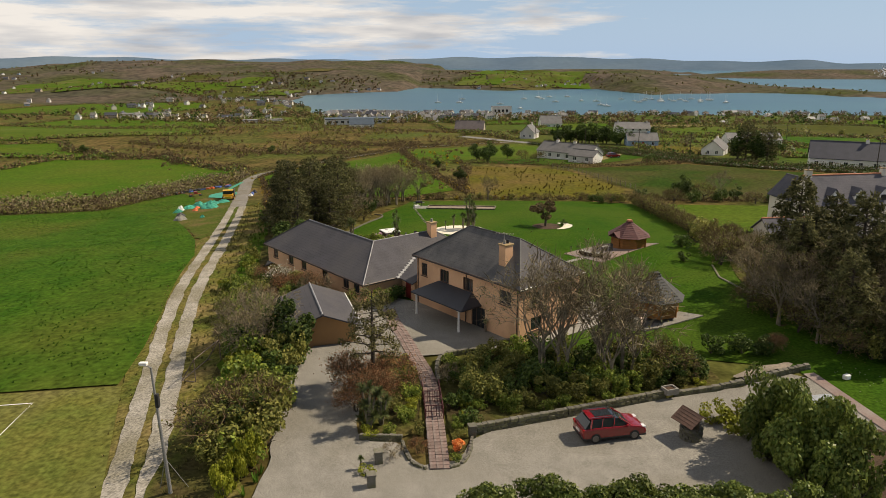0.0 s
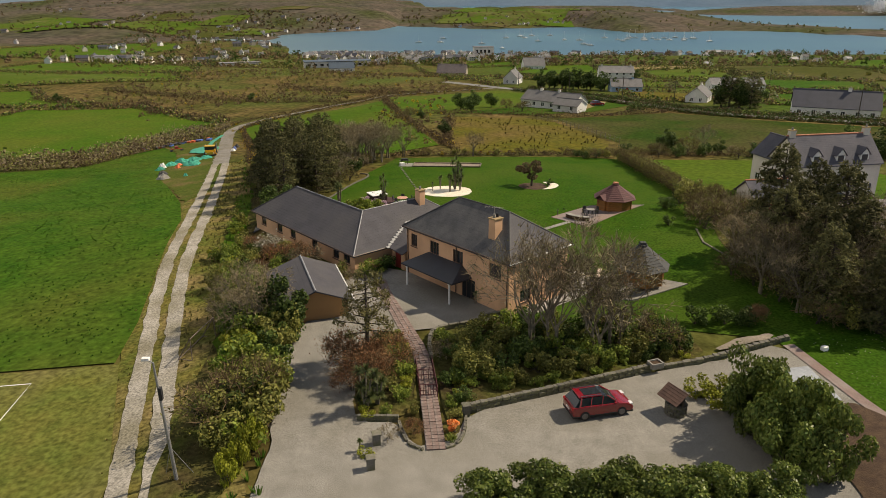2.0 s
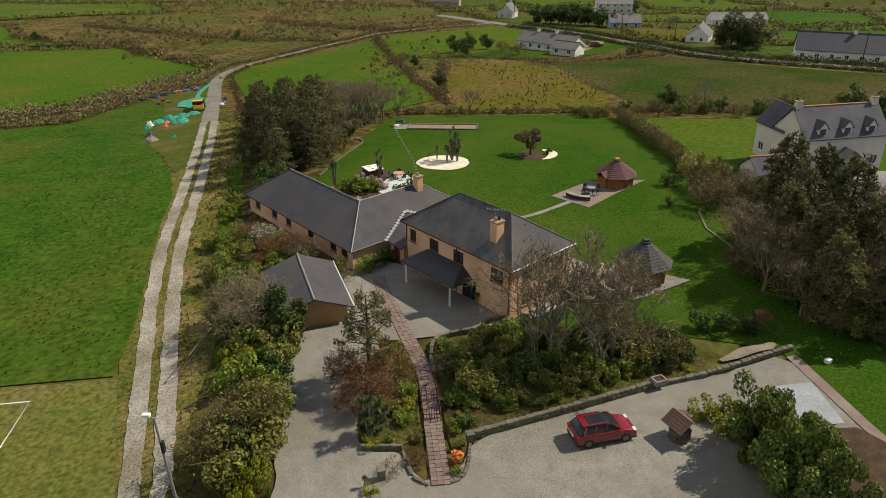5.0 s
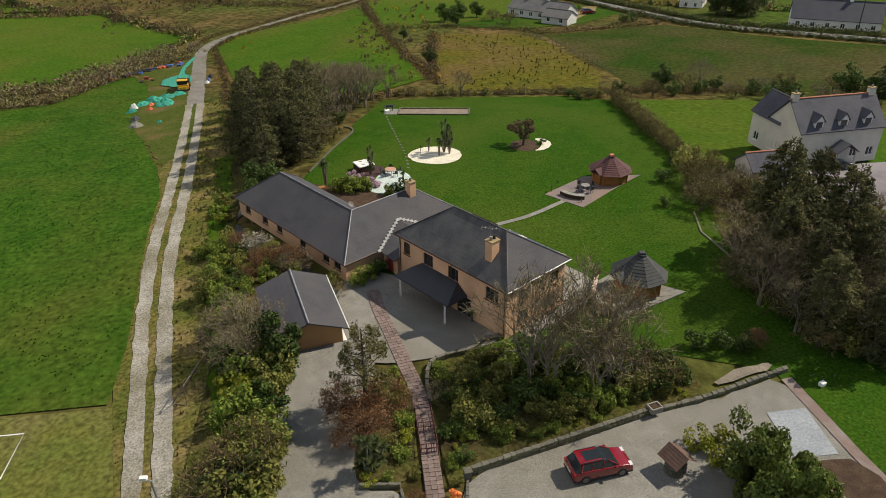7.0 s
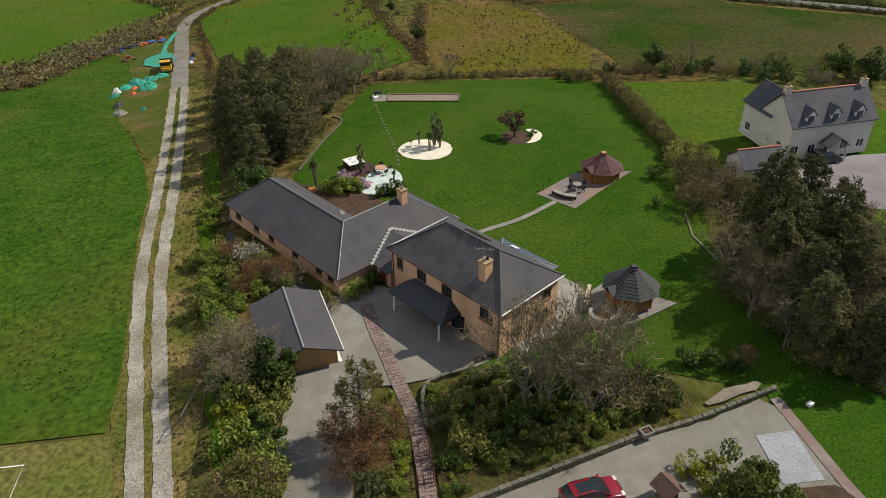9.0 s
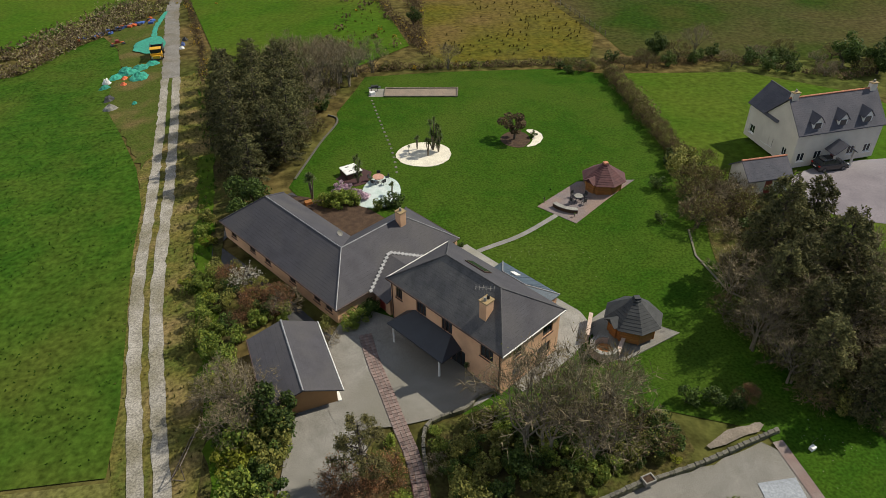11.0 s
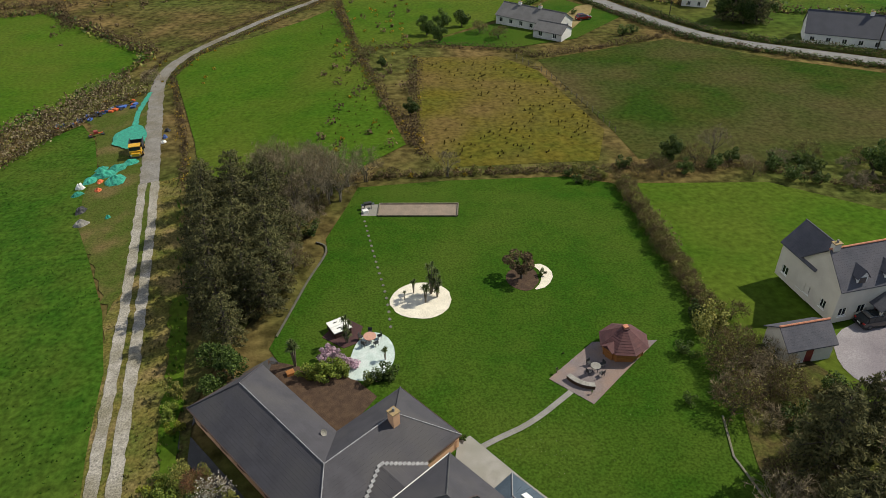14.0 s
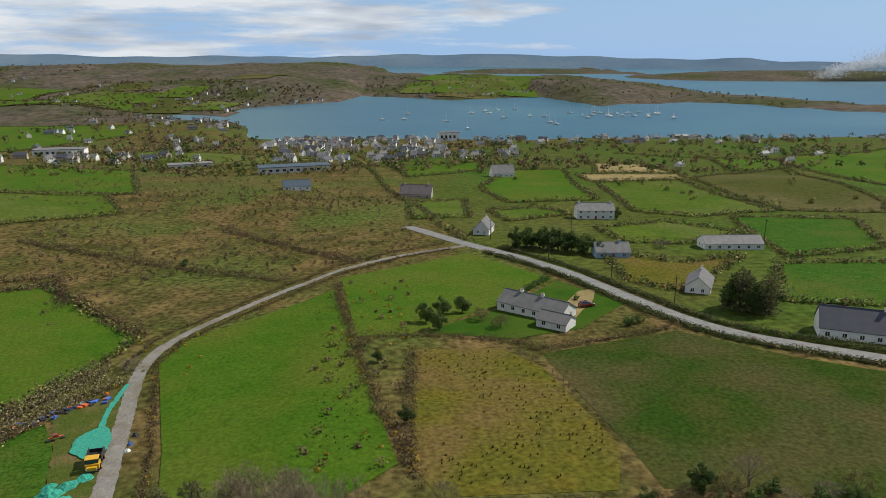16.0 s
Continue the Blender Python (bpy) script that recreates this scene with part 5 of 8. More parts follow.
def plant(kind, x, y, s=1.0, sz=None, z=None, rz=None, label=""):
    """Puts a plant of a kind: the first is the model itself, the others are its copies."""
    makers = KINDS[kind]
    v = int(rng.integers(0, len(makers)))
    key = (kind, v)
    rz = rng.uniform(0, 360) if rz is None else rz
    zz = ground_z(x, y) + 0.05 if z is None else z
    m = pose(x, y, zz, 0, 0, rz) @ Matrix.Diagonal((s, s, sz or s, 1))
    if key not in PROTO:
        PROTO[key] = ob = makers[v]()
        ob.matrix_basis = m
    else:
        ob = copy_thing(PROTO[key], m)
        ob.scale = PROTO[key].scale
        ob.matrix_basis = m
    if label:
        tagged(ob, label)
    return ob


G = "garden shrubs"
KINDS = {
    "conifer": [lambda k=k: conifer_plant("dark windswept conifer in the tree belt", "tree belt conifers", 10, 7.2, L_CONIF, 66, 0.12, 0.03 * k, 0.05, 0.23, dense=30) for k in range(3)],
    "bare": [lambda k=k: bare_plant("bare_tree", "leafless grey tree with fine twigs", "tree", "bare trees", 8, 5.0, M_BARK, L_GREYTW, 8, 2, 3, 0.8, 260, L_OLIVE, (0.9, 2.6), 0.4, 4, 0.07) for k in range(3)],
    "barebush": [lambda k=k: bare_plant("bare_bush", "leafless grey twiggy bush", "bush", "bare bushes", 3.4, 4.2, M_BARK, L_GREYTW, 9, 3, 2, 0.6) for k in range(2)],
    "rustbush": [lambda: bare_plant("copper_bush", "coppery red budding shrub", "bush", G, 3.8, 4.4, M_DBARK, L_BROWN, 12, 3, 2, 0.7, 3000, L_RUST, (0.6, 2.2), 0.5, 7, 0.065)],
    "brownbush": [lambda k=k: bare_plant("brown_bush", "brown budding thicket bush", "bush", "brown bushes", 3.4, 4.6, M_DBARK, L_BROWN, 12, 3, 2, 0.7, 520, L_OLIVE, (0.5, 1.9), 0.5, 4, 0.09) for k in range(2)],
    "green": [lambda k=k: leafy_plant("shrub", "fresh green garden shrub", "shrub", G, 2.2, 2.6, L_GREEN, 1000, 0.118, 11) for k in range(3)],
    "dark": [lambda k=k: leafy_plant("shrub", "dark evergreen garden shrub", "shrub", G, 2.4, 2.8, L_DARK, 1050, 0.118, 11) for k in range(3)],
    "olive": [lambda k=k: leafy_plant("shrub", "loose olive green shrub", "shrub", G, 2.4, 2.8, L_OLIVE, 1000, 0.114, 12) for k in range(2)],
    "laurel": [lambda k=k: leafy_plant("laurel_bush", "glossy laurel bush with pale new leaves", "bush", "laurel bushes", 3.0, 3.4, L_LAUREL, 5000, 0.095, 18, squash=0.4) for k in range(2)],
    "lime": [lambda: leafy_plant("lime_shrub", "yellow-green low spreading shrub", "shrub", G, 1.5, 2.6, L_YELLOW, 900, 0.1, 10)],
    "gorse": [lambda: leafy_plant("gorse_bush", "gorse bush with yellow flowers", "bush", "gorse bushes", 1.5, 2.0, L_GORSE, 800, 0.1, 8)],
    "evertree": [lambda k=k: leafy_plant("evergreen_tree", "dark evergreen tree with dense crown", "tree", "evergreen trees", 6, 5, L_DARK, 2300, 0.2, 18, 0.12) for k in range(2)],
    "bigpine": [lambda: conifer_plant("tall dark conifer with drooping boughs", "garden conifers", 11.5, 7.2, L_CONIF, 90, 0.1, 0.02, 0.05, 0.26, dense=36)],
    "sparsepine": [lambda: conifer_plant("young pine with sparse tufted boughs", "garden conifers", 7.6, 5.2, leafy("pine_needles", (0.05, 0.05, 0.016), (0.17, 0.15, 0.055)), 52, 0.0, 0.0, 0.36, 0.13, 0.5, 44, 0.5)],
    "palm": [lambda: palm_plant("spiky cordyline palm on a slim trunk", "cordyline palms", 3.0), lambda: palm_plant("branched cordyline palm with spiky heads", "cordyline palms", 3.4, 70, 3)],
    "strapclump": [lambda: palm_plant("tall clump of strap-leaved cordyline heads", "cordyline palms", 4.0, 80, 7, True)],
    "yucca": [lambda: palm_plant("low spiky green yucca clump", "yuccas", 1.3, 90)],
    "pink": [lambda: leafy_plant("rhododendron", "rhododendron covered in pale pink blossom", "shrub", G, 1.3, 1.7, L_PINK, 700, 0.1, 7)],
    "orange": [lambda: leafy_plant("azalea", "azalea in bright orange blossom", "shrub", G, 0.9, 1.2, L_ORANGE, 500, 0.08, 6)],
    "blossom": [lambda: bare_plant("magnolia", "small tree in white blossom", "tree", G, 3.2, 3.4, M_BARK, L_GREYTW, 8, 1, 2, 0.5, 600, L_BLOSSOM)],
    "copper": [lambda: leafy_plant("copper_tree", "small round tree with brown crown", "tree", G, 3.6, 3.0, L_BROWN, 1500, 0.13, 8, 0.35)],
}


def scatter(kinds, area, n, smin, smax, gap=1.0, label="", sink=0.0):
    """n plants strewn in an outline, kept a little apart."""
    xs, ys = [p[0] for p in area], [p[1] for p in area]
    put = []
    for _ in range(n * 30):
        if len(put) >= n:
            break
        x, y = rng.uniform(min(xs), max(xs)), rng.uniform(min(ys), max(ys))
        if inside(x, y, area) and all(math.hypot(x - a, y - b) > gap for a, b in put):
            put.append((x, y))
            plant(kinds[int(rng.integers(0, len(kinds)))], x, y, rng.uniform(smin, smax), label=label)


# tree belt beside the track
for x, y, s in ((-20.5, 98, 0.72), (-22, 102, 0.95), (-19.2, 104.5, 0.85), (-23.5, 108, 1.05), (-20.5, 110.5, 1.0), (-25.2, 114.5, 1.05), (-21.5, 116.5, 0.95), (-26.8, 121, 1.0), (-22.5, 123, 1.0), (-28.3, 127.5, 0.95), (-24.3, 130, 0.9), (-30, 134, 0.8), (-26, 136.5, 0.85), (-31.5, 139.5, 0.65), (-16.8, 103.5, 0.72), (-16.4, 108.5, 0.85), (-17.4, 113.5, 0.95), (-16.2, 118, 0.8), (-19, 120, 0.95), (-18.8, 126, 0.95), (-20.5, 132.5, 0.85)):
    plant("conifer", x, y, s * 1.05)
for x, y, s in ((-14.6, 112, 0.6), (-14.2, 121, 0.75), (-15.5, 127, 0.85), (-12.5, 129.5, 0.95), (-10.5, 133.5, 0.95), (-14, 135, 0.95), (-18.5, 137, 0.9), (-8, 136.5, 0.9), (-5, 138, 0.8), (-22, 140, 0.8), (8.5, 138.5, 0.62)):
    plant("bare", x, y, s)
scatter(["brownbush", "brownbush", "dark", "barebush"], [(-16, 100), (-13.8, 106), (-12.2, 112), (-12.5, 121), (-10.5, 130), (-14, 132), (-19, 118), (-19, 102)], 15, 0.7, 1.1, 1.7)
scatter(["brownbush", "olive", "gorse"], [(-25, 99), (-31, 119), (-37, 143), (-33.5, 143), (-28, 119), (-22.5, 99)], 14, 0.35, 0.6, 1.6)
# shrub belt between the track and the drive
scatter(["green", "olive", "lime", "green", "green", "green", "dark"], [(-14.2, 38), (-12.6, 36), (-12.4, 46), (-13.2, 54), (-16.5, 60), (-18, 66), (-19.6, 66), (-16.2, 52)], 28, 0.8, 1.35, 1.1)
scatter(["green", "green", "olive", "dark", "lime"], [(-22, 66), (-17, 66), (-20, 76), (-24, 86), (-25.5, 92), (-26, 84)], 22, 0.65, 1.05, 1.1)
scatter(["olive", "green", "rustbush", "dark", "lime"], [(-17.2, 68), (-12, 70.2), (-15, 74), (-20.5, 80), (-20.8, 76)], 16, 0.5, 0.85, 1.0)
for k, x, y, s in (("barebush", -16.2, 57, 1.25), ("barebush", -17.5, 60.5, 1.3), ("evertree", -12.6, 56.6, 0.85), ("dark", -12.6, 54.6, 1.1), ("bare", -15.0, 57.8, 0.72), ("bare", -17.0, 59.2, 0.7), ("bare", -15.8, 55.6, 0.6), ("barebush", -13.2, 71.5, 1.0), ("blossom", -17.6, 76.5, 0.9), ("rustbush", -16.8, 72.5, 0.75), ("olive", -9.2, 68.2, 0.7), ("barebush", -9.0, 66.8, 0.6), ("lime", -10.2, 68.4, 0.45), ("brownbush", -13.6, 44.4, 1.35), ("brownbush", -14.6, 42.2, 1.3), ("brownbush", -13.2, 46.2, 1.0), ("green", -6.8, 68.6, 0.7), ("green", -6.2, 69.3, 0.75), ("dark", -5.3, 70.4, 0.6), ("dark", -4.6, 71.1, 0.7)):
    plant(k, x, y, s)
for x, y, s in ((-19, 92, 0.75), (-21, 94, 0.7), (-20.5, 89.5, 0.6)):
    plant("evertree", x, y, s)
for x, y in ((-11.9, 38.4), (-12.2, 37.2), (-12.5, 36.0), (-11.7, 39.4)):
    plant("lime", x, y, 0.6, 1.7)
scatter(["green", "olive", "green", "olive", "dark"], [(-12.8, 40), (-11.0, 40), (-11.4, 46), (-12.0, 52), (-11.8, 56), (-13.2, 56), (-13.4, 48)], 13, 1.0, 1.4, 1.2)
# beds before the house
for x, y, s in ((7.8, 53.0, 1.15), (9.6, 52.0, 1.05), (12.4, 53.0, 1.25), (14.2, 52.0, 1.05), (9.6, 55.0, 1.0), (12.8, 50.8, 0.9)):
    plant("bare", x, y, s, s * 1.12)
for x, y in ((16.5, 54), (14.5, 55.4), (17.8, 52.6)):
    plant("brownbush", x, y, 1.05)
scatter(["olive", "green", "lime", "olive", "dark"], [(0.9, 44.5), (8.5, 47), (16.5, 49.8), (20.8, 51), (12, 51), (3, 53.5), (0.3, 53.6), (0.4, 48)], 55, 0.3, 0.55, 0.8)
scatter(["dark", "olive", "green", "olive", "dark"], [(2.6, 45.4), (8.5, 47.4), (16.5, 50.2), (20.8, 51.4), (19.5, 54.5), (12, 55.5), (6.5, 56.6), (4, 55.6), (0.6, 53.6), (0.9, 48)], 52, 0.62, 1.0, 1.15)
for k, x, y, s in (("green", 0.9, 44, 0.35), ("olive", 1.1, 42.6, 0.35), ("orange", 1.1, 41.2, 1.0), ("green", 0.8, 40.2, 0.3), ("yucca", 1.7, 53.2, 1.0), ("barebush", 0.4, 51.6, 0.55), ("green", 0.4, 55, 0.45), ("dark", 19.3, 53.3, 0.75), ("dark", 17.8, 51.6, 0.8), ("dark", 22.4, 56.4, 0.75), ("dark", 24.8, 55.9, 0.8), ("dark", 26.2, 55.6, 0.75), ("rustbush", 27.4, 55.9, 0.5), ("dark", 5.3, 61.2, 0.4), ("yucca", 3.8, 61.6, 1.1)):
    plant(k, x, y, s)
# beds left of the brick path
for k, x, y, s in (("sparsepine", -5.3, 50.3, 1.05), ("rustbush", -6.6, 49.2, 1.05), ("rustbush", -4.9, 47.6, 0.95), ("rustbush", -4.0, 50.4, 0.85), ("rustbush", -6.0, 46.4, 0.7), ("strapclump", -5.0, 43.9, 1.0), ("strapclump", -4.2, 44.6, 0.8), ("lime", -4.9, 43.1, 0.6), ("green", -2.6, 45.4, 0.55), ("lime", -2.3, 47.0, 0.6), ("green", -2.4, 48.8, 0.6), ("olive", -2.6, 50.6, 0.6), ("lime", -2.7, 52.6, 0.5), ("green", -3.3, 54.2, 0.5), ("olive", -3.6, 46.4, 0.5), ("green", -3.5, 43.2, 0.4), ("lime", -4.6, 38.6, 0.45), ("yucca", -5.0, 39.2, 0.8), ("barebush", -3.3, 40.6, 0.4), ("rustbush", -1.7, 41.2, 0.3), ("olive", -1.6, 43.6, 0.35)):
    plant(k, x, y, s)
# laurels by the parking
for x, y, s in ((20.8, 42.2, 1.15), (21.8, 40.8, 1.2), (20.3, 40.2, 1.1), (22.0, 38.9, 1.2), (20.7, 38.0, 1.1), (22.3, 36.9, 1.15), (20.9, 35.9, 1.05), (22.6, 35.0, 1.05)):
    plant("laurel", x, y, s, s * 1.62)
for x in np.arange(2.2, 19.5, 1.2):
    plant("laurel", float(x), 33.4 + 0.5 * math.sin(x * 1.3), rng.uniform(0.88, 1.06))
for x, y, s in ((18.6, 44.9, 0.9), (20.1, 45.4, 1.0), (19.5, 43.6, 0.9)):
    plant("lime", x, y, s)
# conifers and thicket between the gardens
for k, x, y, s in (("brownbush", 29.6, 66.4, 0.9), ("bare", 30.2, 61.8, 0.8), ("brownbush", 31.2, 60, 1.0), ("bare", 31.8, 57.4, 0.75), ("brownbush", 32.4, 55.2, 0.95), ("olive", 34.4, 54, 0.9), ("brownbush", 30.6, 63.6, 0.9), ("bare", 30.8, 68.4, 0.8), ("dark", 33.8, 58.4, 0.9)):
    plant(k, x, y, s)
for x, y, s in ((36.8, 73, 1.0), (40.5, 67.5, 0.95), (34.8, 66.2, 0.85), (42, 76, 0.8), (38.5, 61, 0.8)):
    plant("bigpine", x, y, s)
scatter(["brownbush", "dark", "bare", "barebush", "brownbush"], [(33.5, 66), (36, 60), (42, 54), (50, 56), (48, 72), (44, 84), (38, 84), (34, 78)], 30, 0.8, 1.15, 1.8)
scatter(["barebush", "brownbush", "brownbush"], [(31.5, 82), (34, 80), (41, 84), (38.5, 92), (33.5, 90)], 12, 0.9, 1.3, 1.7)
for k, x, y, s in (("dark", 30.8, 90.4, 0.75), ("dark", 28.6, 83, 0.55), ("olive", 33.8, 93.8, 1.3), ("dark", 34.4, 97.4, 0.9), ("olive", 36.2, 95.2, 1.3), ("brownbush", 38.2, 96, 0.9)):
    plant(k, x, y, s)
for x, y, s in ((40.5, 56, 0.75), (45, 62, 0.8), (34.6, 60.2, 0.8), (33.6, 56.6, 0.72), (36.4, 53.2, 0.7), (32.8, 64.6, 0.8)):
    plant("bigpine", x, y, s)
scatter(["brownbush", "dark", "brownbush", "bare", "olive"], [(33, 63), (35.5, 57.5), (40, 54.5), (52, 50), (54, 60), (44, 62)], 24, 0.8, 1.15, 1.7)
scatter(["brownbush", "barebush", "dark", "bare"], [(31, 73), (31.5, 64), (33.5, 57), (37, 54), (38, 60), (34, 73)], 12, 0.8, 1.1, 1.6)
# hedge along the lawn, and hedge line behind it
for i in range(30):
    y = 97.5 + i * 1.22
    plant(("brownbush", "olive", "brownbush")[i % 3], 36.0 + 0.2 * math.sin(i), y, 0.8 + 0.06 * math.sin(i * 2.1), 0.85)
scatter(["brownbush", "dark", "olive"], [(26.5, 134), (33.5, 131), (35.5, 137), (29, 139)], 8, 0.5, 0.8, 1.3)
scatter(["brownbush", "dark", "barebush", "dark"], [(37, 136), (60, 133.5), (75, 125), (100, 134), (100, 139), (60, 139.5), (38, 141)], 34, 0.7, 1.25, 2.0)
scatter(["brownbush", "olive", "gorse"], [(-8, 138.6), (34, 137.8), (34, 140.4), (-8, 141)], 24, 0.35, 0.6, 1.2)
for x, y, s in ((47, 141, 0.75), (78, 132, 1.0), (82, 128, 1.0)):
    plant("evertree", x, y, s)
plant("bare", 54.7, 141.5, 0.72)
scatter(["bare", "bare", "brownbush"], [(-16, 124), (-10, 130), (-5, 137), (-6, 143), (-24, 142)], 14, 0.75, 1.0, 1.8)
# lawn islands
for x, y, s in ((0.2, 103.8, 0.55), (2.8, 103, 0.9), (1.4, 105.2, 0.7), (-2.3, 92.8, 0.6), (-12.2, 92.6, 1.2)):
    plant("palm", x, y, s)
for x, y, s in ((3.6, 104.8, 1.15), (4.3, 104.0, 1.0), (-6.6, 96.2, 0.95)):
    plant("strapclump", x, y, s * 0.8, s * 1.2)
plant("copper", 15.4, 107.2, 1.3, 1.1)
plant("dark", 18.2, 107.6, 0.45)
for x, y, s in ((-9.6, 90.6, 1.0), (-8.0, 91.2, 1.0), (-7.1, 90.6, 0.8), (-10.8, 90.9, 0.9), (-8.8, 90.2, 0.9)):
    plant("green", x, y, s)
for x, y in ((-9.2, 93.4), (-7.8, 93.3), (-6.6, 92.6), (-5.8, 91.9), (-8.4, 94.2)):
    plant("pink", x, y, 1.05)
for k, x, y, s in (("dark", -2.2, 90.0, 0.85), ("dark", -3.2, 89.4, 0.7), ("green", -4.0, 89.4, 0.65), ("yucca", 16.2, 89.0, 0.7), ("yucca", 19.2, 85.6, 0.5), ("dark", 5.2, 80.8, 0.3), ("dark", 17.6, 92, 0.1)):
    plant(k, x, y, s)

# ---- hedgerows and far woods (too many to count) ----


def hedge_stuff(name, lines, h, w, material, label, step=1.0, per=26, size=0.28, category="hedge"):
    """A long hedge of leaf clumps along lines, its height and width uneven."""
    pts, dirs = [], []
    for line in lines:
        for (x0, y0), (x1, y1) in zip(line, line[1:]):
            ln = math.hypot(x1 - x0, y1 - y0)
            for i in range(max(1, int(ln / step))):
                t = (i + rng.uniform(0, 1)) * step / ln
                x, y = x0 + (x1 - x0) * t, y0 + (y1 - y0) * t
                g = ground_z(x, y)
                k = 0.55 + 0.9 * (0.5 + 0.5 * noise.noise((x * 0.09, y * 0.09, 3))) + 0.35 * rng.uniform(-1, 1)
                if k < 0.35:
                    continue
                d = rng.normal(size=(per, 3))
                d /= np.linalg.norm(d, axis=1)[:, None]
                p = d * (w * 0.5 * k, w * 0.5 * k, h * 0.5 * k) * rng.uniform(0.6, 1.05, (per, 1))
                p += (x + rng.normal() * w * 0.15, y + rng.normal() * w * 0.15, g + h * 0.42 * k)
                p[:, 2] = np.maximum(p[:, 2], g + 0.05)
                pts.append(p)
                dirs.append(d)
    v, f = leaves(np.concatenate(pts), size, 0.7, 0.35, 0.65, np.concatenate(dirs))
    return tagged(quads_obj(name, v, f, material), label, category, kind="stuff")


FIELDHEDGE = [[(-15, 262), (-13, 240), (-9, 214), (-4, 185), (2, 160), (5, 146)], [(-8, 211.5), (8, 212), (30, 206.5), (35, 200)], [(35, 200), (55, 207), (72, 213.5)], [(4, 152), (4.5, 176), (6, 201)]]
LANEHEDGE = [[(-36, 143), (-40.5, 163), (-47, 186), (-53, 206), (-50.5, 221.5), (-41, 237), (-28, 256), (-13, 275), (5, 295), (24, 307)], [(-60.5, 205), (-59, 224), (-47, 243), (-34, 263), (-19, 282), (0, 302), (22, 316)]]
WESTHEDGE = [[(-58, 197), (-66, 186), (-71, 175), (-77, 160), (-92, 155), (-150, 148)], [(-64, 206), (-72, 190), (-80, 172), (-92, 164), (-150, 158)], [(-62, 228), (-85, 254), (-112, 282), (-126, 276)], [(-96, 257), (-112, 292), (-128, 287), (-165, 310)], [(-150, 345), (-105, 317), (-70, 297), (-32, 271)], [(-72, 364), (-38, 323), (-10, 286)]]
hedge_stuff("hedgerow", FIELDHEDGE, 1.6, 3.0, L_BROWN, "brown bramble hedgerow between the fields", 0.6, 30, 0.16)
hedge_stuff("hedgerow", [FIELDHEDGE[0], LANEHEDGE[0], WESTHEDGE[2]], 1.0, 2.4, L_GORSE, "flecks of gorse along the hedges", 3.5, 30, 0.13)
hedge_stuff("hedgerow", LANEHEDGE, 1.1, 1.6, L_BROWN, "low brown hedge along the lane", 0.5, 22, 0.14)
hedge_stuff("hedgerow", WESTHEDGE[:2], 3.4, 5.5, L_GREYTW, "grey willow thicket behind the stored gear", 0.9, 34, 0.2)
hedge_stuff("hedgerow", WESTHEDGE, 2.4, 4.4, L_BROWN, "brown scrub hedge round the western fields", 0.7, 34, 0.2)
hedge_stuff("hedgerow", [WESTHEDGE[0], WESTHEDGE[1]], 2.4, 3.5, L_OLIVE, "olive scrub in the western hedges", 1.6, 34, 0.2)
RSUB = [p for p in ROAD if 150 < p[1] < 305]
RIB = ribbon(RSUB, 4.6, -4.6)
hedge_stuff("hedgerow", [RIB[:len(RSUB)], RIB[len(RSUB):], [(31, 235), (50, 262)]], 1.5, 2.2, L_DARK, "dark hedge along both sides of the road", 0.5, 34, 0.2)
hedge_stuff("hedgerow", [RIB[:len(RSUB)], RIB[len(RSUB):]], 1.5, 2.2, L_BROWN, "brown bramble growing through the roadside hedge", 0.9, 30, 0.2)
hedge_stuff("hedgerow", [[(36.2, 97), (36.5, 115), (36.2, 133)]], 2.3, 2.4, L_BROWN, "brown beech hedge between the two lawns", 0.4, 40, 0.13)
hedge_stuff("hedgerow", [[(36.2, 97), (36.5, 115), (36.2, 133)]], 2.3, 2.4, L_OLIVE, "olive leaves in the beech hedge", 0.8, 36, 0.12)
hedge_stuff("hedgerow", [[(-8, 139), (14, 139.2), (34, 138.4)], [(36, 139), (60, 137), (76, 126), (92, 134)]], 1.2, 1.8, L_BROWN, "bramble over the field wall behind the lawn", 0.5, 30, 0.14)


# far fields with their hedges
def far_field(pts, material, label, lift=0.35, hedge=True):
    draped("far_field", pts, material, label, "field", lift, 14, 10)
    if hedge:
        BORDERS.append(pts + pts[:1])


BORDERS = []
M_F2 = mat("yellow_green_pasture", (0.07, 0.1, 0.012), (0.052, 0.09, 0.01), 0.05, 0.5, 0.9, 0.3, 0.1, c=(0.1, 0.11, 0.03), cscale=0.012, fineamt=0.4, spec=0.02)
M_F3 = mat("olive_pasture", (0.062, 0.066, 0.014), (0.05, 0.06, 0.013), 0.04, 0.5, 0.9, 0.3, 0.1, c=(0.1, 0.085, 0.035), cscale=0.012, fineamt=0.4, spec=0.02)
far_field([(-150, 275), (-122, 276), (-110, 280), (-64, 227), (-66, 210), (-76, 192), (-84, 176), (-96, 168), (-150, 162)], M_BRIGHT, "green pasture west of the lane")
far_field([(-230, 330), (-181, 342), (-160, 308), (-129, 288), (-165, 285), (-230, 285)], M_BRIGHT, "bright far pasture")
far_field([(-316, 520), (-161, 465), (-131, 405), (-215, 352), (-330, 380)], M_F2, "sloping green pasture")
far_field([(-330, 640), (-190, 596), (-142, 464), (-170, 462), (-316, 525)], M_BRIGHT, "wide green pasture below the village")
far_field([(-529, 1078), (-340, 1026), (-303, 937), (-382, 786), (-560, 850)], M_BRIGHT, "green fields by the village")
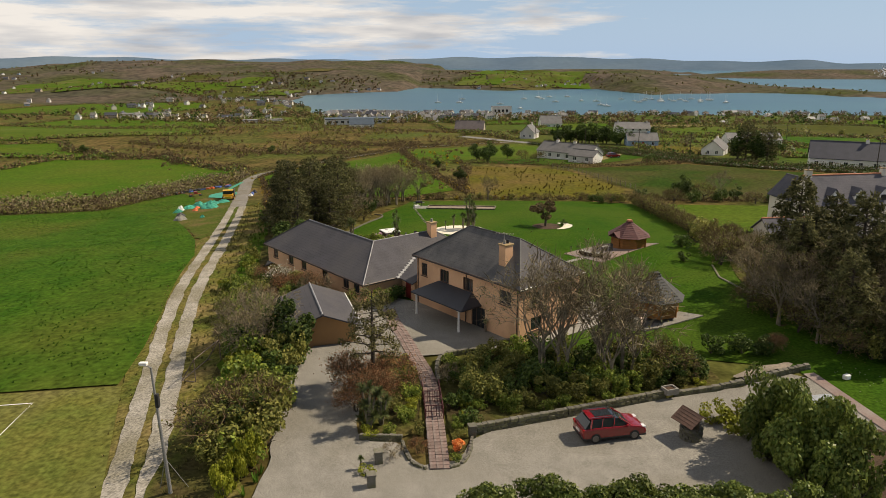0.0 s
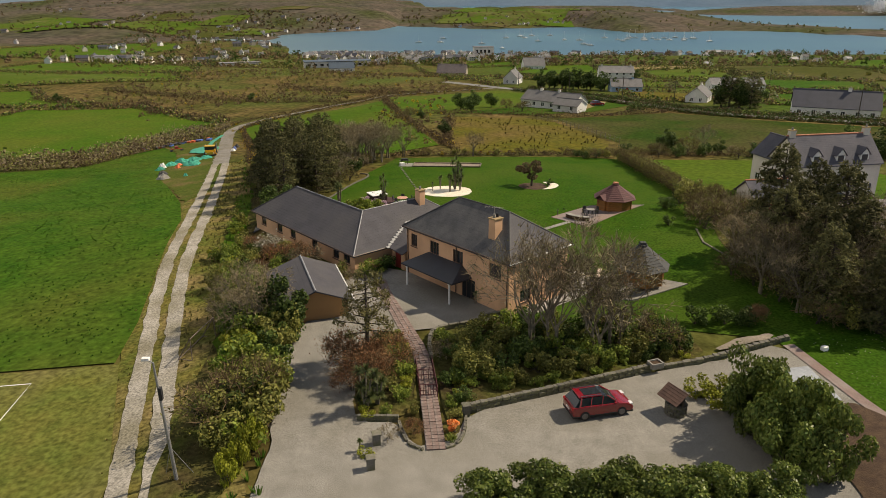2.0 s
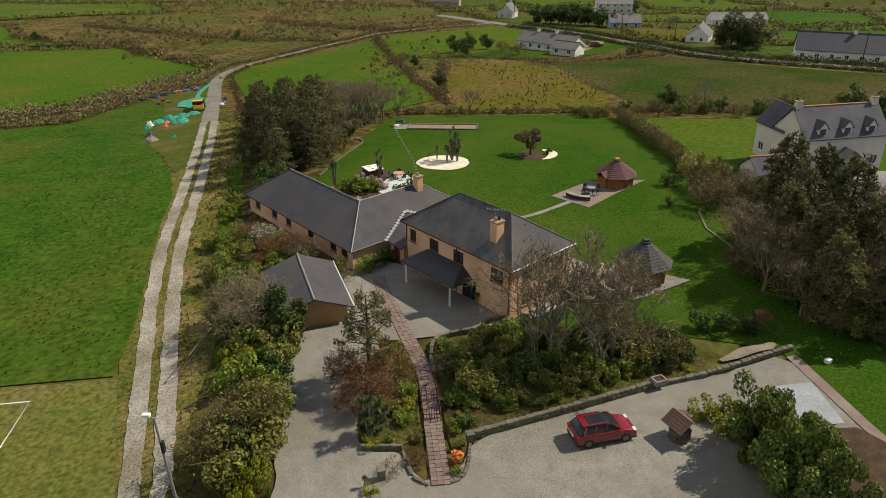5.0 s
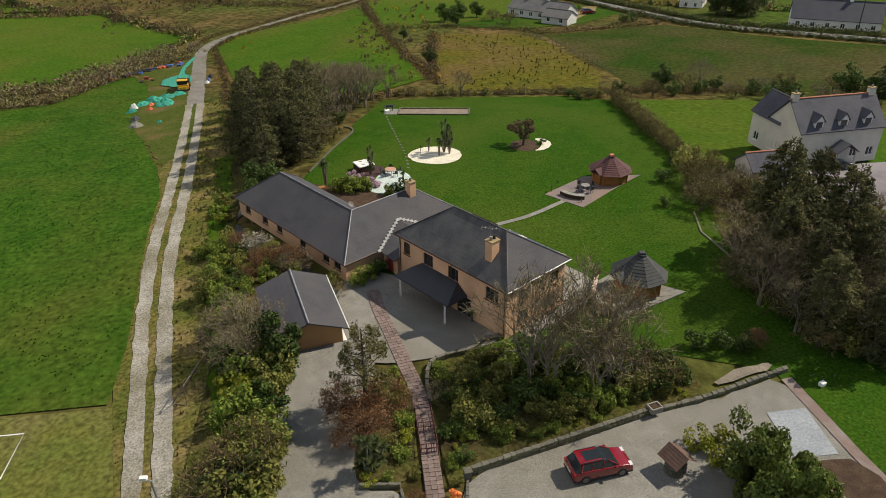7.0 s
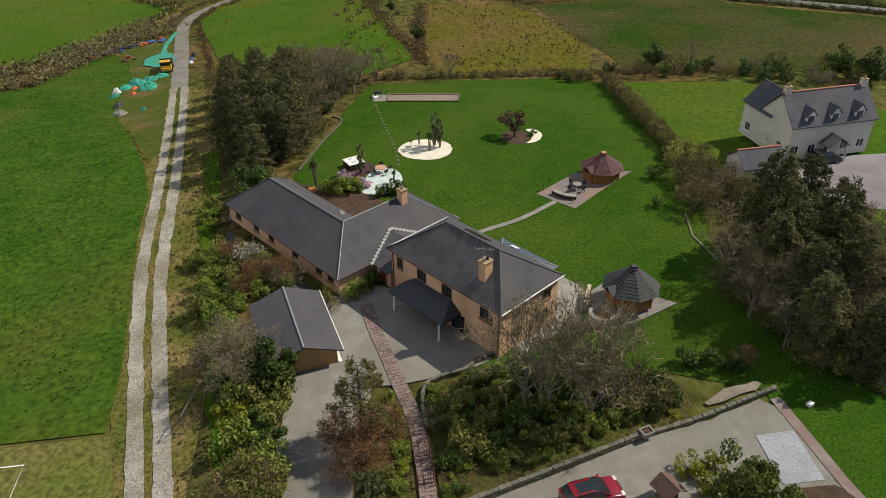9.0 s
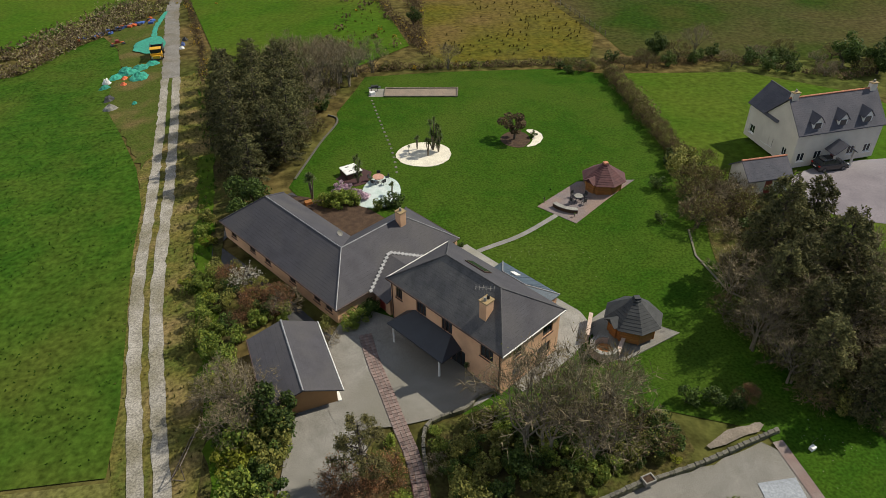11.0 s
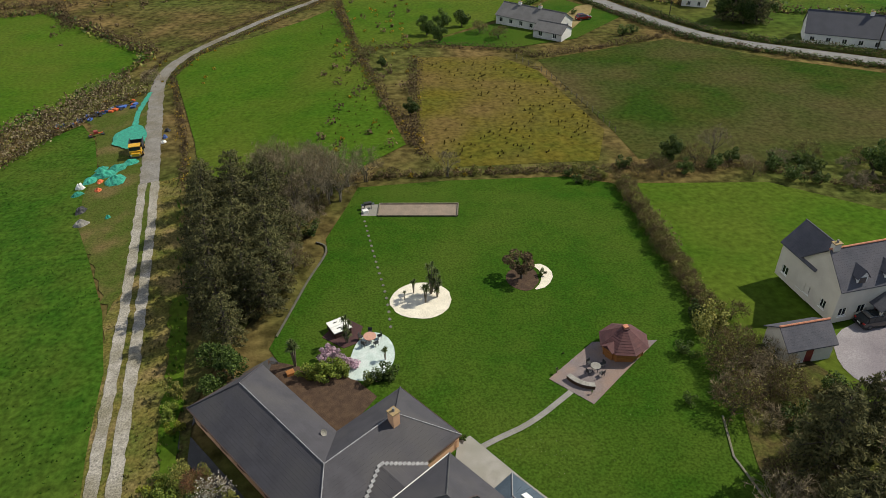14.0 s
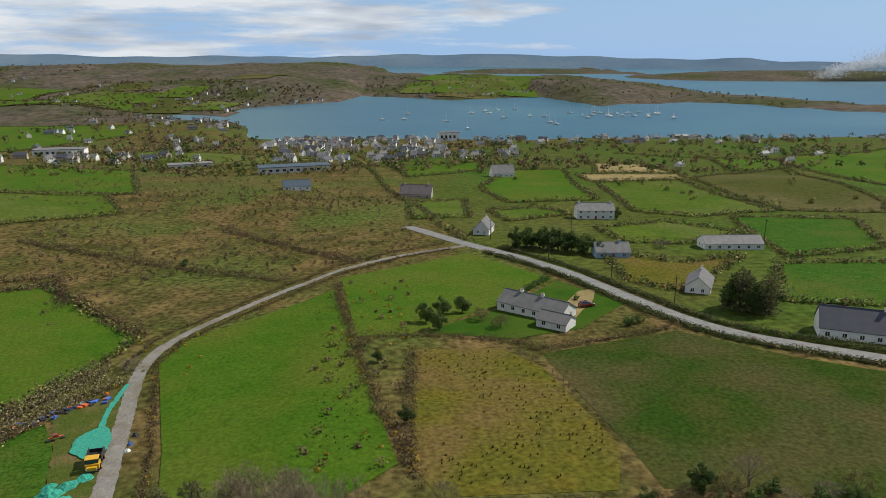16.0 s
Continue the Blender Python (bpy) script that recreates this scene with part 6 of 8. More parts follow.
far_field([(-249, 778), (-65, 699), (-71, 661), (-197, 622)], M_F2, "strip of pasture before the village")
far_field([(56, 485), (88, 582), (129, 574), (112, 424), (64, 426)], M_BRIGHT, "square bright green field")
far_field([(137, 511), (189, 504), (188, 380), (142, 367), (119, 385)], M_F2, "yellow-green sloping field")
far_field([(200, 508), (298, 576), (264, 410), (247, 382), (193, 383)], M_F3, "olive rough pasture")
far_field([(158, 365), (213, 358), (187, 298), (141, 284)], M_FIELD, "dark green field")
far_field([(88, 341), (124, 356), (147, 328), (114, 308), (91, 312)], M_F2, "small field behind the cottage")
far_field([(258, 570), (290, 689), (350, 652), (306, 577)], M_BRIGHT, "bright green upper field")
far_field([(340, 660), (505, 748), (420, 520), (303, 463), (312, 570)], M_BRIGHT, "large bright green field")
far_field([(134, 552), (201, 534), (196, 508), (134, 520)], M_STRAW, "pale straw-coloured field")
far_field([(170, 640), (212, 634), (205, 545), (150, 560)], M_STRAW, "pale stubble strip")
far_field([(5, 621), (74, 627), (72, 590), (12, 538)], M_BRIGHT, "green field below the town")
far_field([(10, 430), (42, 442), (37, 371), (11, 367)], M_F2, "small paddock by the road")
far_field([(78, 298), (98, 278), (125, 287), (88, 243), (74, 257)], M_RUSH, "rough yellow paddock")
far_field([(132, 276), (180, 274), (150, 222), (110, 232)], M_FIELD, "dark green field by the big house")
far_field([(48, 395), (75, 404), (87, 381), (53, 357)], M_F2, "paddock before the farmhouse")
far_field([(36, 236), (52, 260), (66, 234), (48, 214), (30, 208), (8, 214)], M_LAWN, "lawn round the white bungalow", 0.1, False)
draped("bungalow_drive", [(47, 219), (44, 226), (56, 247), (62, 250), (58, 238)], M_STRAW, "pale gravel drive of the bungalow", "gravel", 0.16, 4)
draped("far_pasture", [(34, 318), (58, 276), (72, 246), (80, 222), (92, 206), (122, 186), (190, 170), (420, 260), (640, 480), (760, 800), (700, 900), (380, 920), (240, 900), (150, 860), (40, 760), (-10, 640), (10, 560), (8, 470), (22, 380)], mat("mixed_pasture", (0.06, 0.075, 0.014), (0.078, 0.082, 0.02), 0.03, 0.4, 0.9, 0.5, 0.2, c=(0.05, 0.09, 0.012), cscale=0.01, fineamt=0.7, spec=0.02), "olive pasture land sloping down to the town", "field", 0.15, 16, 12)
for i in range(26):
    x, y = ((60 + 300 * rng.uniform(), 1760 + 500 * rng.uniform()) if i < 12 else (-850 + 650 * rng.uniform(), 1250 + 700 * rng.uniform()))
    w, d, a = rng.uniform(35, 75), rng.uniform(50, 130), rng.uniform(-0.4, 0.4)
    if ground_z(x, y) > SEA + 4:
        far_field([(x + px * math.cos(a) - py * math.sin(a), y + px * math.sin(a) + py * math.cos(a)) for px, py in ((-w, -d), (w, -d), (w * 0.9, d), (-w * 0.8, d))], (M_BRIGHT, M_F2, M_F3)[i % 3], "green pasture on the far shore", 1.5, False)
BORDERS += [[(-23, 654), (-10, 560), (0, 480), (14, 420), (22, 350), (31, 318)], [(212, 720), (260, 690), (350, 660)]]
hedge_stuff("hedgerow", BORDERS, 2.2, 4.0, L_BROWN, "brown hedges between the far fields", 2.4, 16, 0.42)
hedge_stuff("hedgerow", BORDERS, 2.0, 4.5, L_OLIVE, "olive scrub in the far hedges", 3.6, 16, 0.42)
hedge_stuff("hedgerow", BORDERS, 2.4, 4.0, L_DARK, "dark green bushes in the far hedges", 6.0, 18, 0.5)


def woods(name, areas, material, label, h, size, per=26):
    """Clumps of distant trees strewn over areas (x0, x1, y0, y1, count)."""
    pts, dirs = [], []
    for x0, x1, y0, y1, n in areas:
        for _ in range(n):
            x, y = rng.uniform(x0, x1), rng.uniform(y0, y1)
            g = ground_z(x, y)
            if g < SEA + 1 or noise.noise((x * 0.012, y * 0.012, 5)) < rng.uniform(-0.5, 0.25):
                continue
            hh = h * rng.uniform(0.5, 1.35)
            d = rng.normal(size=(per, 3))
            d /= np.linalg.norm(d, axis=1)[:, None]
            p = d * (hh * 0.5, hh * 0.5, hh * 0.42) * rng.uniform(0.6, 1.05, (per, 1)) + (x, y, g + hh * 0.42)
            p[:, 2] = np.maximum(p[:, 2], g + 0.05)
            pts.append(p)
            dirs.append(d)
    v, f = leaves(np.concatenate(pts), size, 0.6, 0.35, 0.7, np.concatenate(dirs))
    return tagged(quads_obj(name, v, f, material), label, "woodland", kind="stuff")


woods("scrub", [(-150, 10, 285, 470, 700), (-160, -70, 205, 300, 40), (-250, -20, 430, 640, 350), (-16, 6, 150, 262, 60)], L_BROWN, "brown scrub bushes strewn over the heath", 2.0, 0.3, 22)
woods("scrub", [(-150, 10, 285, 470, 520), (-250, -20, 430, 640, 420)], L_OLIVE, "olive bushes strewn over the heath", 1.7, 0.26, 24)
woods("scrub", [(-150, 10, 285, 470, 120), (-14, 6, 150, 262, 60), (-80, -40, 190, 230, 30)], L_GORSE, "flowering gorse strewn over the heath", 1.1, 0.2, 20)
woods("far_trees", [(-150, 90, 560, 760, 260), (-300, -100, 560, 700, 160), (60, 420, 380, 800, 150)], L_OLIVE, "olive trees and gardens before the town", 5, 0.8, 22)
woods("far_trees", [(-300, 120, 560, 900, 420), (100, 480, 560, 960, 420), (-460, -150, 700, 1250, 420), (480, 1200, 500, 960, 400), (-60, 130, 640, 960, 120)], L_BROWN, "bare woods and gardens round the town", 6, 1.0, 22)
woods("far_trees", [(-300, 120, 560, 900, 190), (100, 480, 560, 960, 220), (-460, -150, 700, 1250, 220), (480, 1200, 500, 960, 240)], L_DARK, "dark evergreens among the far houses", 7, 1.0, 24)
woods("far_trees", [(-700, -150, 1250, 1800, 600), (-60, 420, 1640, 2100, 260), (400, 950, 1450, 1900, 160), (-1800, -800, 900, 2300, 400)], L_OLIVE, "olive woods on the far shore", 6, 1.4, 16)
woods("far_trees", [(-700, -150, 1250, 1800, 700), (-60, 420, 1640, 2100, 220), (-1800, -800, 900, 2300, 500)], L_BROWN, "brown woods on the far shore", 6, 1.4, 16)
for x, y, s in ((48, 308, 1.2), (51, 305, 1.3), (53.5, 307, 1.3), (56, 303, 1.4), (58, 305, 1.3), (60, 300, 1.4), (62.5, 301, 1.3), (65, 297, 1.3), (67, 299, 1.2), (70, 294, 1.2), (72, 296, 1.1), (75, 292, 1.0), (47, 302, 0.8), (98, 229, 1.6), (92, 226, 1.5), (96, 222, 1.3), (102, 224, 1.3), (10, 222, 0.9), (14, 226, 0.9), (20, 229, 0.8), (13, 216, 0.8), (98, 372, 1.0), (105, 366, 0.9), (-72, 300, 0.6), (-150, 300, 0.7)):
    plant("evertree", x, y, s)
for x, y, s in ((94, 225, 1.1), (99, 221, 1.0)):
    plant("conifer", x, y, s * 1.1)
for k, x, y, s in (("brownbush", 24, 222, 1.2), ("brownbush", 28, 216, 1.2), ("barebush", 102, 302, 1.5), ("dark", 61, 216, 1.2), ("dark", 64, 217, 1.0), ("dark", 53, 238, 0.7), ("barebush", -58, 205, 1.2), ("evertree", 3.4, 166, 0.6), ("evertree", -2, 196, 0.5), ("brownbush", -5, 205, 1.0)):
    plant(k, x, y, s)

# rush tufts in the field, tufts on the verge, daisies on the lawn


def tufts(name, area, n, h, material, label, blades=9, w=0.05, clump=None):
    xs, ys = [p[0] for p in area], [p[1] for p in area]
    v = []
    for _ in range(n):
        x, y = rng.uniform(min(xs), max(xs)), rng.uniform(min(ys), max(ys))
        if not inside(x, y, area) or (clump and noise.noise((x * clump, y * clump, 2)) < rng.uniform(-0.35, 0.4)):
            continue
        g = ground_z(x, y) + 0.05
        a = rng.uniform(0, 2 * math.pi, blades)
        r = rng.uniform(0.1, 0.6, blades) * h
        hh = rng.uniform(0.5, 1.1, blades) * h
        base = np.stack([x + np.cos(a) * r * 0.3, y + np.sin(a) * r * 0.3, np.full(blades, g)], 1)
        top = np.stack([x + np.cos(a) * r, y + np.sin(a) * r, g + hh], 1)
        s = np.stack([-np.sin(a), np.cos(a), 0 * a], 1) * w
        v.append(np.stack([base - s, base + s, top + s * 0.3, top - s * 0.3], 1).reshape(-1, 3))
    v = np.concatenate(v)
    tagged(quads_obj(name, v, np.arange(len(v)).reshape(-1, 4), material), label, "grass", kind="stuff")


L_RUSH = leafy("rush_blade", (0.08, 0.08, 0.015), (0.15, 0.11, 0.03))
L_DRY = leafy("dry_grass_blade", (0.2, 0.16, 0.06), (0.1, 0.11, 0.03))
L_BLADE = leafy("green_grass_blade", (0.034, 0.085, 0.009), (0.055, 0.115, 0.014))
tufts("rushes", [(7, 202), (26, 201), (33.5, 190.5), (39, 155), (35, 144), (9, 144)], 420, 0.4, L_RUSH, "rush tufts standing in the yellow field", 12, 0.09, 0.05)
tufts("rushes", [(-12, 150), (-2, 158), (-10, 205), (-14, 240), (-20, 240), (-14, 190)], 260, 0.4, L_RUSH, "rush tufts along the pasture edge", 10, 0.08)
tufts("rough_grass", ribbon(TNEAR, -1.9, -6.3), 5200, 0.32, L_DRY, "dry grass tufts on the track verge", 7, 0.05)
tufts("rough_grass", ribbon(TNEAR, -5.0, -7.5), 1800, 0.6, leafy("lush_grass_blade", (0.06, 0.14, 0.015), (0.09, 0.17, 0.02)), "lush grass strip at the hedge foot", 8, 0.07)
tufts("rough_grass", ribbon(TNEAR, 0.3, -0.3), 1500, 0.14, L_DRY, "grass strip between the wheel tracks", 6, 0.05)
tufts("rough_grass", ribbon(TNEAR, 2.8, 1.8), 1800, 0.22, L_DRY, "grass edge of the track", 6, 0.05)
tufts("pasture_tufts", [(-110, 55), (-27, 55), (-31, 74), (-35, 96), (-39, 112), (-50, 130), (-53, 146), (-60, 166), (-74, 162), (-110, 148)], 9000, 0.2, L_BLADE, "darker grass tufts in the pasture", 6, 0.09, 0.12)
tufts("daisies", [(8, 62), (20, 72), (26, 84), (14, 84), (7, 77)], 500, 0.06, L_BLOSSOM, "daisies dotted over the lawn", 3, 0.05, 0.2)
tufts("daisies", [(30, 40), (40, 46), (36, 56), (30, 53)], 300, 0.06, L_BLOSSOM, "daisies dotted over the lawn", 3, 0.05, 0.2)

# ---- vehicles ----
M_CARRED = mat("red_car_paint", (0.21, 0.004, 0.01), (0.19, 0.004, 0.009), 1, 20, 0.25, 0.0, coat=0.8, fineamt=0.03)
M_CARBLK = mat("black_car_paint", (0.012, 0.012, 0.014), (0.01, 0.01, 0.012), 1, 20, 0.25, 0.0, coat=0.8, fineamt=0.03)
M_RIM = mat("alloy_rim", (0.2, 0.2, 0.21), (0.15, 0.15, 0.16), 4, 20, 0.4, 0.0, metal=0.9)
M_LAMPW = mat("clear_lamp_glass", (0.7, 0.7, 0.72), (0.6, 0.6, 0.62), 4, 20, 0.15, 0.0)
M_LAMPR = mat("red_lamp_glass", (0.4, 0.01, 0.01), (0.3, 0.01, 0.01), 4, 20, 0.15, 0.0)


def build_car(x, y, rz, paint, label, z=None):
    """A family SUV 4.45 m long, its nose towards +x."""
    c = thing("car", pose(x, y, (ground_z(x, y) + 0.13) if z is None else z, 0, 0, rz), label, "car")
    low = [(-2.2, 0.42), (-2.22, 0.75), (-2.15, 1.02), (-1.2, 1.06), (0.75, 1.03), (1.2, 1.0), (1.85, 0.9), (2.15, 0.76), (2.22, 0.5), (2.15, 0.32), (-2.1, 0.3)]
    bm = bmesh.new()
    rows = []
    for yy, k in ((-0.92, 0.955), (-0.86, 1.0), (0.86, 1.0), (0.92, 0.955)):
        rows.append([bm.verts.new((px * k, yy, 0.3 + (pz - 0.3) * k)) for px, pz in low])
    for a, b in zip(rows, rows[1:]):
        for i in range(len(low)):
            bm.faces.new((a[i], a[(i + 1) % len(low)], b[(i + 1) % len(low)], b[i]))
    bm.faces.new(rows[0])
    bm.faces.new(rows[-1][::-1])
    bmesh.ops.recalc_face_normals(bm, faces=bm.faces)
    bmesh.ops.bevel(bm, geom=[e for e in bm.edges if e.calc_face_angle(0) > 0.35], offset=0.05, segments=2, affect="EDGES", profile=0.6)
    body = part("body", bm, paint, c, smooth=True)
    cab = [(-2.08, 1.04), (-1.72, 1.48), (-1.5, 1.55), (0.0, 1.57), (0.3, 1.51), (1.12, 1.02)]
    bm = bmesh.new()
    rows = []
    for yy, top in ((-0.84, -0.66), (0.84, 0.66)):
        rows.append([bm.verts.new((px, yy + (top - yy) * (pz - 1.02) / 0.62, pz)) for px, pz in cab])
    for i in range(len(cab) - 1):
        bm.faces.new((rows[0][i], rows[0][i + 1], rows[1][i + 1], rows[1][i]))
    bm.faces.new(rows[0])
    bm.faces.new(rows[1][::-1])
    bmesh.ops.recalc_face_normals(bm, faces=bm.faces)
    part("glasshouse", bm, M_GLASS, c)
    bm = bmesh.new()
    box(bm, -1.74, -0.1, -0.66, 0.66, 1.6, 1.665, bevel=0.03)
    roof = part("roof", bm, paint, c, smooth=True)
    bm = bmesh.new()
    box(bm, -1.3, -0.1, -0.45, 0.45, 1.66, 1.68, bevel=0.008)
    part("sunroof", bm, M_GLASS, roof)
    for s in (1, -1):
        for px, w in ((-1.72, 0.12), (-0.95, 0.06), (-0.12, 0.06)):
            bm = bmesh.new()
            a = Vector((px, s * 0.85, 1.03))
            tube(bm, a, (px * 0.97 + (0.12 if px > -1 else 0.1), s * 0.67, 1.6), w / 2, w / 2, 5)
            part("pillar", bm, paint, c)
        bm = bmesh.new()
        tube(bm, (1.1, s * 0.82, 1.02), (0.28, s * 0.66, 1.6), 0.04, 0.04, 5)
        part("pillar", bm, paint, c)
        bm = bmesh.new()
        tube(bm, (-1.6, s * 0.62, 1.7), (0.1, s * 0.62, 1.7), 0.025, 0.025, 5)
        part("roof_rail", bm, M_RIM, c)
        bm = bmesh.new()
        box(bm, 0.72, 0.9, s * 0.99 - 0.11, s * 0.99 + 0.11, 1.02, 1.17, bevel=0.03)
        part("mirror", bm, paint, c)
        bm = bmesh.new()
        box(bm, 1.85, 2.16, s * 0.68 - 0.2, s * 0.68 + 0.2, 0.72, 0.86, bevel=0.03)
        part("headlight", bm, M_LAMPW, c)
        bm = bmesh.new()
        box(bm, -2.24, -2.05, s * 0.72 - 0.16, s * 0.72 + 0.16, 0.82, 1.0, bevel=0.02)
        part("tail_light", bm, M_LAMPR, c)
        for px in (-1.35, 1.35):
            bm = bmesh.new()
            tube(bm, (px, s * 0.72, 0.34), (px, s * 0.94, 0.34), 0.34, 0.34, 20)
            bmesh.ops.bevel(bm, geom=[e for e in bm.edges if e.calc_face_angle(0) > 1], offset=0.04, segments=2, affect="EDGES")
            wh = part("wheel", bm, M_BLACK, c)
            bm = bmesh.new()
            tube(bm, (px, s * 0.93, 0.34), (px, s * 0.955, 0.34), 0.23, 0.21, 16)
            part("rim", bm, M_RIM, wh)
    bm = bmesh.new()
    box(bm, 2.1, 2.24, -0.55, 0.55, 0.42, 0.68, bevel=0.03)
    part("grille", bm, M_BLACK, c)
    bm = bmesh.new()
    box(bm, -2.2, 2.2, -0.925, 0.925, 0.24, 0.4, bevel=0.04)
    part("sill_trim", bm, M_BLACK, c)
    bm = bmesh.new()
    box(bm, -2.26, -2.2, -0.26, 0.26, 0.6, 0.72)
    part("number_plate", bm, M_WHITE, c)
    return c


build_car(11.0, 43.35, 12, M_CARRED, "glossy red family car parked on the gravel")
build_car(54.6, 93.6, 8, M_CARBLK, "black estate car on the mauve forecourt")
build_car(54.2, 231.5, 20, M_CARRED, "small red car beside the white bungalow")

# ---- walls, paths and garden things ----
STONES = []
for k in range(4):
    bm = bmesh.new()
    bmesh.ops.create_cube(bm, size=1)
    bmesh.ops.bevel(bm, geom=list(bm.edges), offset=0.12, segments=1, affect="EDGES")
    for v in bm.verts:
        v.co += Vector(rng.normal(size=3)) * 0.05
    me = bpy.data.meshes.new("stone")
    bm.to_mesh(me)
    bm.free()
    me.materials.append(M_STONE)
    STONES.append(me)


def stone_wall(name, line, h, label, ln=0.55, rh=0.25, thick=0.35, capped=True, sink=0.0, kind="structure"):
    w = thing(name, Matrix(), label, "wall", kind=kind)
    for (x0, y0), (x1, y1) in zip(line, line[1:]):
        d = math.hypot(x1 - x0, y1 - y0)
        ang = math.atan2(y1 - y0, x1 - x0)
        for r in range(int(h / rh)):
            s = rng.uniform(0, 0.2)
            while s < d:
                q = min(ln * rng.uniform(0.6, 1.3), d - s + 0.1)
                t = (s + q / 2) / d
                x, y = x0 + (x1 - x0) * t, y0 + (y1 - y0) * t
                ob = new("stone", STONES[int(rng.integers(0, 4))])
                ob.parent = w
                ob.matrix_basis = Matrix.LocRotScale((x, y, ground_z(x, y) + (r + 0.5) * rh - sink), Euler((0, 0, ang + rng.normal() * 0.03)), (q * 1.02, thick * rng.uniform(0.9, 1.1), rh * 1.02))
                s += q
    return w


stone_wall("retaining_wall", [(2.1, 43.5), (8.5, 45.8), (16.2, 48.7)], 0.8, "low grey stone wall along the parking space")
stone_wall("retaining_wall", [(17, 48.95), (21.5, 50.1), (28.5, 52.3)], 0.5, "low grey stone wall along the drive")
stone_wall("bed_edging", curve([(-2.7, 42.5), (-2.4, 41), (-2.0, 39.8), (-1.1, 39.2)], 1), 0.3, "stone edging of the path bed", 0.4, 0.28, 0.22)
stone_wall("bed_edging", curve([(0.4, 39.3), (1.2, 39.7), (1.7, 41), (1.9, 43)], 1), 0.3, "stone edging of the azalea bed", 0.4, 0.28, 0.22)
stone_wall("bed_edging", [(-5.6, 42.7), (-2.8, 42.6)], 0.5, "stone edging of the palm bed", 0.5, 0.25, 0.25)
stone_wall("yard_wall", curve([(-0.4, 51), (-0.6, 54), (-0.2, 55.9), (1.4, 56.7), (3.6, 57.3), (4.4, 58.6), (6, 59.1)], 1), 0.5, "curved stone wall round the planted bed", 0.45, 0.25, 0.3)
for x, y in ((-4.2, 37.4), (1.9, 43.1), (-4.0, 39.9)):
    bm = bmesh.new()
    box(bm, -0.24, 0.24, -0.24, 0.24, -0.1, 0.75, bevel=0.03)
    box(bm, -0.29, 0.29, -0.29, 0.29, 0.76, 0.86, bevel=0.02)
    ob = tagged(bm_obj("stone_pillar", bm, M_STONE), "short square stone pillar beside the gravel", "pillar")
    ob.matrix_world = at_ground(x, y, 12, 0.1)


def on_line(line, step):
    """Points and headings at even steps along a line."""
    out, left = [], 0.0
    for (x0, y0), (x1, y1) in zip(line, line[1:]):
        d = math.hypot(x1 - x0, y1 - y0)
        while left < d:
            t = left / d
            out.append((x0 + (x1 - x0) * t, y0 + (y1 - y0) * t, math.atan2(y1 - y0, x1 - x0)))
            left += step
        left -= d
    return out


def build_railings():
    for side in (-0.62, 0.62):
        r = thing("railing", Matrix(), "dark red metal handrail beside the garden steps", "railing", "step railings")
        pts = [(x - math.sin(a) * side, y + math.cos(a) * side) for x, y, a in on_line(PATHL, 0.75) if 44.8 < y < 50.4]
        M_RAIL = mat("maroon_iron", (0.09, 0.022, 0.025), (0.07, 0.018, 0.02), 3, 18, 0.5)
        for x, y in pts:
            bm = bmesh.new()
            g = ground_z(x, y)
            tube(bm, (x, y, g), (x, y, g + 1.0), 0.035, 0.035, 6)
            part("post", bm, M_RAIL, r)
        for a, b in zip(pts, pts[1:]):
            for hh in (0.45, 0.98):
                bm = bmesh.new()
                tube(bm, (*a, ground_z(*a) + hh), (*b, ground_z(*b) + hh), 0.03, 0.03, 6)
                part("rail", bm, M_RAIL, r)
        tagged(r, "dark red metal handrail beside the garden steps")
    for y in (45.6, 47.8):
        gt = thing("garden_gate", at_ground(-0.62 - (y - 45) * 0.07, y, 4, 0.1), "dark red iron gate across the brick path", "gate", "path gates")
        for zz in (0.1, 0.5, 0.95):
            bm = bmesh.new()
            tube(bm, (-0.58, 0, zz), (0.58, 0, zz), 0.03, 0.03, 6)
            part("rail", bm, MATS["maroon_iron"], gt)
        for i in range(7):
            bm = bmesh.new()
            tube(bm, (-0.54 + i * 0.18, 0, 0.02), (-0.54 + i * 0.18, 0, 1.0), 0.018, 0.018, 5)
            part("bar", bm, MATS["maroon_iron"], gt)


build_railings()


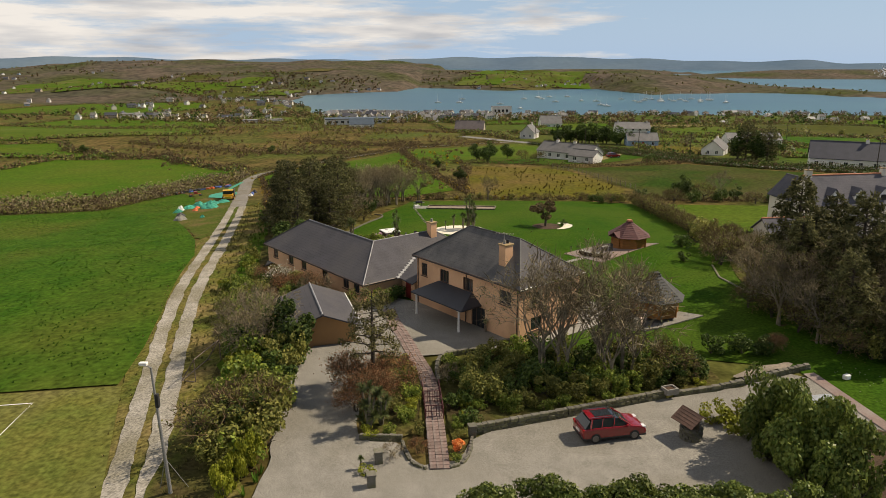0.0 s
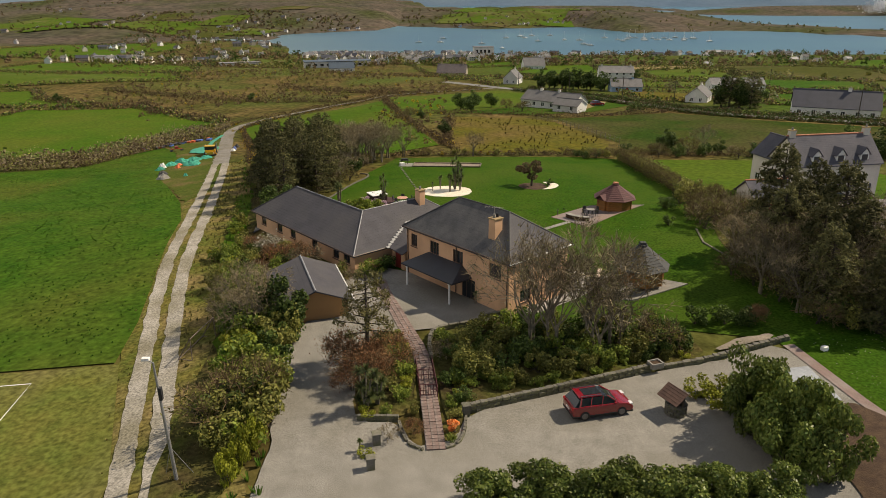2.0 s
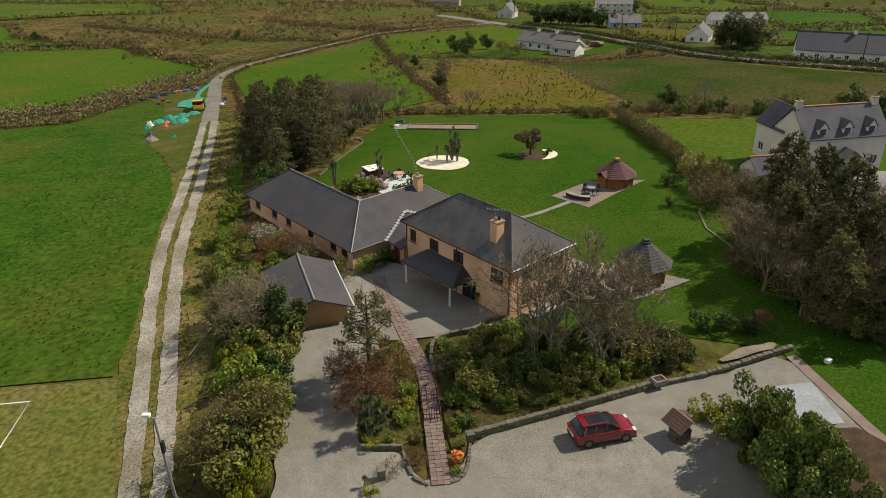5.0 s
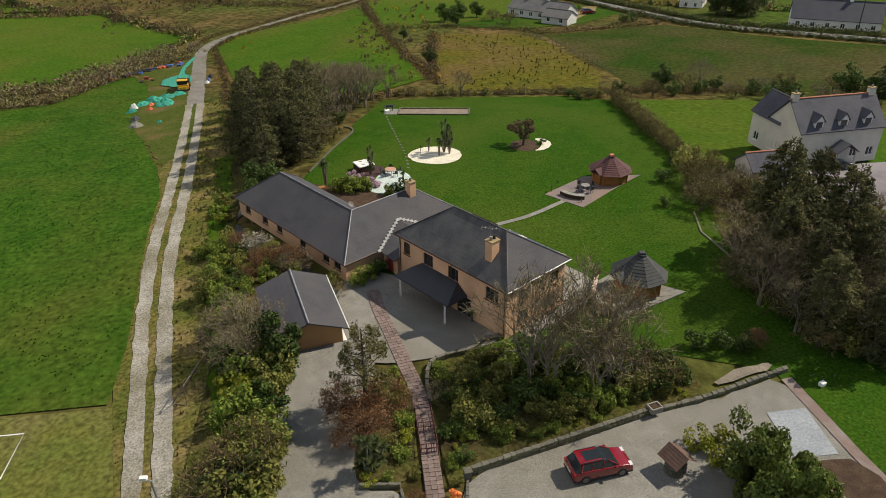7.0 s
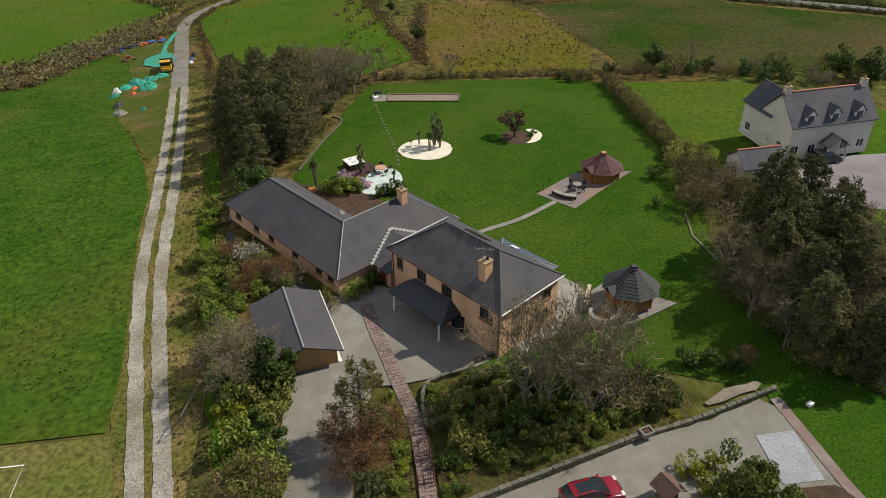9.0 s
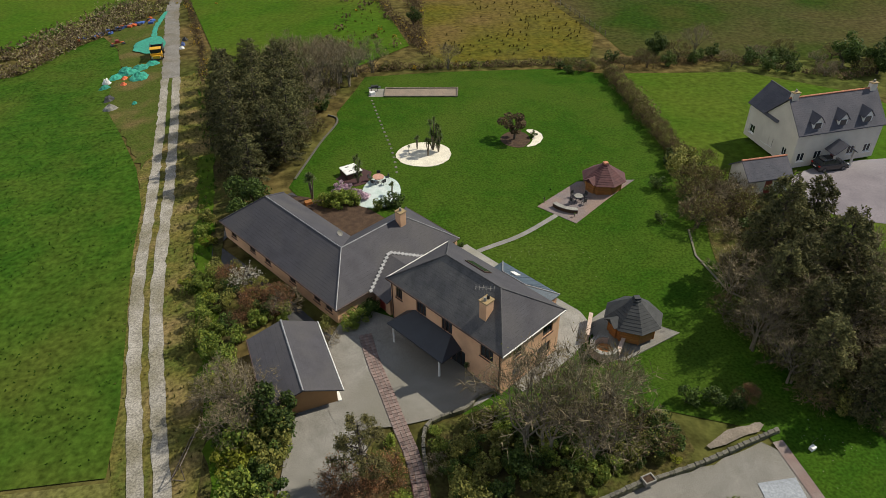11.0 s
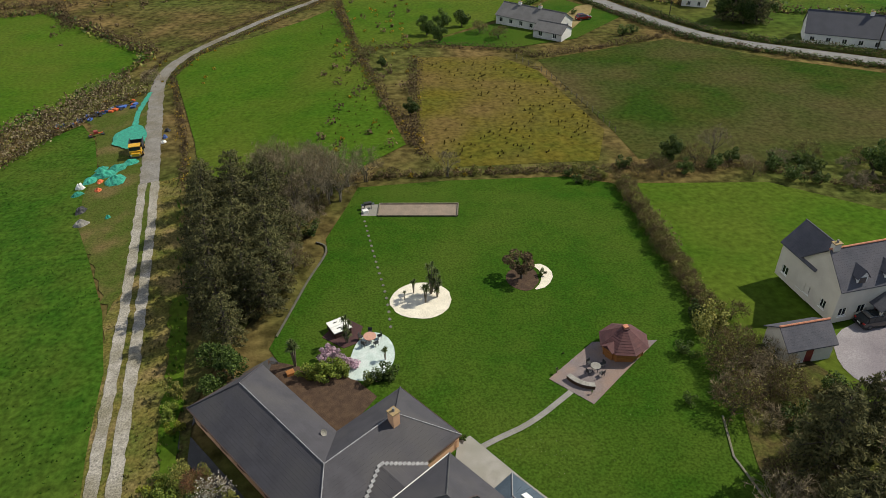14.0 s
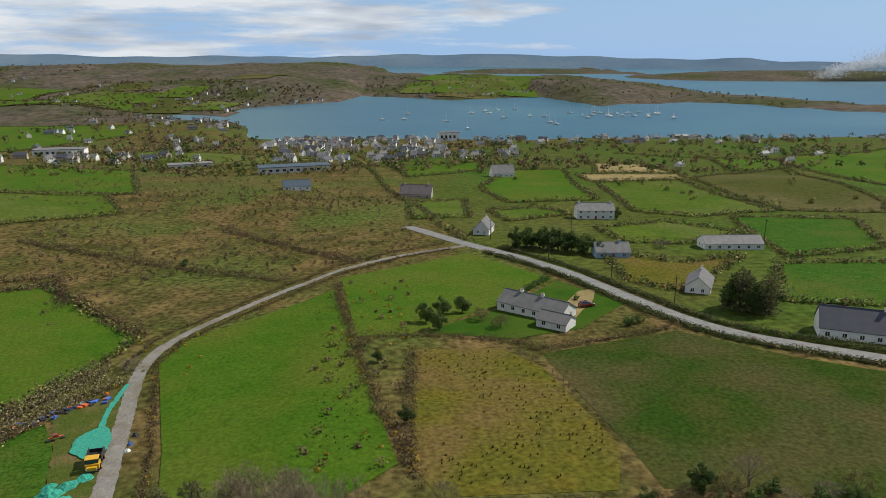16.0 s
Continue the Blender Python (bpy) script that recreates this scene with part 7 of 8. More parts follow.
def build_well():
    w = thing("wishing_well", at_ground(16.3, 43.0, 25, 0.1), "stone wishing well with a small shingled roof", "well")
    for r in range(4):
        for i in range(10):
            a = 2 * math.pi * (i + 0.5 * (r % 2)) / 10
            ob = new("stone", STONES[(i + r) % 4])
            ob.parent = w
            ob.matrix_basis = Matrix.LocRotScale((math.cos(a) * 0.62, math.sin(a) * 0.62, 0.12 + r * 0.21), Euler((0, 0, a)), (0.22, 0.4, 0.21))
    bm = bmesh.new()
    tube(bm, (0, 0, 0.0), (0, 0, 0.35), 0.5, 0.5, 14)
    part("water", bm, M_GLASS, w)
    for s in (1, -1):
        bm = bmesh.new()
        box(bm, -0.06, 0.06, s * 0.6 - 0.06, s * 0.6 + 0.06, 0, 1.75, bevel=0.01)
        part("post", bm, M_BARK, w)
        for k in range(5):
            bm = bmesh.new()
            x0, x1 = s * (0.95 - k * 0.19), s * (0.95 - (k + 1.1) * 0.19)
            z0, z1 = 1.25 + k * 0.14, 1.25 + (k + 1.1) * 0.14
            slab(bm, [(x0, -0.95, z0 + 0.02), (x0, 0.95, z0 + 0.02), (x1, 0.95, z1), (x1, -0.95, z1)], 0.03)
            bmesh.ops.recalc_face_normals(bm, faces=bm.faces)
            part("roof_board", bm, mat("red_brown_board", (0.13, 0.07, 0.05), (0.09, 0.05, 0.036), 3, 20, 0.8, 0.3, 0.01), w)


build_well()


def build_lamp():
    lp = thing("street_lamp", at_ground(-15.7, 36.7, 0, 0), "slim grey street lamp post with a pale head", "street lamp")
    bm = bmesh.new()
    tube(bm, (0, 0, 0), (-0.35, 0, 8.0), 0.12, 0.06, 10)
    part("pole", bm, mat("galvanised_pole", (0.3, 0.3, 0.3), (0.22, 0.22, 0.22), 2, 15, 0.5, metal=0.4), lp)
    bm = bmesh.new()
    tube(bm, (-0.35, 0, 7.95), (-0.6, 0, 8.15), 0.04, 0.04, 6)
    part("arm", bm, MATS["galvanised_pole"], lp)
    bm = bmesh.new()
    box(bm, -0.95, -0.5, -0.14, 0.14, 8.1, 8.3, bevel=0.06)
    part("lamp_head", bm, M_WHITE, lp)
    bm = bmesh.new()
    box(bm, -0.28, -0.08, -0.14, 0.12, 5.6, 6.4, bevel=0.03)
    part("control_box", bm, M_BLACK, lp)
    for a in (0.6, 2.5):
        bm = bmesh.new()
        tube(bm, (-0.1, 0, 2.4), (math.cos(a) * 1.1, math.sin(a) * 1.1, 0), 0.02, 0.02, 5)
        part("stay", bm, MATS["galvanised_pole"], lp)


build_lamp()


def build_goal():
    g = thing("goal_frame", at_ground(-19.6, 52.5, 80, 0.05), "rusty tubular goal frame beside the track", "goal")
    ft = [(0, 0, 0), (0, 0, 1.9), (4.2, 0, 1.9), (4.2, 0, 0), (4.2, 1.2, 0), (0, 1.2, 0)]
    for a, b in ((0, 1), (1, 2), (2, 3), (3, 4), (4, 5), (5, 0), (1, 5), (2, 4)):
        bm = bmesh.new()
        tube(bm, ft[a], ft[b], 0.04, 0.04, 6)
        part("tube", bm, mat("rusty_tube", (0.16, 0.12, 0.1), (0.1, 0.075, 0.06), 3, 15, 0.7), g)


build_goal()


def build_hot_tub():
    h = thing("hot_tub", at_ground(-7.6, 98.4, 28, 0.1), "square hot tub with a white cover and brown sides", "hot tub")
    bm = bmesh.new()
    box(bm, -1.1, 1.1, -1.1, 1.1, 0, 0.8, bevel=0.12)
    part("shell", bm, mat("brown_panel", (0.05, 0.02, 0.016), (0.04, 0.016, 0.013), 4, 14, 0.6), h)
    bm = bmesh.new()
    box(bm, -1.15, 1.15, -1.15, -0.02, 0.81, 0.95, bevel=0.05)
    part("cover_half", bm, M_WHITE, h)
    bm = bmesh.new()
    box(bm, -1.15, 1.15, 0.02, 1.15, 0.81, 0.95, bevel=0.05)
    part("cover_half", bm, M_WHITE, h)
    for s in (-0.5, 0.6):
        bm = bmesh.new()
        box(bm, -0.5, 0.0, s - 0.06, s + 0.06, 0.955, 0.98)
        part("strap", bm, M_BLACK, h)


build_hot_tub()


def round_table(x, y, r, top, label, dz):
    t = thing("round_table", at_ground(x, y, 0, dz), label, "table")
    bm = bmesh.new()
    tube(bm, (0, 0, 0.68), (0, 0, 0.74), r, r, 24)
    part("tabletop", bm, top, t)
    for i in range(4):
        a = i * math.pi / 2 + 0.4
        bm = bmesh.new()
        tube(bm, (math.cos(a) * r * 0.7, math.sin(a) * r * 0.7, 0), (math.cos(a) * r * 0.5, math.sin(a) * r * 0.5, 0.68), 0.03, 0.03, 6)
        part("leg", bm, M_BLACK, t)


def garden_chair(x, y, rz, material, dz, proto=[None]):
    if proto[0] is not None:
        return copy_thing(proto[0], at_ground(x, y, rz, dz))
    c = thing("garden_chair", at_ground(x, y, rz, dz), "dark metal garden chair round the table", "chair", "garden chairs")
    bm = bmesh.new()
    box(bm, -0.24, 0.24, -0.24, 0.24, 0.42, 0.47, bevel=0.02)
    part("seat", bm, material, c)
    bm = bmesh.new()
    box(bm, -0.24, 0.24, 0.2, 0.25, 0.47, 0.92, bevel=0.02)
    part("backrest", bm, material, c)
    for sx in (-0.2, 0.2):
        for sy in (-0.2, 0.2):
            bm = bmesh.new()
            tube(bm, (sx, sy, 0), (sx, sy, 0.43), 0.02, 0.02, 6)
            part("leg", bm, material, c)
    proto[0] = c
    return c


M_IRON = mat("black_iron", (0.03, 0.03, 0.032), (0.02, 0.02, 0.022), 4, 20, 0.6)
round_table(-4.0, 96.2, 0.75, mat("salmon_top", (0.5, 0.27, 0.2), (0.42, 0.23, 0.17), 2, 12, 0.7), "round salmon-topped garden table on the patio", 0.15)
for k in range(5):
    a = k * 1.257 + 0.3
    garden_chair(-4.0 + 1.15 * math.cos(a), 96.2 + 1.15 * math.sin(a), math.degrees(a) - 90, M_IRON, 0.15)
round_table(20.4, 88.9, 0.55, M_PAVE, "round grey stone table on the hut patio", 0.14)
for k in range(4):
    a = k * 1.57 + 0.5
    garden_chair(20.4 + 1.0 * math.cos(a), 88.9 + 1.0 * math.sin(a), math.degrees(a) - 90, M_IRON, 0.14)


def curved_bench(x, y, r, a0, a1, h, w, material, cap, label, name="curved_bench", dz=0.12):
    b = thing(name, at_ground(x, y, 0, dz), label, "bench" if "bench" in name else "wall")
    n = 9
    for i in range(n):
        u0, u1 = radians(a0 + (a1 - a0) * i / n), radians(a0 + (a1 - a0) * (i + 0.96) / n)
        for zz0, zz1, ww, mm, nm in ((0, h, w, material, "block"), (h + 0.004, h + 0.07, w + 0.1, cap, "cap_stone")):
            bm = bmesh.new()
            pts = [(math.cos(u) * (r + s * ww / 2), math.sin(u) * (r + s * ww / 2), zz1) for u, s in ((u0, -1), (u0, 1), (u1, 1), (u1, -1))]
            slab(bm, pts, zz1 - zz0)
            bmesh.ops.recalc_face_normals(bm, faces=bm.faces)
            part(nm, bm, mm, b)


curved_bench(20.0, 89.4, 3.0, 205, 265, 0.45, 0.5, M_SOIL, M_PAVE, "curved stone bench on the hut patio")
M_PALEW = mat("pale_pink_render", (0.55, 0.42, 0.34), (0.48, 0.36, 0.29), 0.8, 14)
curved_bench(16.9, 63.1, 1.2, 60, 330, 1.0, 0.3, M_PALEW, M_PAVE, "curved pale wall round the fire seat", "curved_wall")
bm = bmesh.new()
tube(bm, (0, 0, 0.02), (0, 0, 0.45), 0.8, 0.8, 20)
ob = tagged(bm_obj("fire_seat", bm, M_WOOD), "round orange timber seat inside the wall", "seat")
ob.matrix_world = at_ground(16.9, 63.1, 0, 0.12)
for x0, y0, x1, y1 in ((15.6, 64.6, 16.7, 67.6), (17.9, 62.2, 18.9, 63.9)):
    bm = bmesh.new()
    ln = math.hypot(x1 - x0, y1 - y0)
    box(bm, 0, ln, -0.15, 0.15, 0, 0.95, bevel=0.02)
    box(bm, -0.04, ln + 0.04, -0.19, 0.19, 0.96, 1.03, bevel=0.01)
    ob = tagged(bm_obj("garden_wall", bm, M_PALEW), "short pale rendered wall beside the hut", "wall")
    ob.matrix_world = at_ground(x0, y0, math.degrees(math.atan2(y1 - y0, x1 - x0)), 0.1)

for i, (x, y, a) in enumerate(on_line(curve([(-1.6, 98.6), (-1.9, 104), (-3.2, 112), (-4.4, 120), (-5.2, 125.6)]), 1.45)):
    bm = bmesh.new()
    k = 7
    ang = [2 * math.pi * j / k + rng.uniform(-0.2, 0.2) for j in range(k)]
    slab(bm, [(math.cos(q) * 0.25 * rng.uniform(0.85, 1.15), math.sin(q) * 0.2, 0.05) for q in ang], 0.1)
    ob = tagged(bm_obj("stepping_stone", bm, M_STONE), "flat grey stepping stone in the lawn", "paving stone", "stepping stones")
    ob.matrix_world = at_ground(x, y, math.degrees(a), 0.09)
for x0, y0, x1, y1 in ((-2.8, 129.8, 9.3, 128.6), (9.3, 128.6, 8.8, 124.7), (8.8, 124.7, -3.1, 125.9), (-3.1, 125.9, -2.8, 129.8)):
    bm = bmesh.new()
    a, b = Vector((x0, y0, ground_z(x0, y0) + 0.2)), Vector((x1, y1, ground_z(x1, y1) + 0.2))
    tube(bm, a, b, 0.12, 0.12, 4)
    tagged(bm_obj("court_board", bm, M_BARK), "weathered timber board edging the court", "edging", "court boards")


def build_grill():
    g = thing("barbecue", at_ground(-4.6, 128.6, 10, 0.1), "grey barbecue grill on a trolley", "barbecue")
    bm = bmesh.new()
    box(bm, -0.6, 0.6, -0.3, 0.3, 0.75, 1.05, bevel=0.05)
    part("hood", bm, M_IRON, g)
    bm = bmesh.new()
    box(bm, -1.0, 1.0, -0.28, 0.28, 0.68, 0.74, bevel=0.01)
    part("shelf", bm, M_RIM, g)
    for sx in (-0.5, 0.5):
        for sy in (-0.22, 0.22):
            bm = bmesh.new()
            tube(bm, (sx, sy, 0), (sx, sy, 0.7), 0.03, 0.03, 6)
            part("leg", bm, M_IRON, g)


build_grill()
for x, y, w, h, mt, lb, nm in ((30.4, 50.3, 0.5, 0.35, M_WHITE, "small white box lying on the lawn", "box"), (-5.0, 127.2, 0.9, 0.5, M_WHITE, "white cushion box at the court end", "box"), (-19.8, 84, 0.7, 0.9, MATS["lichened_cap"], "yellow bin beside the bungalow path", "bin"), (-12.6, 91.4, 0.9, 0.4, M_WOOD, "orange timber planter on the terrace", "planter")):
    bm = bmesh.new()
    box(bm, -w / 2, w / 2, -w / 2.6, w / 2.6, 0, h, bevel=0.05)
    ob = tagged(bm_obj(nm, bm, mt), lb, nm)
    ob.matrix_world = at_ground(x, y, 25, 0.1)
t = thing("stone_trough", at_ground(16.6, 48.7, 20, 0.5), "pale stone trough planter on the wall end", "planter")
bm = bmesh.new()
for a in ((-0.5, 0.5, -0.4, -0.3, 0, 0.45), (-0.5, 0.5, 0.3, 0.4, 0, 0.45), (-0.5, -0.4, -0.3, 0.3, 0, 0.45), (0.4, 0.5, -0.3, 0.3, 0, 0.45)):
    box(bm, *a)
part("trough", bm, M_PAVE, t)
bm = bmesh.new()
box(bm, -0.4, 0.4, -0.3, 0.3, 0, 0.36)
part("soil", bm, M_SOIL, t)

# ---- fences, poles ----
FENCE = on_line([(30, 199), (34.5, 189), (38.5, 170), (41.5, 152)], 2.6)
for x, y, a in FENCE:
    bm = bmesh.new()
    tube(bm, (0, 0, -0.1), (rng.normal() * 0.05, rng.normal() * 0.05, 1.25), 0.07, 0.06, 6)
    ob = tagged(bm_obj("fence_post", bm, M_BARK), "weathered round timber fence post", "fence post", "field fence posts")
    ob.matrix_world = at_ground(x, y)
for hh in (0.5, 1.05):
    for (x0, y0, _), (x1, y1, _) in zip(FENCE, FENCE[1:]):
        bm = bmesh.new()
        tube(bm, (x0, y0, ground_z(x0, y0) + hh), (x1, y1, ground_z(x1, y1) + hh), 0.012, 0.012, 3)
        tagged(bm_obj("fence_wire", bm, M_RIM), "thin wire strand between fence posts", "wire", "fence wires")
for x, y in ((69.5, 259), (79, 232), (150, 318), (56, 288), (40, 320), (118, 196), (77, 340)):
    p = thing("utility_pole", at_ground(x, y), "dark timber utility pole beside the road", "utility pole", "utility poles")
    bm = bmesh.new()
    tube(bm, (0, 0, -0.2), (0, 0, 8.2), 0.15, 0.1, 8)
    part("pole", bm, M_DBARK, p)
    bm = bmesh.new()
    box(bm, -0.7, 0.7, -0.06, 0.06, 7.6, 7.75)
    part("crossarm", bm, M_DBARK, p)

# ---- fishing gear and dumper by the lane ----
M_NET = mat("green_fishing_net", (0.03, 0.3, 0.2), (0.02, 0.2, 0.15), 2.0, 9, 0.85, 0.8, 0.08, vary=0.15, fineamt=0.6)
M_YEL = mat("yellow_machine_paint", (0.6, 0.33, 0.015), (0.52, 0.28, 0.012), 2, 12, 0.5)
M_BUOY = mat("orange_buoy", (0.6, 0.12, 0.03), (0.5, 0.1, 0.025), 2, 12, 0.6)
M_BLUEP = mat("blue_crate_plastic", (0.05, 0.12, 0.4), (0.04, 0.09, 0.3), 2, 12, 0.5, vary=0.3)


def heap(x, y, rx, ry, h, material, label, rz=0, name="fishing_net", seed=0):
    """A slumped heap: a lumpy dome that rests on the ground."""
    bm = bmesh.new()
    nr, na = 7, 22
    rows = []
    for i in range(nr + 1):
        f = i / nr
        row = []
        for j in range(na):
            a = 2 * math.pi * j / na
            k = 1 + 0.35 * noise.noise((math.cos(a) * 1.6 + seed, math.sin(a) * 1.6, f * 2))
            z = h * (1 - f ** 1.7) * (1 + 0.6 * noise.noise((math.cos(a) * f * 3 + seed, math.sin(a) * f * 3, 7)))
            row.append(bm.verts.new((math.cos(a) * rx * f * k, math.sin(a) * ry * f * k, max(z, 0) if i < nr else -0.05)))
        rows.append(row)
    for a, b in zip(rows, rows[1:]):
        for j in range(na):
            bm.faces.new((a[j], b[j], b[(j + 1) % na], a[(j + 1) % na]))
    bmesh.ops.remove_doubles(bm, verts=bm.verts, dist=0.001)
    bmesh.ops.recalc_face_normals(bm, faces=bm.faces)
    ob = tagged(bm_obj(name, bm, material), label, "fishing net" if "net" in name else "gear")
    ob.matrix_world = at_ground(x, y, rz, 0.05)
    return ob


for i, (x, y, rx, ry, h) in enumerate(((-52.5, 152.5, 1.8, 1.3, 0.8), (-50.8, 154.6, 1.6, 1.2, 0.7), (-54.4, 150.4, 1.3, 1.0, 0.6), (-49.4, 149.4, 1.9, 1.4, 0.8), (-48.8, 156.8, 1.3, 1.0, 0.5), (-53.8, 155, 1.0, 0.9, 0.5))):
    heap(x, y, rx * 1.3, ry * 1.3, h * 1.2, M_NET, "crumpled heap of green fishing net on the grass", i * 37, seed=i * 3.1)
for i, (x, y, rx, ry, h, mt, lb) in enumerate(((-55.2, 147.8, 0.9, 0.7, 1.1, M_WHITE, "white sacks piled on the grass"), (-54.8, 145.2, 1.2, 0.7, 0.7, M_NET, "green tarpaulin bundle on the grass"), (-52.4, 149.6, 0.9, 0.6, 0.5, M_BUOY, "heap of orange floats"), (-51.6, 146.2, 0.9, 0.6, 0.5, M_BUOY, "orange and black gear heap"), (-52, 138.8, 0.8, 1.3, 0.9, M_IRON, "dark stack of fishing crates"), (-50.2, 134, 1.3, 0.9, 1.0, M_PAVE, "grey wrapped machine on a pallet"), (-46.6, 135.5, 0.5, 0.5, 0.5, M_NET, "green plastic barrel lying on grass"), (-45.3, 167.5, 0.6, 0.5, 0.6, M_BLUEP, "blue plastic barrel beside the lane"), (-45.6, 170.8, 0.7, 0.6, 0.7, M_IRON, "dark sacks beside the lane"), (-45.0, 165, 0.6, 0.5, 0.5, M_WHITE, "white float beside the lane"))):
    heap(x, y, rx, ry, h, mt, lb, i * 41, "gear_bundle", i * 5.3 + 1)
# net drawn out behind the dumper
draped("fishing_net", rounded([(-52.2, 163.4), (-48.8, 163.6), (-49.6, 171), (-51.8, 175), (-53.6, 176.5), (-56.8, 171.5), (-56, 167)], 2), M_NET, "wide green net spread behind the dumper", "fishing net", 0.3, 1.2, 0.8, 0.5, kind="")
draped("fishing_net", ribbon([(-53.5, 176), (-55, 184), (-55.6, 196)], 0.7, -0.4), M_NET, "green net tail drawn along the lane", "fishing net", 0.22, 1.2, 0.8, 0.3, kind="")
for i in range(46):
    t = i / 45
    x, y = -71 + 14 * t + rng.normal() * 0.8, 180 + 10.5 * t + rng.normal() * 0.9
    s = rng.uniform(0.7, 1.2)
    m = at_ground(x, y, rng.uniform(0, 180), 0.02) @ Matrix.Diagonal((s, s, s, 1))
    bm = bmesh.new()
    box(bm, -0.5, 0.5, -0.35, 0.35, 0, 0.45, bevel=0.04)
    ob = tagged(bm_obj("fish_crate", bm, (M_BLUEP, M_IRON, M_IRON, M_PAVE, M_BLUEP, M_BUOY)[int(rng.integers(0, 6))]), "plastic fishing crate in a long row", "crate", "row of fishing crates")
    ob.matrix_world = m


def build_dumper():
    d = thing("dumper", at_ground(-49.0, 161.2, 192, 0.14), "yellow site dumper with a black skip", "dumper")
    for nm, a, mt in (("cab_body", (-1.1, 1.1, 0.9, 2.6, 0.6, 1.5), M_YEL), ("bonnet", (-0.8, 0.8, 2.62, 3.1, 0.6, 1.2), M_YEL), ("chassis", (-0.6, 0.6, -2.2, 2.6, 0.45, 0.6), M_IRON), ("cab_window", (-1.0, 1.0, 0.95, 2.3, 1.51, 2.25), M_GLASS), ("cab_roof", (-1.08, 1.08, 0.88, 2.42, 2.26, 2.38), M_YEL), ("bumper", (-1.1, 1.1, 3.11, 3.25, 0.4, 0.65), M_BLACK)):
        part(nm, boxed(*a, bevel=0.06), mt, d)
    for nm, a in (("skip_floor", (-1.2, 1.2, -2.6, 0.7, 0.85, 0.95)), ("skip_side", (-1.25, -1.15, -2.6, 0.7, 0.95, 2.0)), ("skip_side", (1.15, 1.25, -2.6, 0.7, 0.95, 2.0)), ("skip_end", (-1.15, 1.15, 0.6, 0.7, 0.95, 2.2)), ("skip_end", (-1.15, 1.15, -2.6, -2.5, 0.95, 1.6))):
        part(nm, boxed(*a, bevel=0.02), M_IRON, d)
    for sx in (-1, 1):
        for y in (-1.7, 1.7):
            bm = bmesh.new()
            tube(bm, (sx * 0.85, y, 0.5), (sx * 1.3, y, 0.5), 0.5, 0.5, 18)
            w = part("wheel", bm, M_BLACK, d)
            bm = bmesh.new()
            tube(bm, (sx * 1.29, y, 0.5), (sx * 1.33, y, 0.5), 0.25, 0.25, 12)
            part("rim", bm, M_YEL, w)
        bm = bmesh.new()
        tube(bm, (sx * 0.8, 3.1, 0.95), (sx * 0.8, 3.16, 0.95), 0.13, 0.13, 10)
        part("headlight", bm, M_LAMPW, d)


build_dumper()
c = thing("cultivator", at_ground(-60.5, 172.5, 30, 0.05), "small red farm implement on the grass", "implement")
for nm, a, mt in (("frame", (-1.3, 1.3, -0.12, 0.12, 0.5, 0.65), M_BUOY), ("seat_box", (-0.4, 0.4, -0.5, 0.4, 0.66, 1.2), M_RED), ("blade", (-1.5, -0.9, -0.5, 0.5, 0.05, 0.4), M_IRON), ("blade", (0.9, 1.5, -0.5, 0.5, 0.05, 0.4), M_IRON)):
    part(nm, boxed(*a, bevel=0.03), mt, c)

# ---- town, far farms and boats ----


def town_model(k):
    wall = (M_FARWHITE, M_FARWHITE, M_CREAM, MATS["pale_blue_wall"], MATS["stone_cream"])[k % 5]
    roof = (M_GREYROOF, MATS["navy_roof"], M_GREYROOF)[k % 3]
    ln, dp, ez, rz_ = ((10, 7, 5.2, 8), (14, 8, 2.8, 5.6), (9, 7, 5.4, 8.4), (12, 7.5, 3, 6), (18, 8, 5.4, 8.2), (8, 6.5, 5, 8))[k]
    h = thing("town_house", Matrix(), ("white gabled house in the town", "low white house with grey roof", "cream town house with slate roof", "pale blue house with grey roof", "long terrace of town houses", "small white cottage in the village")[k], "house", "town houses")
    bm = bmesh.new()
    box(bm, -ln / 2, ln / 2, -dp / 2, dp / 2, -1.5, ez)
    for s in (1, -1):
        poly(bm, [(s * ln / 2, -dp / 2, ez), (s * ln / 2, dp / 2, ez), (s * ln / 2, 0, rz_)])
    part("wall", bm, wall, h)
    for s in (1, -1):
        bm = bmesh.new()
        slab(bm, [(-ln / 2 - 0.3, s * (dp / 2 + 0.4), ez - 0.2), (ln / 2 + 0.3, s * (dp / 2 + 0.4), ez - 0.2), (ln / 2 + 0.3, 0, rz_ + 0.15), (-ln / 2 - 0.3, 0, rz_ + 0.15)], 0.2)
        bmesh.ops.recalc_face_normals(bm, faces=bm.faces)
        part("roof_slope", bm, roof, h)
    part("chimney", boxed(ln / 2 - 1.2, ln / 2 - 0.2, -0.5, 0.5, rz_ - 0.8, rz_ + 1.2), wall, h)
    n = max(2, int(ln / 3))
    for i in range(n):
        for st in range(2 if ez > 4 else 1):
            x = -ln / 2 + ln * (i + 0.5) / n
            part("window", boxed(x - 0.5, x + 0.5, -dp / 2 - 0.04, -dp / 2 + 0.1, 0.9 + 2.6 * st, 2.2 + 2.6 * st), M_GLASS, h)
    return h


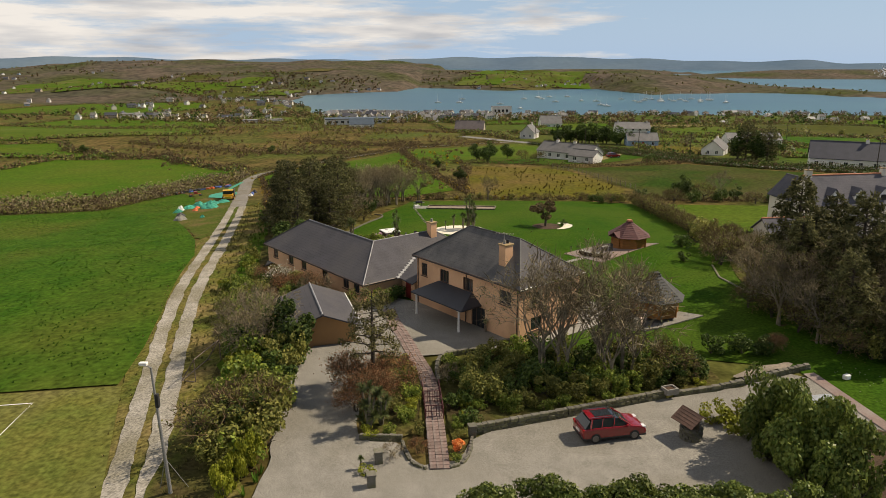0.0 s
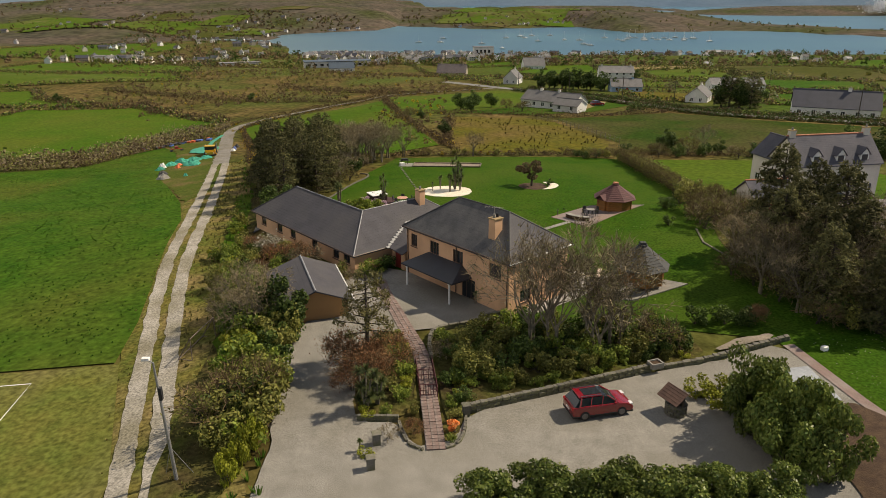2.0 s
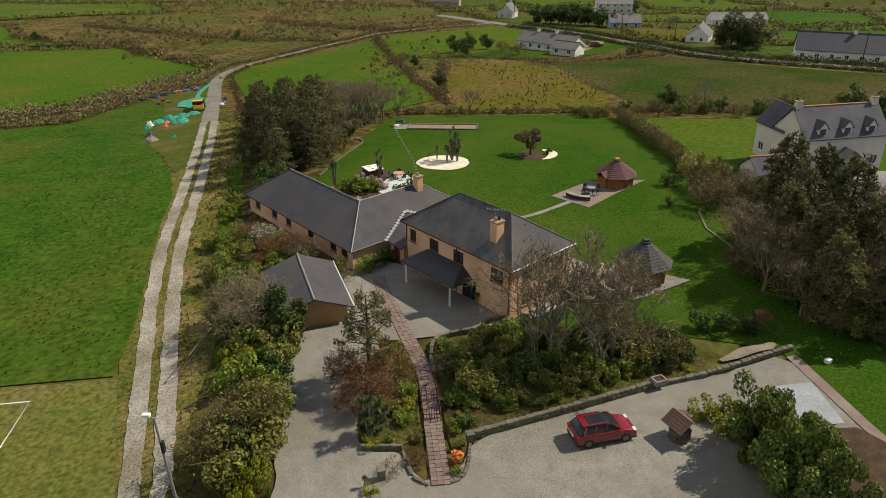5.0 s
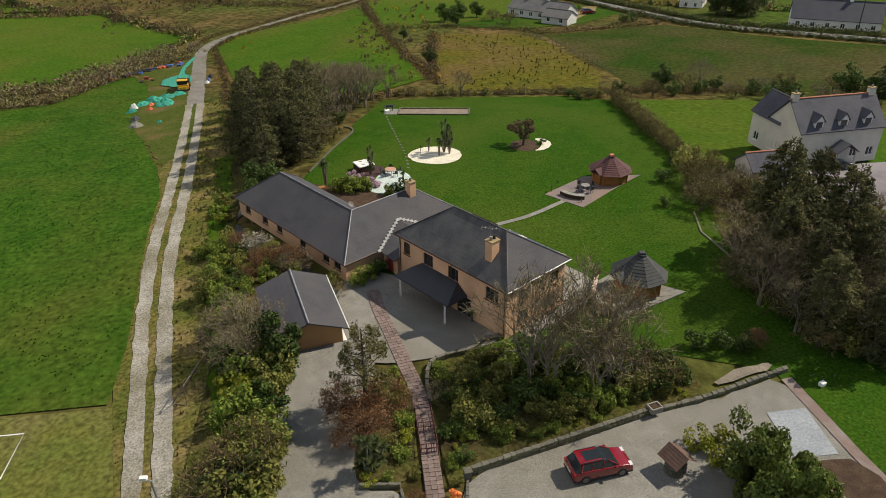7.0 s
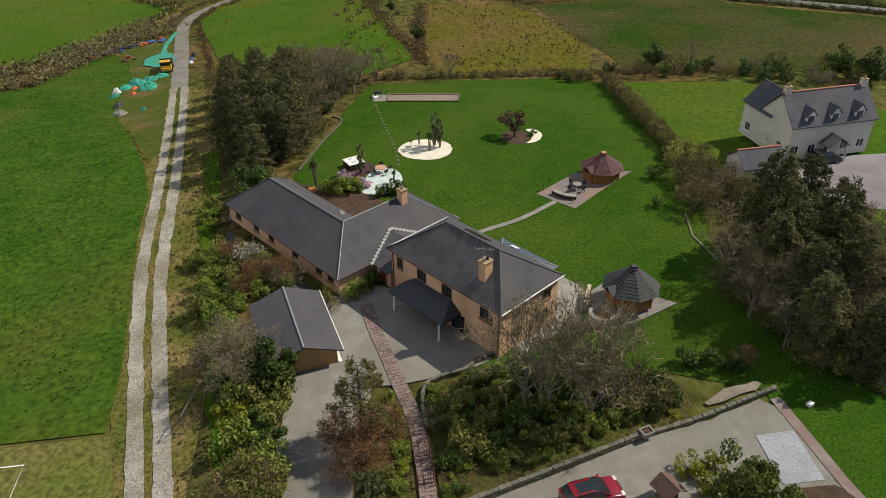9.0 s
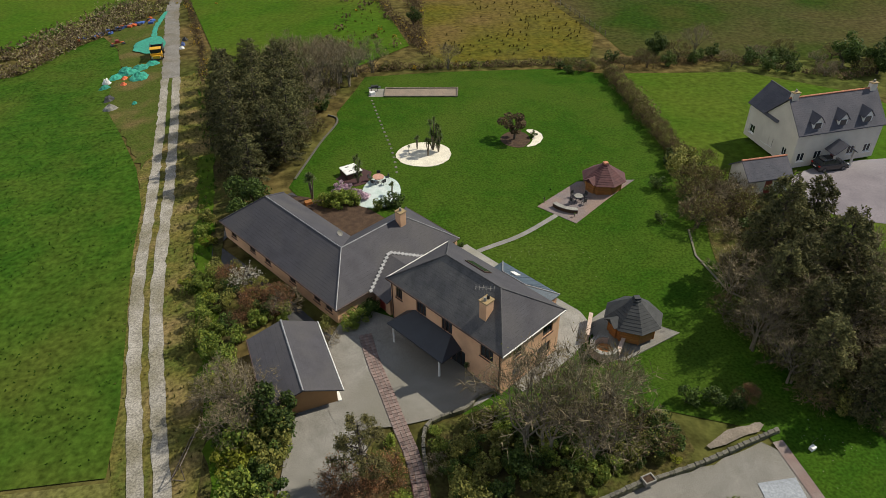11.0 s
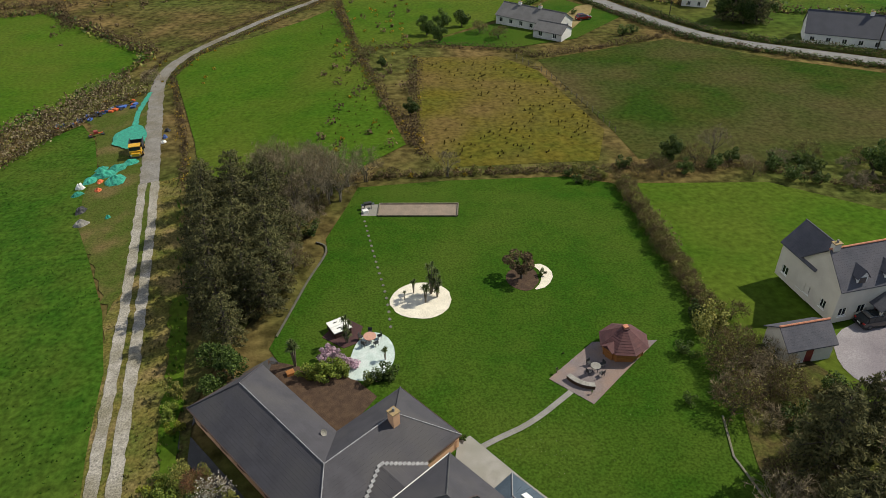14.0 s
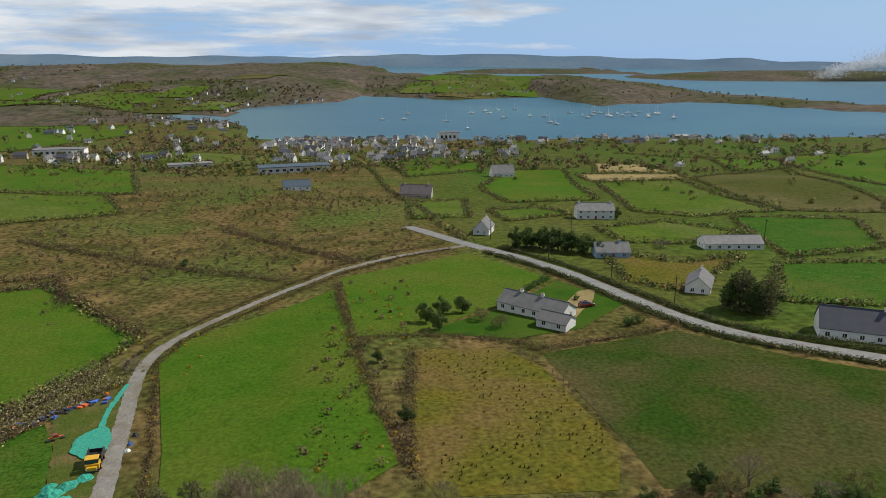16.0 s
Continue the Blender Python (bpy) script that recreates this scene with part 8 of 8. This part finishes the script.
TOWN = {}
spots = [(-100, 20, 650, 800, 40), (-130, 60, 760, 980, 105), (-330, -150, 630, 740, 24), (-420, -180, 740, 1200, 40), (20, 130, 660, 800, 34), (100, 430, 830, 950, 44), (430, 1100, 840, 950, 24), (-420, -110, 1300, 1700, 26), (60, 330, 1680, 1900, 20), (-1100, -450, 900, 1900, 34), (200, 420, 560, 800, 6)]
for x0, x1, y0, y1, n in spots:
    for _ in range(n):
        x, y = rng.uniform(x0, x1), rng.uniform(y0, y1)
        if ground_z(x, y) < SEA + 1.5:
            continue
        k = int(rng.choice(6, p=[0.25, 0.25, 0.14, 0.06, 0.12, 0.18]))
        m = at_ground(x, y, rng.uniform(-40, 40) + (90 if rng.uniform() < 0.3 else 0)) @ Matrix.Diagonal((0.78, 0.85, 0.85, 1))
        if k in TOWN:
            copy_thing(TOWN[k], m)
        else:
            TOWN[k] = town_model(k)
            TOWN[k].matrix_basis = m
for x, y, rz, ln, dp, h, mt, lb in ((-318, 772, 8, 46, 16, 6, M_FARWHITE, "long white flat-roofed hall at the village"), (-71, 592, 14, 52, 14, 4.5, M_FARWHITE, "long white shed with blue roof"), (-160, 640, 20, 34, 10, 3.5, M_FARWHITE, "row of low white houses"), (70, 905, 5, 24, 12, 10, M_FARWHITE, "tall white building on the quay")):
    b = thing("hall", at_ground(x, y, rz), lb, "building")
    part("wall", boxed(-ln / 2, ln / 2, -dp / 2, dp / 2, -1, h), mt, b)
    part("roof", boxed(-ln / 2 - 0.5, ln / 2 + 0.5, -dp / 2 - 0.5, dp / 2 + 0.5, h + 0.01, h + 0.5, bevel=0.1), M_ZINC if "blue" in lb else M_GREYROOF, b)
    for i in range(int(ln / 5)):
        part("window", boxed(-ln / 2 + 2 + i * 5, -ln / 2 + 4.5 + i * 5, -dp / 2 - 0.05, -dp / 2 + 0.1, h * 0.35, h * 0.7), M_GLASS, b)


def build_boat(first=[None]):
    b = thing("boat", Matrix(), "white moored sailing boat on the bay", "boat", "moored boats")
    bm = bmesh.new()
    prof = [(-4, 0.9), (-2, 1.3), (1, 1.3), (3, 0.8), (4.6, 0.0)]
    top = [bm.verts.new((x, w, 1.0 + 0.05 * x)) for x, w in prof] + [bm.verts.new((x, -w, 1.0 + 0.05 * x)) for x, w in prof[::-1][1:]]
    bot = [bm.verts.new((v.co.x * 0.9, v.co.y * 0.6, -0.3)) for v in top]
    bm.faces.new(top)
    bm.faces.new(bot[::-1])
    for i in range(len(top)):
        bm.faces.new((top[i], bot[i], bot[(i + 1) % len(top)], top[(i + 1) % len(top)]))
    bmesh.ops.recalc_face_normals(bm, faces=bm.faces)
    part("hull", bm, M_WHITE, b)
    part("cabin", boxed(-1.5, 1.5, -0.8, 0.8, 1.0, 1.8, bevel=0.1), M_WHITE, b)
    bm = bmesh.new()
    tube(bm, (0.8, 0, 1.7), (0.8, 0, 11), 0.14, 0.1, 6)
    part("mast", bm, M_WHITE, b)
    return b


boat = None
for i in range(40):
    if i < 24:
        x, y = rng.uniform(300, 470), rng.uniform(1215, 1330)
    else:
        x, y = rng.uniform(-40, 260), rng.uniform(1020, 1400)
    m = pose(x, y, SEA, 0, 0, rng.uniform(140, 220)) @ Matrix.Diagonal((1.15, 1.15, 1.15, 1))
    if boat is None:
        boat = build_boat()
        boat.matrix_basis = m
    else:
        copy_thing(boat, m)

def build_smoke():
    """A drifting plume of smoke over the far island, made of very many small wisps."""
    n = 9000
    t = rng.uniform(0, 1, n) ** 0.8
    p = np.stack([1545 + 460 * t, 2585 + 60 * t, SEA + 8 + 95 * t ** 0.6], 1)
    lump = 0.6 + 0.5 * np.sin(t * 21) * np.sin(t * 8 + 1)
    p += rng.normal(size=(n, 3)) * np.stack([20 + 40 * t, 25 + 30 * t, (5 + 24 * t) * lump], 1)
    p[:, 2] = np.maximum(p[:, 2], SEA + 5)
    v, f = leaves(p, 2.1, 0.8, 0.3, 0.8)
    m = mat("pale_smoke", (0.8, 0.8, 0.82), (0.74, 0.75, 0.78), 0.02, 0.2, 1.0, 0.0, spec=0.0, fineamt=0.0)
    tagged(quads_obj("smoke", v, f, m), "white smoke drifting from the far island", "smoke", kind="stuff")


build_smoke()

# ---- brick path, paver by paver ----
bm = bmesh.new()
box(bm, -0.18, 0.18, -0.2, 0.2, -0.05, 0.05)
bmesh.ops.bevel(bm, geom=[e for e in bm.edges if all(v.co.z > 0 for v in e.verts)], offset=0.012, segments=1, affect="EDGES")
PAVER = bpy.data.meshes.new("paver")
bm.to_mesh(PAVER)
bm.free()
PAVER.materials.append(M_BRICKP)
draped("path_bed", ribbon(PATHL, 0.64, -0.64), M_BRICKP, "brick dust jointing under the paver path", "path", 0.16, 1.5, 0.8)
bp = thing("brick_path", Matrix(), "red-brown paver path from the gravel to the house", "path", kind="structure")
for i, (x, y, a) in enumerate(on_line(PATHL, 0.385)):
    for k in (-1, 0, 1):
        off = k * 0.415 + (0.1 if i % 2 else -0.1) * (k == 0) * 0
        px, py = x - math.sin(a) * off, y + math.cos(a) * off
        ob = new("paver", PAVER)
        ob.parent = bp
        ob.matrix_basis = pose(px, py, ground_z(px, py) + 0.17 + rng.normal() * 0.006, rng.normal() * 0.6, rng.normal() * 0.6, math.degrees(a) + rng.normal() * 1.0)
